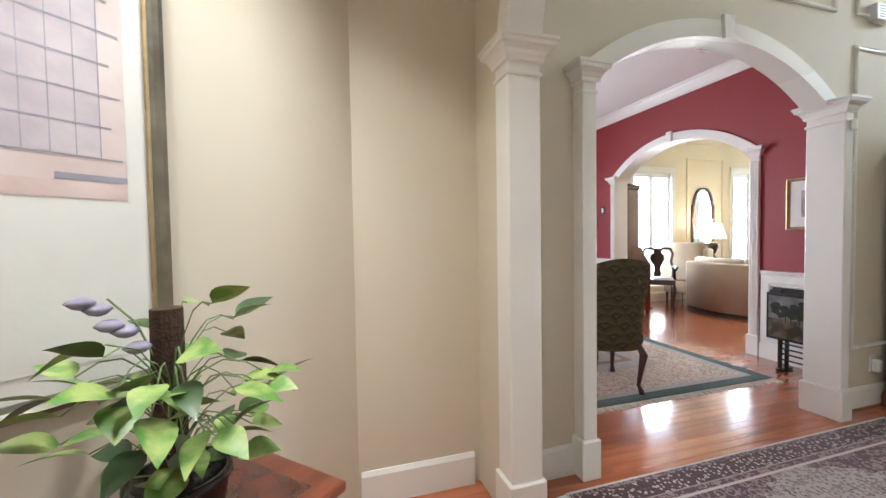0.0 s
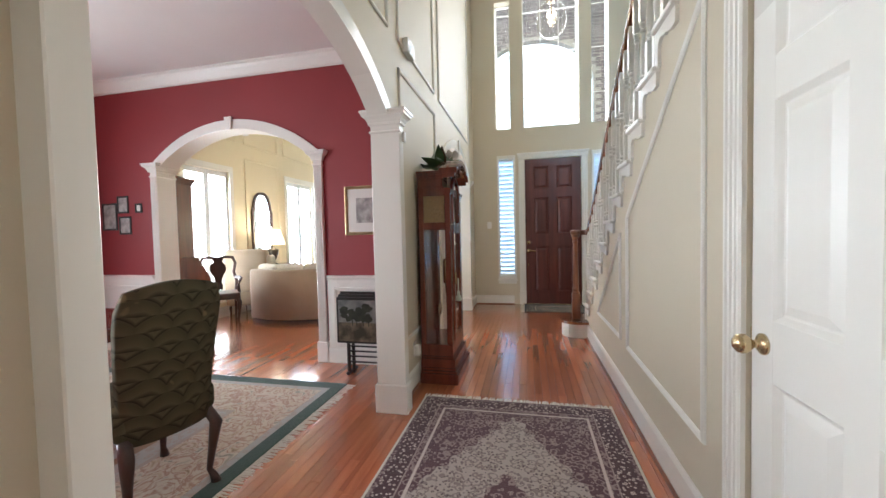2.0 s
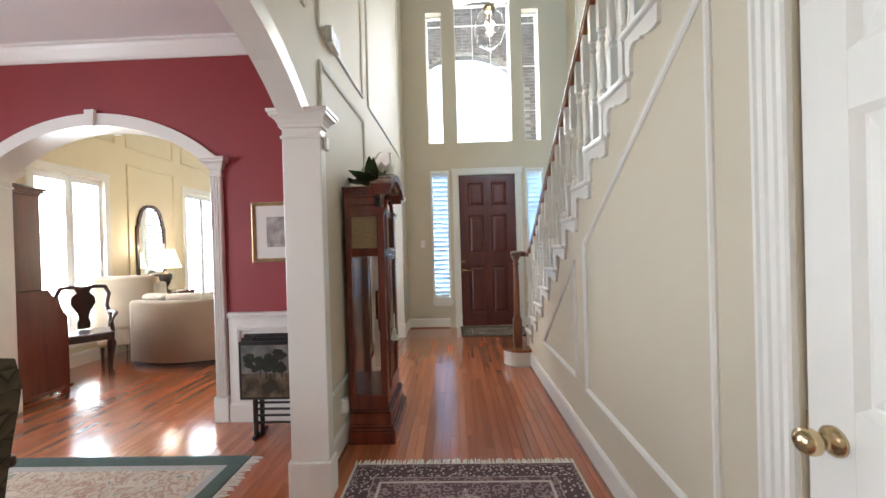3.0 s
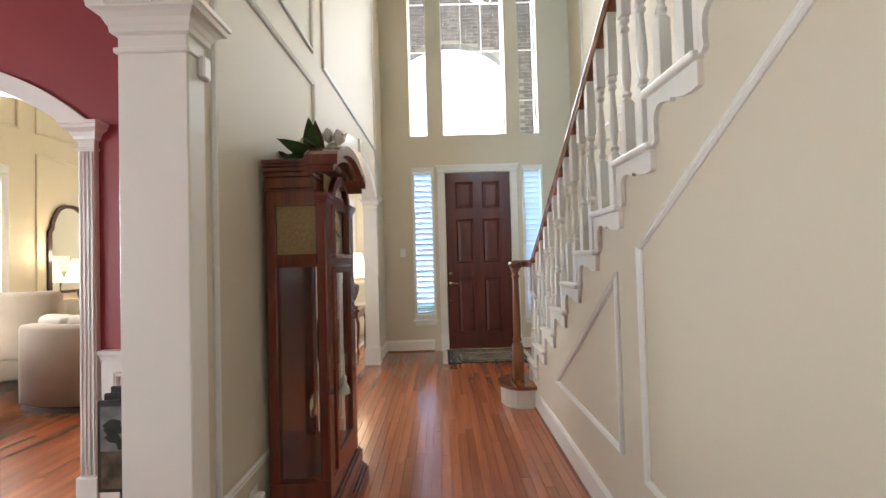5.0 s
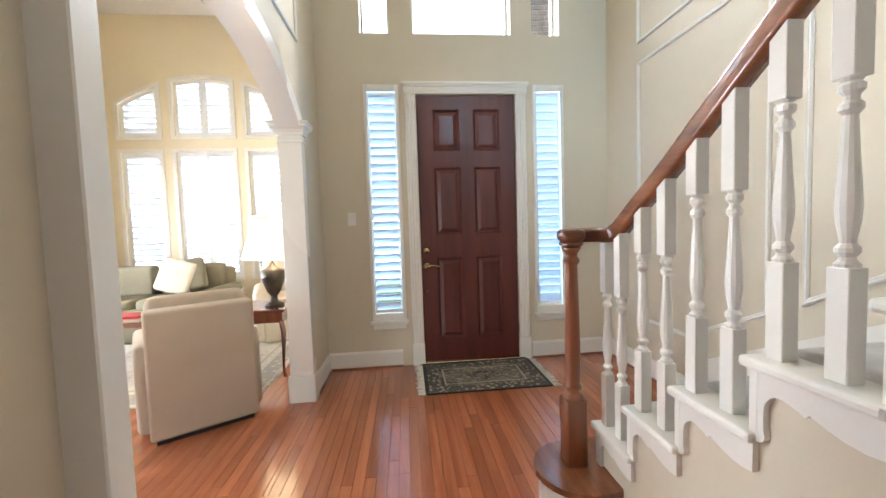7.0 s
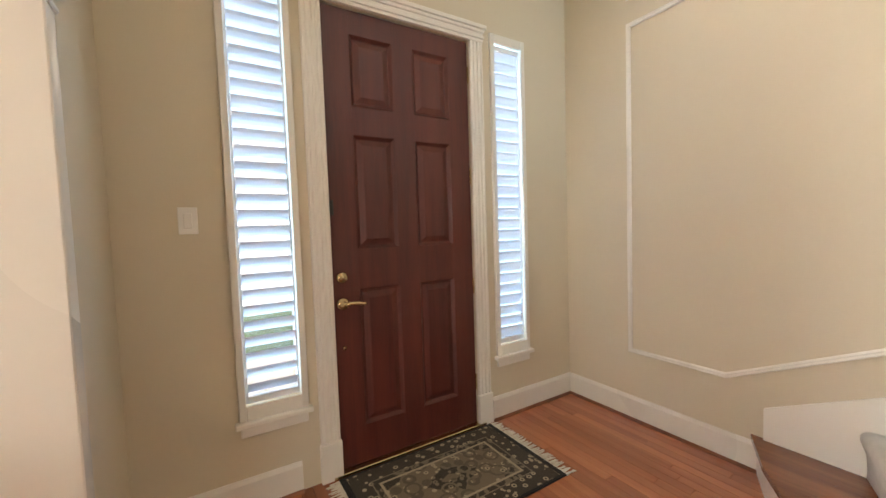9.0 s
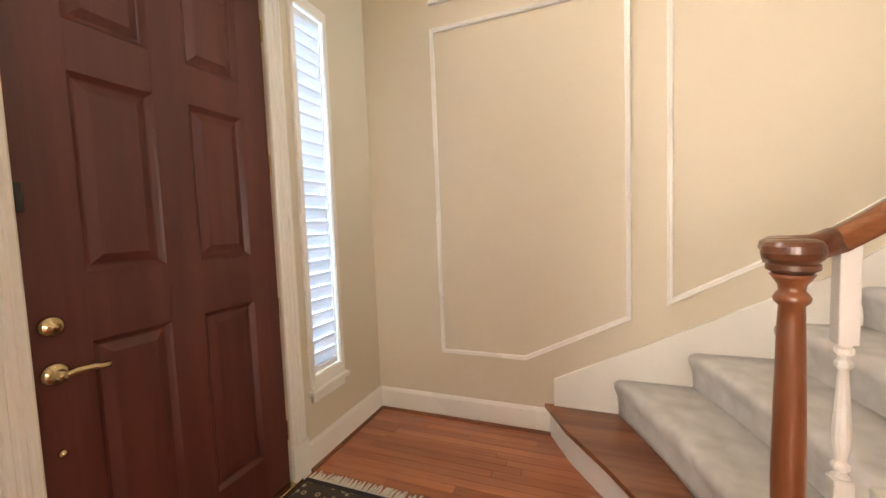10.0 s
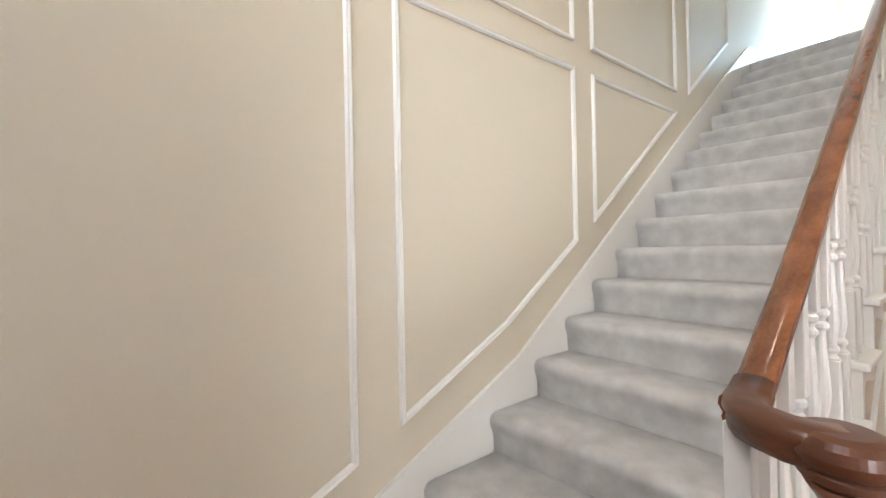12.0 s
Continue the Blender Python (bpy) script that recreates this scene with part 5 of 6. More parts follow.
LEAF = mottled("glossy_green_leaf", (0.032, 0.070, 0.022), (0.075, 0.13, 0.042), 12, 0.35, 60, 0.1)
LEAF2 = mottled("variegated_leaf", (0.11, 0.24, 0.045), (0.34, 0.42, 0.13), 22, 0.4, 60, 0.1, lo=0.4, hi=0.62)
LEAFB = mottled("brown_leaf_back", (0.09, 0.045, 0.018), (0.14, 0.075, 0.03), 12, 0.6)
STEMM = mottled("green_stem", (0.10, 0.16, 0.05), (0.16, 0.22, 0.08), 12, 0.6)


def leaf_mesh(bm, m, length, width, bend=0.25, cup=0.12):
    n = 7
    mid, lf, rt = [], [], []
    for i in range(n + 1):
        s = i / n
        w = width * math.sin(math.pi * min(1, s ** 0.75)) * 0.5 if 0 < i < n else 0.0
        z = -bend * length * s * s
        x = length * s
        mid.append(bm.verts.new(m @ Vector((x, 0, z))))
        lf.append(bm.verts.new(m @ Vector((x, w, z + cup * w))) if w else mid[-1])
        rt.append(bm.verts.new(m @ Vector((x, -w, z + cup * w))) if w else mid[-1])
    for i in range(n):
        for side in (lf, rt):
            q = [mid[i], mid[i + 1], side[i + 1], side[i]]
            q = [v for k, v in enumerate(q) if v not in q[:k]]
            if len(q) >= 3:
                bm.faces.new(q)


fl = thing("magnolia_spray", (4.33, 1.70, 1.737), "silk magnolia spray with dark green leaves and white blooms", "flower arrangement")
rnd = random.Random(11)
for i in range(16):
    a = i * 2.4 + rnd.uniform(-0.3, 0.3)
    el = rnd.uniform(16, 40) if i % 4 else rnd.uniform(46, 66)
    bm = bmesh.new()
    m = pose(rnd.uniform(-0.08, 0.08), rnd.uniform(-0.11, 0.07), 0.05, 0, 0, math.degrees(a)) @ pose(0, 0, 0, 0, -el, 0) @ pose(0.02, 0, 0, rnd.uniform(-40, 40))
    leaf_mesh(bm, m, rnd.uniform(0.17, 0.23), rnd.uniform(0.075, 0.095), 0.12)
    part("leaf", bm, LEAF if i % 5 != 2 else LEAFB, fl, "", True)
PETAL = mottled("white_petal", (0.70, 0.68, 0.60), (0.78, 0.76, 0.70), 10, 0.6)
for px, pz in ((-0.09, 0.07), (0.06, 0.06), (-0.01, 0.09), (-0.15, 0.05)):
    bm = bmesh.new()
    for i in range(8):
        m = pose(px * 0.6, px, pz + 0.06, 0, 0, i * 45 + (20 if i % 2 else 0)) @ pose(0, 0, 0, 0, -35 - 25 * (i % 2), 0)
        leaf_mesh(bm, m, 0.075, 0.052, -0.4, 0.5)
    part("bloom", bm, PETAL, fl, "white magnolia bloom", True)
part("stem_bundle", lathe(bmesh.new(), [(0.05, 0.0), (0.055, 0.02), (0.02, 0.05), (0.0, 0.05)], 12), STEMM, fl)

# ---- small fixtures in the hall ----
PLASTIC = mottled("white_plastic", (0.74, 0.73, 0.70), (0.78, 0.77, 0.74), 8, 0.4)
sw = thing("light_switch", (HALL_N, 1.61, 1.365), "white light switch plate on the beige wall", "light switch")
part("plate", boxed(-0.006, 0, -0.036, 0.036, -0.058, 0.058, 0.002), PLASTIC, sw)
part("rocker", boxed(-0.010, -0.006, -0.016, 0.016, -0.033, 0.033, 0.002), PLASTIC, sw)
sr = thing("alarm_siren", (3.94, HALL_W, 2.66), "white plastic alarm siren box high on the wall", "alarm siren")
part("housing", boxed(-0.085, 0.085, -0.048, 0, -0.055, 0.055, 0.006), PLASTIC, sr)
for k in range(5):
    part("vent_slot", boxed(-0.06, 0.06, -0.0495, -0.0482, -0.036 + 0.017 * k, -0.030 + 0.017 * k), BLACK, sr)
ot = thing("wall_outlet", (4.02 - 0.04, HALL_W, 0.30), "white wall outlet with a plugged-in night light", "wall outlet")
part("plate", boxed(-0.036, 0.036, -0.006, 0, -0.058, 0.058, 0.002), PLASTIC, ot)
part("plug_light", boxed(-0.025, 0.025, -0.045, -0.006, -0.055, 0.035, 0.008), PLASTIC, ot, "white plug-in night light")

# ---- hanging lantern ----
pl = thing("pendant_lantern", (5.30, 0.69, 3.45), "clear glass globe pendant lantern on a brass rod, lit", "pendant light")
gb = [(0.055, 0.20), (0.085, 0.17), (0.135, 0.10), (0.155, 0.02), (0.150, -0.05), (0.115, -0.13), (0.060, -0.17), (0.0, -0.18)]
part("globe", lathe(bmesh.new(), gb + [(r - 0.003 if r > 0.004 else 0.0, h + 0.003) for r, h in gb[::-1]], 32), PANE, pl, "clear glass globe", True).visible_shadow = False
part("collar", lathe(bmesh.new(), [(0.060, 0.195), (0.064, 0.21), (0.045, 0.235), (0.015, 0.26), (0.006, 0.28), (0.006, TOP - 3.45)], 20), BRASS, pl, "brass collar and rod", True)
BULB = glow("warm_bulb", (1.0, 0.84, 0.60), 60.0)
for i in range(3):
    a = 2.09 * i
    cn = part("candle", lathe(bmesh.new(), [(0.010, -0.04), (0.010, 0.02)], 10, (0.035 * math.cos(a), 0.035 * math.sin(a), 0)), DIALW, pl)
    part("bulb", lathe(bmesh.new(), [(0.006, 0.02), (0.014, 0.035), (0.012, 0.055), (0.0, 0.075)], 10, (0.035 * math.cos(a), 0.035 * math.sin(a), 0)), BULB, cn, "glowing candle bulb", True)
part("stem", lathe(bmesh.new(), [(0.006, -0.06), (0.006, 0.20)], 8), BRASS, pl)

lamp("lantern_glow", "POINT", 14, pose(5.30, 0.69, 3.40), WARM, radius=0.07)

an = thing("alarm_sensor", (3.545, 1.785, 1.885), "small white alarm sensor on the arch pilaster", "alarm sensor")
part("housing", boxed(-0.018, 0.018, -0.022, 0, -0.035, 0.035, 0.005), PLASTIC, an)

# ---- pictures ----
GOLD = mottled("gilt_frame", (0.30, 0.22, 0.11), (0.42, 0.32, 0.17), 18, 0.38, 90, 0.15, metal=0.7)
MATB = mottled("off_white_mat", (0.66, 0.65, 0.60), (0.70, 0.69, 0.64), 6, 0.8)
PRINT = mottled("faded_print", (0.20, 0.19, 0.18), (0.42, 0.40, 0.37), 14, 0.6, lo=0.35, hi=0.65)


def framed(name, at, w, h, rz, border, mat_w, frame_mat, print_mat, label, depth=0.022, category="picture"):
    """A framed picture; local x across, z up, back on y=0, facing -y."""
    t = thing(name, at, label, category, rz=rz)
    bm = bmesh.new()
    f = border
    rings = []
    for m, d in ((0, 0), (0, -depth), (f * 0.35, -depth * 1.15), (f * 0.65, -depth * 0.8), (f, -depth * 0.7), (f, 0)):
        rings.append([bm.verts.new((x, d, z)) for x, z in ((-w / 2 + m, -h / 2 + m), (w / 2 - m, -h / 2 + m), (w / 2 - m, h / 2 - m), (-w / 2 + m, h / 2 - m))])
    for a, b in zip(rings, rings[1:]):
        for i in range(4):
            j = (i + 1) % 4
            bm.faces.new((a[i], a[j], b[j], b[i]))
    part("frame", bm, frame_mat, t)
    if mat_w:
        part("mat", boxed(-w / 2 + f * 0.9, w / 2 - f * 0.9, -depth * 0.45, -0.001, -h / 2 + f * 0.9, h / 2 - f * 0.9), MATB, t, "off-white picture mat")
    g = f + mat_w
    part("print", boxed(-w / 2 + g, w / 2 - g, -depth * 0.45 - 0.002, -depth * 0.45 - 0.0005 if mat_w else -0.001, -h / 2 + g, h / 2 - g), print_mat, t)
    return t


pic = framed("framed_print", (4.4195, 2.43, 1.465), 0.46, 0.46, -90, 0.028, 0.085, GOLD, PRINT, "small framed grey print with white mat on red wall")
for y, z, w, h, m in ((5.115, 1.585, 0.085, 0.10, MATB), (5.33, 1.63, 0.15, 0.19, PRINT), (5.31, 1.40, 0.16, 0.20, PRINT), (5.52, 1.50, 0.20, 0.30, PRINT)):
    framed("small_photo_frame", (4.4195, y, z), w, h, -90, 0.018, 0.0, BLACK, m, "small dark picture frame on the red wall", 0.014)

# large print on the slanted wall
PINK = mottled("washed_facade_print", (0.48, 0.36, 0.33), (0.66, 0.58, 0.54), 3.5, 0.6, 30, 0.02)
GREYP = mottled("grey_ink", (0.25, 0.24, 0.27), (0.40, 0.38, 0.42), 6, 0.7)
FRAMEG = mottled("bronze_frame", (0.13, 0.12, 0.09), (0.24, 0.22, 0.16), 10, 0.35, 60, 0.05, metal=0.5)
ux, uy = math.cos(radians(225)), math.sin(radians(225))
d = 0.755 + 0.55
lp = framed("large_framed_print", (0.49 + ux * d, 1.96 + uy * d, 1.60), 1.10, 1.48, 45, 0.035, 0.052, FRAMEG, MATB, "large framed print of an old stone facade", 0.03)
part("facade", boxed(-0.47, 0.463, -0.0165, -0.0157, -0.275, 0.66), PINK, lp, "washed pink and grey stone facade")
part("inner_fillet", boxed(0.506, 0.5155, -0.026, -0.0155, -0.70, 0.70, 0.002), GOLD, lp, "thin gilt inner edge")
LILAC = mottled("lilac_wash", (0.42, 0.37, 0.40), (0.58, 0.52, 0.53), 9, 0.7)
for x0, x1 in ((0.055, 0.415), (-0.20, 0.0)):
    part("printed_window", boxed(x0, x1, -0.0171, -0.0166, -0.175, 0.235), LILAC, lp)
for i in range(9):
    part("printed_bar", boxed(0.060 + 0.044 * i, 0.0625 + 0.044 * i, -0.0174, -0.0172, -0.175, 0.235), GREYP, lp)
for i in range(6):
    part("printed_bar", boxed(0.03, 0.455 - 0.02 * (i % 2), -0.0177, -0.0175, -0.180 + 0.075 * i, -0.176 + 0.075 * i), GREYP, lp)
part("printed_ledge", boxed(-0.47, 0.463, -0.0176, -0.0168, 0.305, 0.312), GREYP, lp)
part("printed_ledge", boxed(0.33, 0.463, -0.0176, -0.0168, -0.232, -0.218), GREYP, lp)
part("printed_base", boxed(-0.47, 0.463, -0.0170, -0.0166, -0.272, -0.235), mottled("pale_rose_ink", (0.55, 0.42, 0.38), (0.66, 0.54, 0.50), 9, 0.7), lp)
part("printed_door", prism(bmesh.new(), [(-0.10 + 0.12 * math.cos(math.pi * k / 10), 0.05 + 0.12 * math.sin(math.pi * k / 10)) for k in range(11)] + [(-0.22, -0.2), (0.02, -0.2)], "y", -0.0182, -0.0178), GREYP, lp)

# ---- passage table with plant ----
TBW = wooden("cherry_table_wood", (0.14, 0.032, 0.014), (0.27, 0.075, 0.035), 0.3, "X", 8, 0.4)
tb = thing("passage_table", (-0.145, 0.915, 0), "small reddish-brown wooden table against the slanted wall", "table", rz=45)
TW, TD, TH = 0.78, 0.42, 0.62
tb.matrix_world = pose(0.265 - 0.39 * 0.7071, 1.33 - 0.39 * 0.7071, 0, 0, 0, 45)
part("tabletop", boxed(-TW / 2, TW / 2, -TD / 2, TD / 2, TH - 0.028, TH, 0.008, 2), TBW, tb)
part("top_inlay", boxed(-TW / 2 + 0.06, TW / 2 - 0.06, -TD / 2 + 0.06, TD / 2 - 0.06, TH - 0.001, TH + 0.0008), MAHOGANY, tb, "darker veneer panel")
for s in (-1, 1):
    part("apron", boxed(-TW / 2 + 0.05, TW / 2 - 0.05, s * (TD / 2 - 0.04) - 0.01, s * (TD / 2 - 0.04) + 0.01, TH - 0.14, TH - 0.028), TBW, tb)
    for r in (-1, 1):
        part("leg", lathe(bmesh.new(), [(0.012, 0), (0.016, 0.02), (0.014, 0.10), (0.022, 0.35), (0.024, TH - 0.028)], 12, (s * (TW / 2 - 0.05), r * (TD / 2 - 0.05), 0)), TBW, tb)
POT = mottled("dark_glazed_pot", (0.012, 0.010, 0.010), (0.03, 0.022, 0.02), 6, 0.2)
PX, PY = 0.085, 1.09
pp = thing("potted_pothos", (PX, PY, TH), "trailing green pothos in a dark glazed pot", "houseplant")
part("pot", lathe(bmesh.new(), [(0.0, 0.0), (0.062, 0.0), (0.068, 0.01), (0.088, 0.12), (0.094, 0.125), (0.094, 0.14), (0.082, 0.14), (0.078, 0.11), (0.0, 0.11)], 28), POT, pp, "dark glazed round pot", True)
part("moss_pole", lathe(bmesh.new(), [(0.029, 0.10), (0.031, 0.25), (0.029, 0.47), (0.0, 0.474)], 12, (-0.02, 0.02, 0)), mottled("bark_pole", (0.03, 0.014, 0.008), (0.07, 0.035, 0.02), 30, 0.9, 120, 0.6), pp, "dark bark pole")
rnd = random.Random(21)
for i in range(70):
    a = rnd.uniform(0, 2 * math.pi)
    h = rnd.uniform(0.14, 0.45)
    r = rnd.uniform(0.05, 0.19) * (1.15 - 0.5 * h)
    el = rnd.uniform(-15, 40)
    base = Vector((-0.01 + 0.01 * math.cos(a), 0.01 + 0.01 * math.sin(a), min(0.40, h * 0.8)))
    tip = Vector((r * math.cos(a), r * math.sin(a), h + rnd.uniform(-0.05, 0.05)))
    st = [base.lerp(tip, s) + Vector((0, 0, 0.05 * math.sin(math.pi * s))) for s in (0, 0.25, 0.5, 0.75, 1)]
    part("stem", sweep(bmesh.new(), st, [(0.0016 * math.cos(k * 1.57), 0.0016 * math.sin(k * 1.57)) for k in range(4)]), STEMM, pp)
    bm = bmesh.new()
    m = Matrix.Translation(tip) @ pose(0, 0, 0, 0, 0, math.degrees(a) + rnd.uniform(-40, 40)) @ pose(0, 0, 0, rnd.uniform(-35, 35), -el, 0)
    leaf_mesh(bm, m, rnd.uniform(0.065, 0.105), rnd.uniform(0.046, 0.064), 0.3, 0.2)
    part("leaf", bm, LEAF2 if i % 4 else LEAF, pp, "", True)
for k in range(5):
    part("lilac_bloom", lathe(bmesh.new(), [(0.0, -0.004), (0.013, 0.0), (0.024, 0.010), (0.018, 0.016), (0.010, 0.020), (0.0, 0.016)], 7, (-0.135 + 0.021 * k, -0.03 + 0.009 * (k % 2), 0.485 - 0.022 * k + 0.008 * (k % 2))), mottled("lilac_petal", (0.22, 0.20, 0.27), (0.32, 0.29, 0.38), 30, 0.8), pp, "pale lilac bloom", True)
part("bloom_stem", sweep(bmesh.new(), [(-0.02, 0.0, 0.12), (-0.03, 0.0, 0.36), (-0.06, -0.01, 0.45), (-0.10, -0.02, 0.50)], [(0.002, 0), (0, 0.002), (-0.002, 0), (0, -0.002)]), STEMM, pp)

# ---- dining chairs and table ----
def scale_cloth(name, dark, light, gold):
    """Woven cloth with rows of overlapping scallops and a few gold threads."""
    m, N, L, bs = shader(name, dark, 0.9, 0, 0.15)
    tc = N.new("ShaderNodeTexCoord")
    sep = N.new("ShaderNodeSeparateXYZ")
    nz = N.new("ShaderNodeTexNoise")
    nz.inputs["Scale"].default_value = 5.0
    wb = N.new("ShaderNodeVectorMath")
    wb.operation = "MULTIPLY_ADD"
    wb.inputs[1].default_value = (0.05, 0.05, 0.05)
    L.new(tc.outputs["Object"], nz.inputs["Vector"])
    L.new(nz.outputs["Color"], wb.inputs[0])
    L.new(tc.outputs["Object"], wb.inputs[2])
    L.new(wb.outputs["Vector"], sep.inputs[0])

    def mth(op, a, b=None, c=None):
        n = N.new("ShaderNodeMath")
        n.operation = op
        for i, v in enumerate((a, b, c)):
            if isinstance(v, (int, float)):
                n.inputs[i].default_value = v
            elif v is not None:
                L.new(v, n.inputs[i])
        return n.outputs[0]

    v = mth("MULTIPLY", sep.outputs["Z"], 14.0)
    u = mth("MULTIPLY", mth("ADD", sep.outputs["X"], mth("MULTIPLY", sep.outputs["Y"], 0.5)), 7.5)
    row = mth("FLOOR", v)
    fu = mth("SUBTRACT", mth("FRACT", mth("MULTIPLY_ADD", row, 0.5, u)), 0.5)
    w = mth("FRACT", mth("ADD", v, mth("MULTIPLY", mth("MULTIPLY", fu, fu), 2.4)))
    r = N.new("ShaderNodeValToRGB")
    e = r.color_ramp.elements
    e[0].position, e[0].color = 0.0, (*dark, 1)
    e[1].position, e[1].color = 0.30, (*light, 1)
    k = e.new(0.85)
    k.color = (*[0.6 * a + 0.4 * b for a, b in zip(light, dark)], 1)
    L.new(w, r.inputs["Fac"])
    n = N.new("ShaderNodeTexNoise")
    n.inputs["Scale"].default_value = 7.5
    L.new(tc.outputs["Object"], n.inputs["Vector"])
    r2 = N.new("ShaderNodeValToRGB")
    r2.color_ramp.elements[0].position, r2.color_ramp.elements[1].position = 0.66, 0.70
    L.new(n.outputs["Fac"], r2.inputs["Fac"])
    mx = N.new("ShaderNodeMix")
    mx.data_type = "RGBA"
    L.new(r2.outputs["Color"], mx.inputs[0])
    L.new(r.outputs["Color"], mx.inputs[6])
    mx.inputs[7].default_value = (*gold, 1)
    L.new(mx.outputs[2], bs.inputs["Base Color"])
    bp = N.new("ShaderNodeBump")
    bp.inputs["Strength"].default_value, bp.inputs["Distance"].default_value = 0.3, 0.006
    L.new(w, bp.inputs["Height"])
    L.new(bp.outputs["Normal"], bs.inputs["Normal"])
    return m


TAPESTRY = scale_cloth("green_tapestry_cloth", (0.028, 0.026, 0.016), (0.105, 0.095, 0.058), (0.20, 0.155, 0.085))
DARKLEG = wooden("dark_walnut", (0.022, 0.008, 0.005), (0.06, 0.020, 0.012), 0.3, "Z", 8, 0.4)


def cabriole(bm, x, y, h, dx, dy, thick=0.024):
    pts = [(x, y, h), (x + dx * 0.9, y + dy * 0.9, h * 0.80), (x + dx * 0.5, y + dy * 0.5, h * 0.45), (x + dx * 0.15, y + dy * 0.15, h * 0.15), (x + dx * 0.5, y + dy * 0.5, 0.03), (x + dx * 0.7, y + dy * 0.7, 0.0)]
    rs = [1.15, 1.25, 0.85, 0.6, 0.8, 1.0]
    rings = []
    for (px, py, pz), k in zip(pts, rs):
        rings.append([bm.verts.new((px + thick * k * math.cos(a * math.pi / 4), py + thick * k * math.sin(a * math.pi / 4), pz)) for a in range(8)])
    for a, b in zip(rings, rings[1:]):
        for i in range(8):
            j = (i + 1) % 8
            bm.faces.new((a[i], a[j], b[j], b[i]))
    bm.faces.new(rings[0])
    bm.faces.new(rings[-1][::-1])
    return bm


def upholstered_chair(at, rz):
    """Host chair: local -y is the back, seat faces +y."""
    c = thing("dining_chair", at, "upholstered dining chair in green tapestry with dark cabriole legs", "chair", "chairs round the dining table", rz)
    part("seat", boxed(-0.215, 0.215, -0.20, 0.30, 0.36, 0.50, 0.035, 3), TAPESTRY, c, "", True)
    bm = bmesh.new()
    n, k = 10, 8
    grid = {}
    for s in (0, 1):
        for i in range(n + 1):
            for j in range(k + 1):
                u, v = -1 + 2 * i / n, j / k
                w = 0.180 + 0.040 * v - (0.03 * max(0, v - 0.85) / 0.15)
                top = 1.0 + 0.035 * math.cos(u * math.pi / 2)
                z = 0.34 + (top - 0.34) * v
                y = -0.20 - 0.10 * v * v + (0.045 if s else -0.045) * (1 - 0.5 * abs(u) ** 3) * (1 - 0.5 * max(0, v - 0.9) / 0.1) + 0.03 * u * u
                grid[s, i, j] = bm.verts.new((u * w, y, z))
    for s in (0, 1):
        for i in range(n):
            for j in range(k):
                bm.faces.new((grid[s, i, j], grid[s, i + 1, j], grid[s, i + 1, j + 1], grid[s, i, j + 1]))
    for i in range(n):
        bm.faces.new((grid[0, i, 0], grid[0, i + 1, 0], grid[1, i + 1, 0], grid[1, i, 0]))
        bm.faces.new((grid[0, i, k], grid[0, i + 1, k], grid[1, i + 1, k], grid[1, i, k]))
    for j in range(k):
        bm.faces.new((grid[0, 0, j], grid[0, 0, j + 1], grid[1, 0, j + 1], grid[1, 0, j]))
        bm.faces.new((grid[0, n, j], grid[0, n, j + 1], grid[1, n, j + 1], grid[1, n, j]))
    part("backrest", bm, TAPESTRY, c, "", True)
    for sx in (-1, 1):
        part("leg", cabriole(bmesh.new(), sx * 0.17, -0.17, 0.38, sx * 0.02, -0.06), DARKLEG, c, "dark wooden leg", True)
        part("leg", cabriole(bmesh.new(), sx * 0.18, 0.25, 0.38, sx * 0.03, 0.04), DARKLEG, c, "dark wooden leg", True)
        part("armrest", boxed(sx * 0.235 - 0.018, sx * 0.235 + 0.018, -0.15, 0.20, 0.62, 0.66, 0.012, 2), DARKLEG, c, "dark wooden armrest")
        part("arm_post", boxed(sx * 0.235 - 0.015, sx * 0.235 + 0.015, 0.12, 0.16, 0.40, 0.62, 0.008), DARKLEG, c)
    return c


dc = upholstered_chair((2.50, 2.76, 0.0095), -14)
copy_thing(dc, pose(1.55, 3.9, 0.0095, 0, 0, -90))
dt = thing("dining_table", (2.55, 3.95, 0.0095), "polished mahogany dining table with a pedestal", "table")
part("tabletop", boxed(-0.55, 0.55, -0.85, 0.85, 0.725, 0.755, 0.010, 2), MAHOGANY, dt)
part("apron", boxed(-0.45, 0.45, -0.75, 0.75, 0.66, 0.725), MAHOGANY, dt)
for y in (-0.5, 0.5):
    part("pedestal", lathe(bmesh.new(), [(0.05, 0.10), (0.07, 0.2), (0.045, 0.4), (0.06, 0.55), (0.09, 0.66)], 16, (0, y, 0)), MAHOGANY, dt, "", True)
    for s in (-1, 1):
        part("foot", boxed(min(0, s * 0.36), max(0, s * 0.36), y - 0.03, y + 0.03, 0.0, 0.10, 0.02, 2), MAHOGANY, dt)

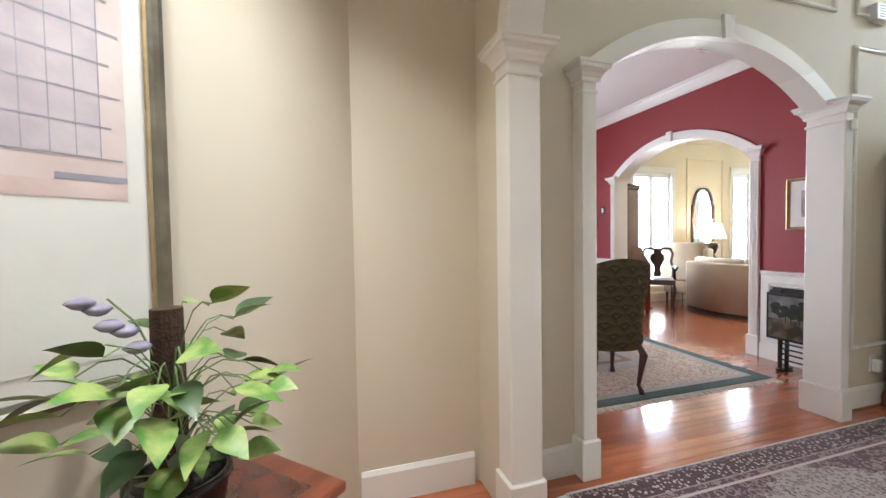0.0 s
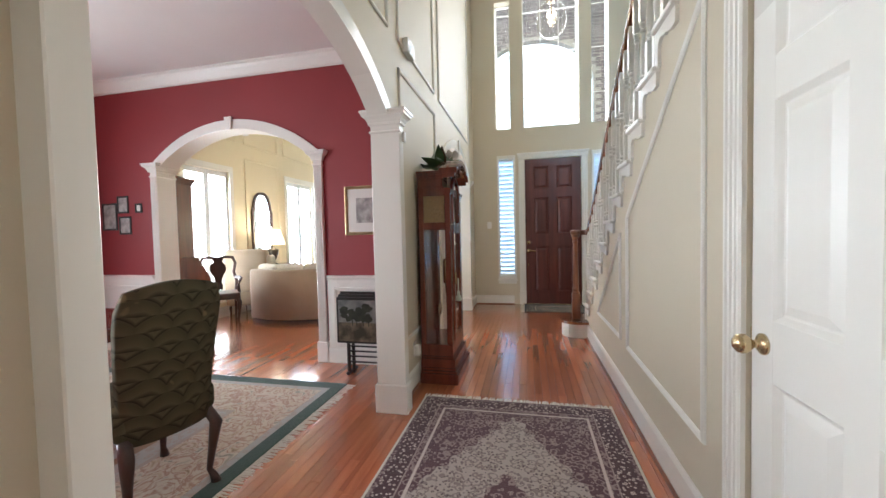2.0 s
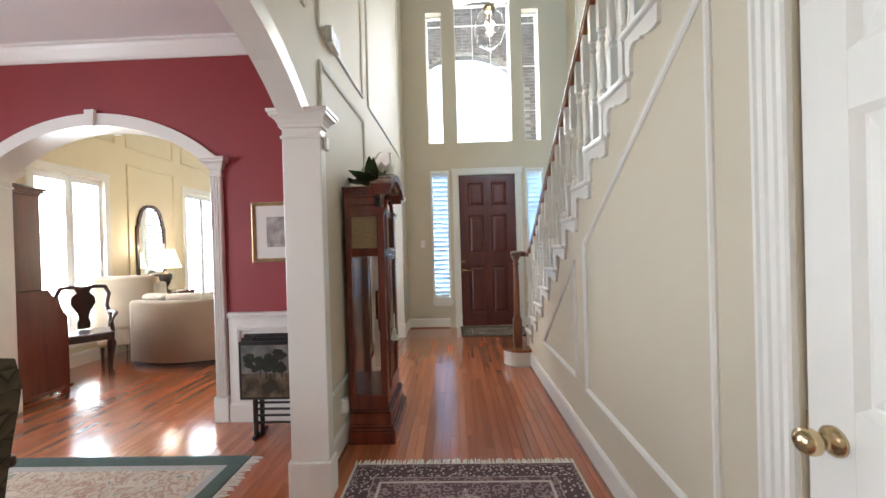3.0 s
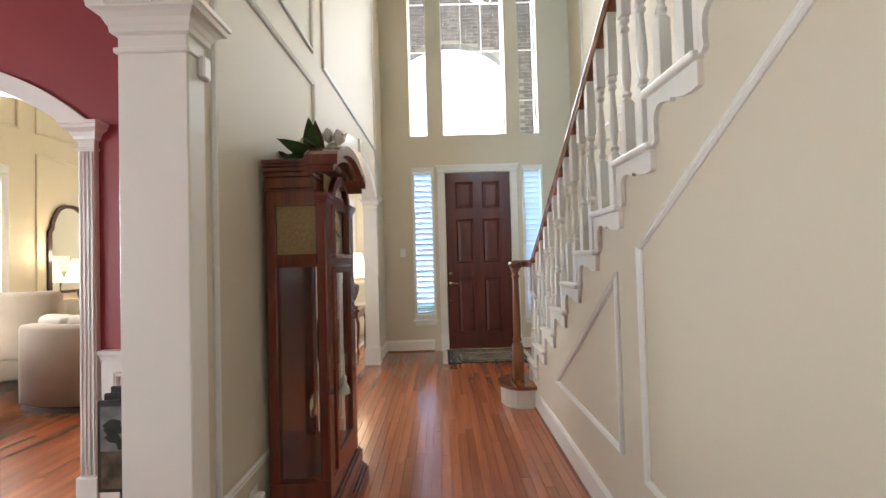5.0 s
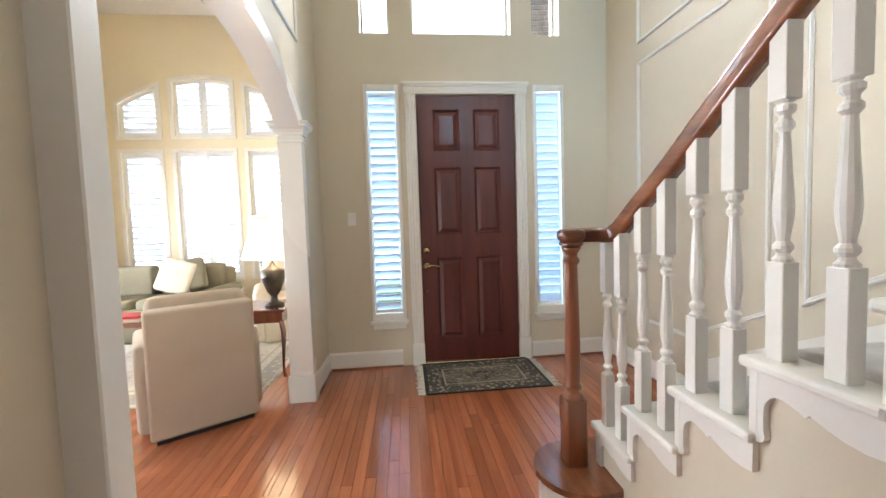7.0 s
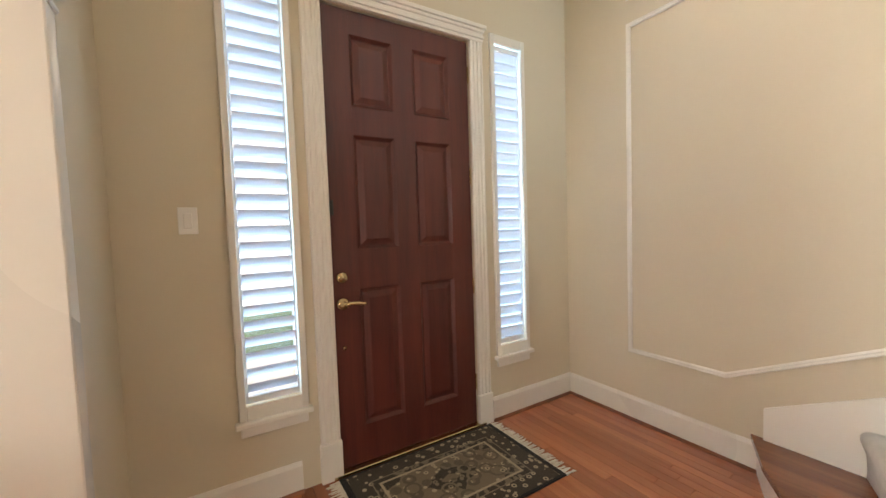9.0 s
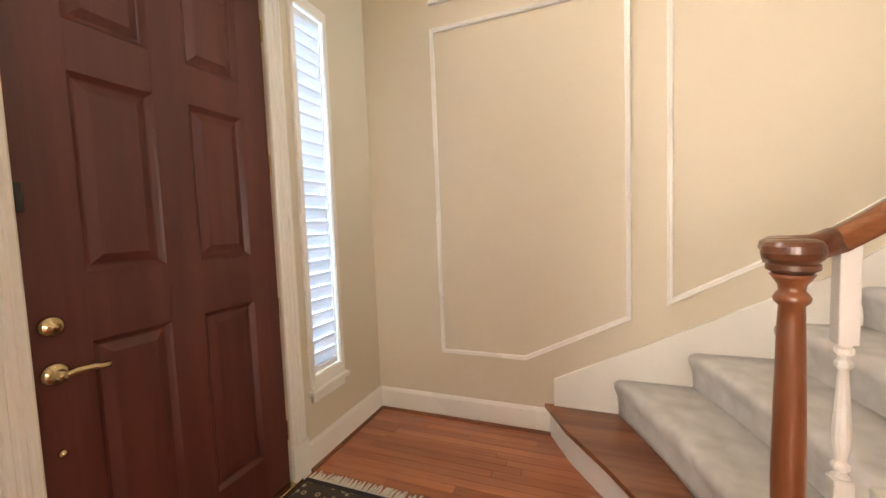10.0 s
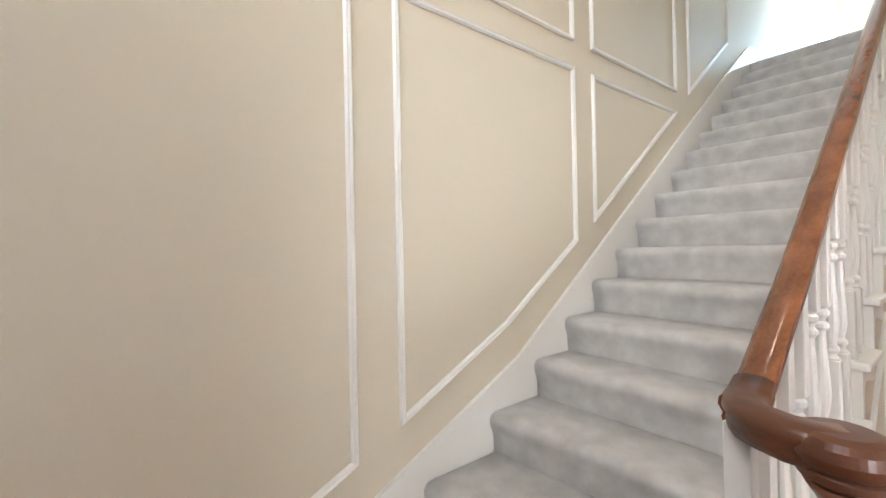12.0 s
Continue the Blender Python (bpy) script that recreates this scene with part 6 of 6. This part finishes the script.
# ---- folding tray tables with painted landscape ----
PAINTED = mottled("dark_landscape_painting", (0.035, 0.030, 0.020), (0.26, 0.20, 0.13), 7.0, 0.3, 40, 0.02, lo=0.45, hi=0.72, detail=8)
SKYP = mottled("painted_sky", (0.07, 0.08, 0.085), (0.24, 0.24, 0.22), 9, 0.35, 40, 0.02)
TREEP = mottled("painted_trees", (0.008, 0.012, 0.008), (0.03, 0.035, 0.022), 20, 0.4)
ts = thing("tray_table_stand", (4.20, 2.37, 0), "stack of folded black tray tables with a painted landscape", "tray tables")
for k in range(3):
    x = -0.10 + 0.035 * k
    part("tray", boxed(x, x + 0.018, -0.25, 0.25, 0.285 + 0.02 * k, 0.69 + 0.02 * k, 0.005), BLACK, ts)
part("tray_painting", boxed(-0.1035, -0.1002, -0.228, 0.228, 0.305, 0.665), PAINTED, ts, "painted brown landscape")
part("painted_sky", boxed(-0.1052, -0.1038, -0.228, 0.228, 0.47, 0.665), SKYP, ts)
rnd = random.Random(4)
bm = bmesh.new()
for k in range(60):
    a = rnd.uniform(0, 6.28)
    r = rnd.uniform(0, 0.16)
    q = rnd.uniform(0.018, 0.038)
    cy, czz = max(-0.18, min(0.18, 0.02 + r * 1.3 * math.cos(a))), 0.555 + r * 0.42 * math.sin(a)
    vs = [bm.verts.new((-0.1056 - 0.00002 * k, cy + q * math.cos(t * 1.047) * rnd.uniform(0.7, 1.1), czz + q * math.sin(t * 1.047) * rnd.uniform(0.6, 1))) for t in range(6)]
    bm.faces.new(vs)
for y in (-0.06, -0.01, 0.05, 0.09):
    vs = [bm.verts.new((-0.1063, a, b)) for a, b in ((y, 0.44), (y + 0.008, 0.44), (y + 0.012, 0.56), (y + 0.004, 0.56))]
    bm.faces.new(vs)
part("painted_foliage", bm, TREEP, ts)
for y in (-0.16, 0.16):
    part("stand_leg", boxed(-0.075, -0.050, y - 0.014, y + 0.014, 0.0, 0.72, 0.004), BLACK, ts)
    part("stand_leg", boxed(-0.035, -0.010, y - 0.040, y - 0.014, 0.0, 0.70, 0.004), BLACK, ts)
    part("stand_foot", boxed(-0.10, 0.09, y - 0.016, y + 0.016, 0.0, 0.028, 0.008), BLACK, ts)
for z in (0.105, 0.155, 0.20, 0.245):
    part("stand_bar", boxed(-0.068, -0.054, -0.16, 0.16, z, z + 0.012), BLACK, ts)

# ---- living room furniture ----
so = thing("curved_sofa", (6.95, 4.43, 0), "taupe upholstered sofa with a curved barrel back", "sofa")


def arc_slab(r0, r1, a0, a1, z0, z1, n=26, crown=0.0):
    bm = bmesh.new()
    rings = []
    for i in range(n + 1):
        a = radians(a0 + (a1 - a0) * i / n)
        c, s = math.cos(a), math.sin(a)
        m = (r0 + r1) / 2
        rings.append([bm.verts.new((r * c, r * s, z)) for r, z in ((r0, z0), (r1, z0), (r1, z1 - 0.02), (r1 - 0.02, z1 + crown * 0.6), (m, z1 + crown), (r0 + 0.02, z1 + crown * 0.6), (r0, z1 - 0.02))])
    for p, q in zip(rings, rings[1:]):
        for i in range(7):
            j = (i + 1) % 7
            bm.faces.new((p[i], p[j], q[j], q[i]))
    bm.faces.new(rings[0][::-1])
    bm.faces.new(rings[-1])
    return bm


part("back", arc_slab(1.00, 1.17, 151, 222, 0.06, 0.76, 26, 0.012), SOFAC, so, "", True)
# shade under the sofa, put in as a black band
part("shade_band", arc_slab(0.99, 1.16, 152, 221, 0.0, 0.06), BLACK, so, "black band standing in for the shade below")
part("seat", arc_slab(0.35, 0.999, 152, 221, 0.05, 0.44, 26, 0.02), SOFAC, so, "", True)
CUSH = mottled("pale_cushion", (0.58, 0.52, 0.42), (0.66, 0.60, 0.50), 4, 0.9, 200, 0.3)
for a in (160, 184, 208):
    cb = boxed(-0.07, 0.07, -0.21, 0.21, 0, 0.40, 0.055, 3)
    cb.transform(Matrix.Rotation(radians(a), 4, "Z") @ Matrix.Translation((0.91, 0, 0.445)) @ Matrix.Rotation(radians(8), 4, "Y"))
    part("back_cushion", cb, CUSH, so, "pale loose back cushion", True)

wc = thing("wing_chair", (6.44, 5.33, 0), "taupe upholstered wing chair by the mirror, lit sides coloured pale", "chair", rz=-72)
part("seat", boxed(-0.33, 0.33, -0.3, 0.35, 0.18, 0.46, 0.04, 3), SOFAC, wc, "", True)
part("backrest", boxed(-0.32, 0.32, -0.36, -0.22, 0.40, 1.06, 0.05, 3), SOFAC, wc, "", True)
# light on the chair's sides is put in as paler cloth
for s in (-1, 1):
    part("wing", boxed(s * 0.33 - 0.045, s * 0.33 + 0.045, -0.34, -0.08, 0.42, 0.96, 0.04, 3), CUSH, wc, "", True)
    part("armrest", boxed(s * 0.33 - 0.055, s * 0.33 + 0.055, -0.10, 0.32, 0.40, 0.60, 0.04, 3), CUSH, wc, "", True)
    for y in (-0.28, 0.28):
        part("leg", lathe(bmesh.new(), [(0.016, 0), (0.022, 0.18)], 8, (s * 0.27, y, 0)), DARKLEG, wc)

# desk chair with a vase-shaped splat
qa = thing("queen_anne_armchair", (5.62, 5.27, 0), "dark wooden armchair with vase splat and curved arms", "chair", rz=132)
part("seat", boxed(-0.27, 0.27, -0.22, 0.24, 0.385, 0.475, 0.02, 2), DARKLEG, qa)
vase = [(0.050, 0.48), (0.060, 0.54), (0.040, 0.60), (0.060, 0.68), (0.105, 0.77), (0.100, 0.84), (0.055, 0.90), (0.080, 0.95)]
o2 = [(x, z) for x, z in vase] + [(-x, z) for x, z in vase[::-1]]
part("splat", prism(bmesh.new(), o2, "y", -0.235, -0.215), DARKLEG, qa)
tube = [(0.021 * math.cos(k * math.pi / 4), 0.021 * math.sin(k * math.pi / 4)) for k in range(8)]
bk = [(-0.22, -0.215, 0.44), (-0.235, -0.22, 0.60), (-0.20, -0.225, 0.74), (-0.225, -0.24, 0.87), (-0.19, -0.245, 0.955), (-0.10, -0.245, 0.965), (0, -0.245, 0.945), (0.10, -0.245, 0.965), (0.19, -0.245, 0.955), (0.225, -0.24, 0.87), (0.20, -0.225, 0.74), (0.235, -0.22, 0.60), (0.22, -0.215, 0.44)]
part("back_frame", sweep(bmesh.new(), bk, tube, Vector((0, 1, 0))), DARKLEG, qa, "", True)
for s in (-1, 1):
    part("armrest", sweep(bmesh.new(), [(s * 0.225, -0.21, 0.66), (s * 0.27, -0.05, 0.67), (s * 0.29, 0.10, 0.665), (s * 0.27, 0.16, 0.64), (s * 0.25, 0.12, 0.56), (s * 0.26, 0.10, 0.46)], tube), DARKLEG, qa, "", True)
    part("leg", cabriole(bmesh.new(), s * 0.23, 0.20, 0.43, s * 0.03, 0.03), DARKLEG, qa, "", True)
    part("leg", cabriole(bmesh.new(), s * 0.21, -0.19, 0.43, s * 0.01, -0.06, 0.02), DARKLEG, qa, "", True)

# slant-front secretary
se = thing("secretary_desk", (4.605, 5.26, 0), "tall mahogany secretary desk with slanted front", "desk")
bm = bmesh.new()
prism(bm, [(0.03, 0.09), (0.47, 0.09), (0.47, 0.74), (0.30, 1.02), (0.03, 1.02)], "y", -0.40, 0.40)
part("desk_body", bm, MAHOGANY, se)
part("upper_cabinet", boxed(0.03, 0.27, -0.38, 0.38, 1.02, 1.88, 0.004), MAHOGANY, se)
bm = bmesh.new()
for g, a, b in ((0.01, 1.88, 1.90), (0.025, 1.90, 1.925), (0.04, 1.925, 1.945)):
    box(bm, 0.03, 0.27 + g, -0.38 - g, 0.38 + g, a, b, 0.004)
prism(bm, [(-0.38, 1.945), (0.38, 1.945), (0.22, 2.00), (0.0, 2.03), (-0.22, 2.00)], "x", 0.20, 0.26)
part("cornice", bm, MAHOGANY, se)
bm = bmesh.new()
box(bm, 0.03, 0.49, -0.42, 0.42, 0.06, 0.092, 0.006)
part("base_moulding", bm, MAHOGANY, se)
for y in (-0.38, 0.34):
    for x in (0.04, 0.44):
        part("bracket_foot", boxed(x, x + 0.05, y, y + 0.05, 0, 0.062, 0.006), MAHOGANY, se)
for z in (0.14, 0.33, 0.53):
    part("drawer", boxed(0.468, 0.482, -0.36, 0.36, z, z + 0.17, 0.003), MAHOGANY, se)
part("drawer_pull", boxed(0.482, 0.500, -0.05, 0.05, 0.60, 0.615, 0.004), BRASS, se, "brass drawer pull")

# mirror with arched black and gilt frame
mi = thing("wall_mirror", (7.11, LIV_W, 1.50), "tall arched wall mirror in a dark gilt-edged frame", "mirror")
mo = [(-0.27, -0.52), (0.27, -0.52), (0.27, 0.22), (0.235, 0.27), (0.235, 0.33)]
for i in range(1, 12):
    a = math.pi * i / 12
    mo.append((0.19 * math.cos(a) + (0.02 if math.cos(a) > 0 else -0.02), 0.36 + 0.20 * math.sin(a)))
mo += [(-0.235, 0.33), (-0.235, 0.27), (-0.27, 0.22)]
cx = [(x * 0.86, z * 0.93) for x, z in mo]
part("glass", prism(bmesh.new(), cx, "y", -0.012, -0.001), MIRROR, mi, "silvered mirror glass")
bm = bmesh.new()
for i in range(len(mo)):
    j = (i + 1) % len(mo)
    prism(bm, [cx[i], mo[i], mo[j], cx[j]], "y", -0.03, -0.0005)
bmesh.ops.remove_doubles(bm, verts=bm.verts, dist=1e-5)
part("frame", bm, DARKLEG, mi, "dark wooden mirror frame")

SHADE = glow("lit_cream_lampshade", (0.95, 0.82, 0.58), 2.2)
URN = mottled("dark_bronze_urn", (0.03, 0.025, 0.02), (0.07, 0.06, 0.05), 10, 0.3, 60, 0.05, metal=0.6)


def table_lamp(at, s, label):
    t = thing("table_lamp", at, label, "lamp", "lit table lamps")
    part("lamp_base", lathe(bmesh.new(), [(0.07 * s, 0), (0.07 * s, 0.02 * s), (0.03 * s, 0.035 * s), (0.022 * s, 0.07 * s), (0.05 * s, 0.11 * s), (0.082 * s, 0.20 * s), (0.088 * s, 0.27 * s), (0.05 * s, 0.285 * s), (0.02 * s, 0.31 * s), (0.008 * s, 0.33 * s), (0.008 * s, 0.42 * s), (0.0, 0.42 * s)], 24), URN, t, "dark bronze urn base", True)
    pr = [(0.205 * s, 0.36 * s), (0.12 * s, 0.64 * s)]
    part("shade", shade_mesh(pr), SHADE, t, "glowing pleated cream shade", True)
    return t


def shade_mesh(pr):
    bm = bmesh.new()
    segs = 48
    rings = []
    for r, h in pr:
        rings.append([bm.verts.new(((r + (0.002 if i % 2 else 0)) * math.cos(2 * math.pi * i / segs), (r + (0.002 if i % 2 else 0)) * math.sin(2 * math.pi * i / segs), h)) for i in range(segs)])
    for r, h in pr[::-1]:
        rings.append([bm.verts.new(((r - 0.003) * math.cos(2 * math.pi * i / segs), (r - 0.003) * math.sin(2 * math.pi * i / segs), h)) for i in range(segs)])
    for a, b in zip(rings, rings[1:] + rings[:1]):
        for i in range(segs):
            j = (i + 1) % segs
            bm.faces.new((a[i], a[j], b[j], b[i]))
    return bm


def side_table(at, w, d, h, label, rz=0):
    t = thing("side_table", at, label, "table", "", rz)
    part("tabletop", boxed(-w / 2, w / 2, -d / 2, d / 2, h - 0.025, h, 0.008, 2), MAHOGANY, t)
    part("apron", boxed(-w / 2 + 0.03, w / 2 - 0.03, -d / 2 + 0.03, d / 2 - 0.03, h - 0.12, h - 0.025), MAHOGANY, t)
    for sx in (-1, 1):
        for sy in (-1, 1):
            part("leg", cabriole(bmesh.new(), sx * (w / 2 - 0.05), sy * (d / 2 - 0.05), h - 0.10, sx * 0.03, sy * 0.03, 0.018), MAHOGANY, t, "", True)
    return t


side_table((7.05, 5.42, 0), 0.90, 0.36, 0.76, "dark console table beneath the wall mirror")
table_lamp((7.03, 5.40, 0.76), 0.98, "table lamp with urn base and cream shade on console")
lamp("lamp_glow_console", "POINT", 18, pose(7.03, 5.40, 1.42), WARM, radius=0.06)
side_table((7.86, 2.52, 0), 0.55, 0.62, 0.60, "reddish mahogany side table with cabriole legs")
table_lamp((7.80, 2.36, 0.60), 1.22, "table lamp with dark urn and pleated cream shade")
lamp("lamp_glow_side", "POINT", 16, pose(7.80, 2.36, 1.45), WARM, radius=0.06)
REDC = mottled("red_ceramic", (0.45, 0.02, 0.03), (0.55, 0.04, 0.05), 8, 0.3)
rv = thing("red_vase", (7.72, 2.62, 0.60), "small red ceramic vase with dried flowers", "vase")
part("body", lathe(bmesh.new(), [(0.03, 0), (0.05, 0.03), (0.052, 0.08), (0.03, 0.12), (0.034, 0.14), (0.0, 0.14)], 18), REDC, rv, "", True)
bm = bmesh.new()
rnd = random.Random(9)
for i in range(16):
    leaf_mesh(bm, pose(0, 0, 0.13, 0, 0, i * 137.5) @ pose(0, 0, 0, 0, -rnd.uniform(25, 80), 0), rnd.uniform(0.05, 0.09), 0.025)
part("dried_flowers", bm, PETAL, rv, "pale dried flowers", True)

# slipcovered armchair seen from behind
SLIP = mottled("beige_slipcover", (0.46, 0.385, 0.30), (0.52, 0.44, 0.35), 3, 0.92, 220, 0.3, sheen=0.2, spec=0.12)
ac = thing("slipcovered_armchair", (6.71, 2.435, 0), "beige slipcovered armchair with a loose back cushion", "armchair")
ang = math.degrees(math.atan2(2.20 - 2.665, 6.861 - 6.559))
ac.matrix_world = pose(6.71, 2.435, 0, 0, 0, ang)   # local x along the back, +y into the room
part("back", boxed(-0.30, 0.30, 0.0, 0.16, 0.03, 0.82, 0.022, 3), SLIP, ac, "", True)
part("seat", boxed(-0.28, 0.28, 0.161, 0.72, 0.03, 0.44, 0.03, 3), SLIP, ac, "", True)
for s in (-1, 1):
    part("arm", boxed(s * 0.30 - 0.06, s * 0.30 + 0.06, 0.14, 0.74, 0.03, 0.60, 0.04, 3), SLIP, ac, "", True)
cb = boxed(-0.29, 0.29, -0.06, 0.10, 0.0, 0.36, 0.06, 3)
cb.transform(Matrix.Translation((0, 0.17, 0.53)) @ Matrix.Rotation(radians(-10), 4, "X"))
part("back_cushion", cb, SLIP, ac, "loose beige back cushion", True)
part("caster_base", boxed(-0.27, 0.27, 0.03, 0.68, 0.0, 0.032), BLACK, ac)

GREEN = mottled("sage_upholstery", (0.20, 0.18, 0.125), (0.26, 0.235, 0.165), 4, 0.9, 200, 0.3)


def sofa(name, at, rz, w, mat, label, cat="sofa"):
    t = thing(name, at, label, cat, "", rz)
    part("base", boxed(-w / 2, w / 2, 0.0, 0.85, 0.02, 0.42, 0.03, 2), mat, t, "", True)
    part("back", boxed(-w / 2, w / 2, 0.0, 0.20, 0.40, 0.84, 0.06, 3), mat, t, "", True)
    for s in (-1, 1):
        part("arm", boxed(s * w / 2 - 0.09, s * w / 2 + 0.09, 0.02, 0.84, 0.03, 0.62, 0.07, 3), mat, t, "", True)
    k = max(1, round(w / 0.7))
    for i in range(k):
        c = -w / 2 + w * (i + 0.5) / k
        part("seat_cushion", boxed(c - w / k / 2 + 0.03, c + w / k / 2 - 0.03, 0.20, 0.83, 0.40, 0.53, 0.045, 3), mat, t, "", True)
        part("back_cushion", boxed(c - w / k / 2 + 0.04, c + w / k / 2 - 0.04, 0.16, 0.34, 0.50, 0.90, 0.06, 3), mat, t, "", True)
    return t


sofa("green_sofa", (9.75, 4.35, 0), 90, 1.7, GREEN, "sage green sofa below the front windows")
sofa("cream_armchair", (9.45, 2.75, 0.010), 110, 0.62, CUSH, "cream upholstered armchair beside the side table", "armchair")
for k, (y, mt) in enumerate(((4.10, CUSH), (3.86, GREEN))):
    t = thing("throw_pillow", (9.22 + 0.03 * k, y, 0.535), "square throw pillow leaning on the green sofa", "pillow")
    pb2 = boxed(-0.055, 0.055, -0.22, 0.22, 0.0, 0.42, 0.05, 3)
    pb2.transform(Matrix.Rotation(radians(18), 4, "Y") @ Matrix.Rotation(radians(14 - 30 * k), 4, "X") @ Matrix.Translation((0, 0, 0.03)))
    part("cushion", pb2, mt, t, "", True)
ct = thing("coffee_table", (8.25, 3.95, 0.010), "dark wooden coffee table on the cream rug", "table")
part("tabletop", boxed(-0.32, 0.32, -0.45, 0.45, 0.42, 0.45, 0.008, 2), TBW, ct)
for x in (-0.26, 0.26):
    for y in (-0.38, 0.38):
        part("leg", lathe(bmesh.new(), [(0.018, 0), (0.026, 0.05), (0.018, 0.10), (0.030, 0.2), (0.020, 0.33), (0.030, 0.42)], 12, (x, y, 0)), DARKLEG, ct, "", True)
bk3 = thing("book_stack", (8.15, 3.85, 0.46), "few books and a bowl on the coffee table", "books")
part("book", boxed(-0.12, 0.12, -0.16, 0.16, 0.0, 0.03, 0.003), CUSH, bk3)
part("book", boxed(-0.10, 0.11, -0.14, 0.15, 0.0305, 0.055, 0.003), REDC, bk3)
flp = thing("floor_lamp", (9.55, 3.10, 0.0), "floor lamp with yellow shade behind the side table", "lamp")
part("base", lathe(bmesh.new(), [(0.13, 0), (0.13, 0.015), (0.02, 0.03), (0.010, 0.05), (0.010, 1.25), (0.0, 1.25)], 20), URN, flp, "", True)
part("shade", shade_mesh([(0.15, 1.23), (0.12, 1.50)]), glow("lit_yellow_shade", (0.95, 0.70, 0.30), 1.6), flp, "glowing yellow shade", True)
# ---- floor planks ----
PLANK = 0.0572


def plank_boxes(x0, x1, y0, y1, seed, rot=False):
    rnd = random.Random(seed)
    y = y0
    out = []
    while y < y1 - 0.01:
        w = min(PLANK, y1 - y)
        x = x0 - rnd.uniform(0, 1.0)
        while x < x1:
            l = rnd.choice((0.5, 0.7, 0.9, 1.1, 1.3, 1.6))
            a, b = max(x, x0), min(x + l, x1)
            if b - a > 0.01:
                out.append((a, b, y, y + w))
            x += l
        y += PLANK
    return out


def plank_verts(a, b, c, d):
    g, t = 0.0003, 0.0008
    return [(a + g, c + g, -0.006), (b - g, c + g, -0.006), (b - g, d - g, -0.006), (a + g, d - g, -0.006),
            (a + g + t, c + g + t, 0.0), (b - g - t, c + g + t, 0.0), (b - g - t, d - g - t, 0.0), (a + g + t, d - g - t, 0.0)]


PF = [(4, 5, 6, 7), (0, 1, 5, 4), (1, 2, 6, 5), (2, 3, 7, 6), (3, 0, 4, 7)]
floor_ob = bpy.data.objects["floor"]
shared = {}
near, far = [], []
for p in plank_boxes(3.4, HALL_N, 0.30, 1.87, 3):
    near.append(p)
for k, (a, b, c, d) in enumerate(near):
    key = (round(b - a, 2), round(d - c, 3))
    if key not in shared:
        me = bpy.data.meshes.new("plank")
        l, w = b - a, d - c
        me.from_pydata(plank_verts(0, l, 0, w), [], PF)
        me.materials.append(OAK)
        shared[key] = me
    if k >= 300:
        far.append((a, b, c, d))
        continue
    ob = new("plank", shared[key])
    ob.location = (a, c, 0)
    ob.parent = floor_ob
far += plank_boxes(-3.0, 3.4, -0.79, 1.87, 4) + plank_boxes(3.4, HALL_N, -0.79, 0.30, 5) + plank_boxes(-0.48, 4.42, 1.87, 5.88, 6) + plank_boxes(4.42, 10.3, 1.87, 5.68, 7)
V, Fc = [], []
for p in far:
    o = len(V)
    V += plank_verts(*p)
    Fc += [tuple(i + o for i in f) for f in PF]
me = bpy.data.meshes.new("floor_planks")
me.from_pydata(V, [], Fc)
me.materials.append(OAK_J)
fp = new("floor_planks", me)
fp.parent = floor_ob
fp["kind"] = "stuff"
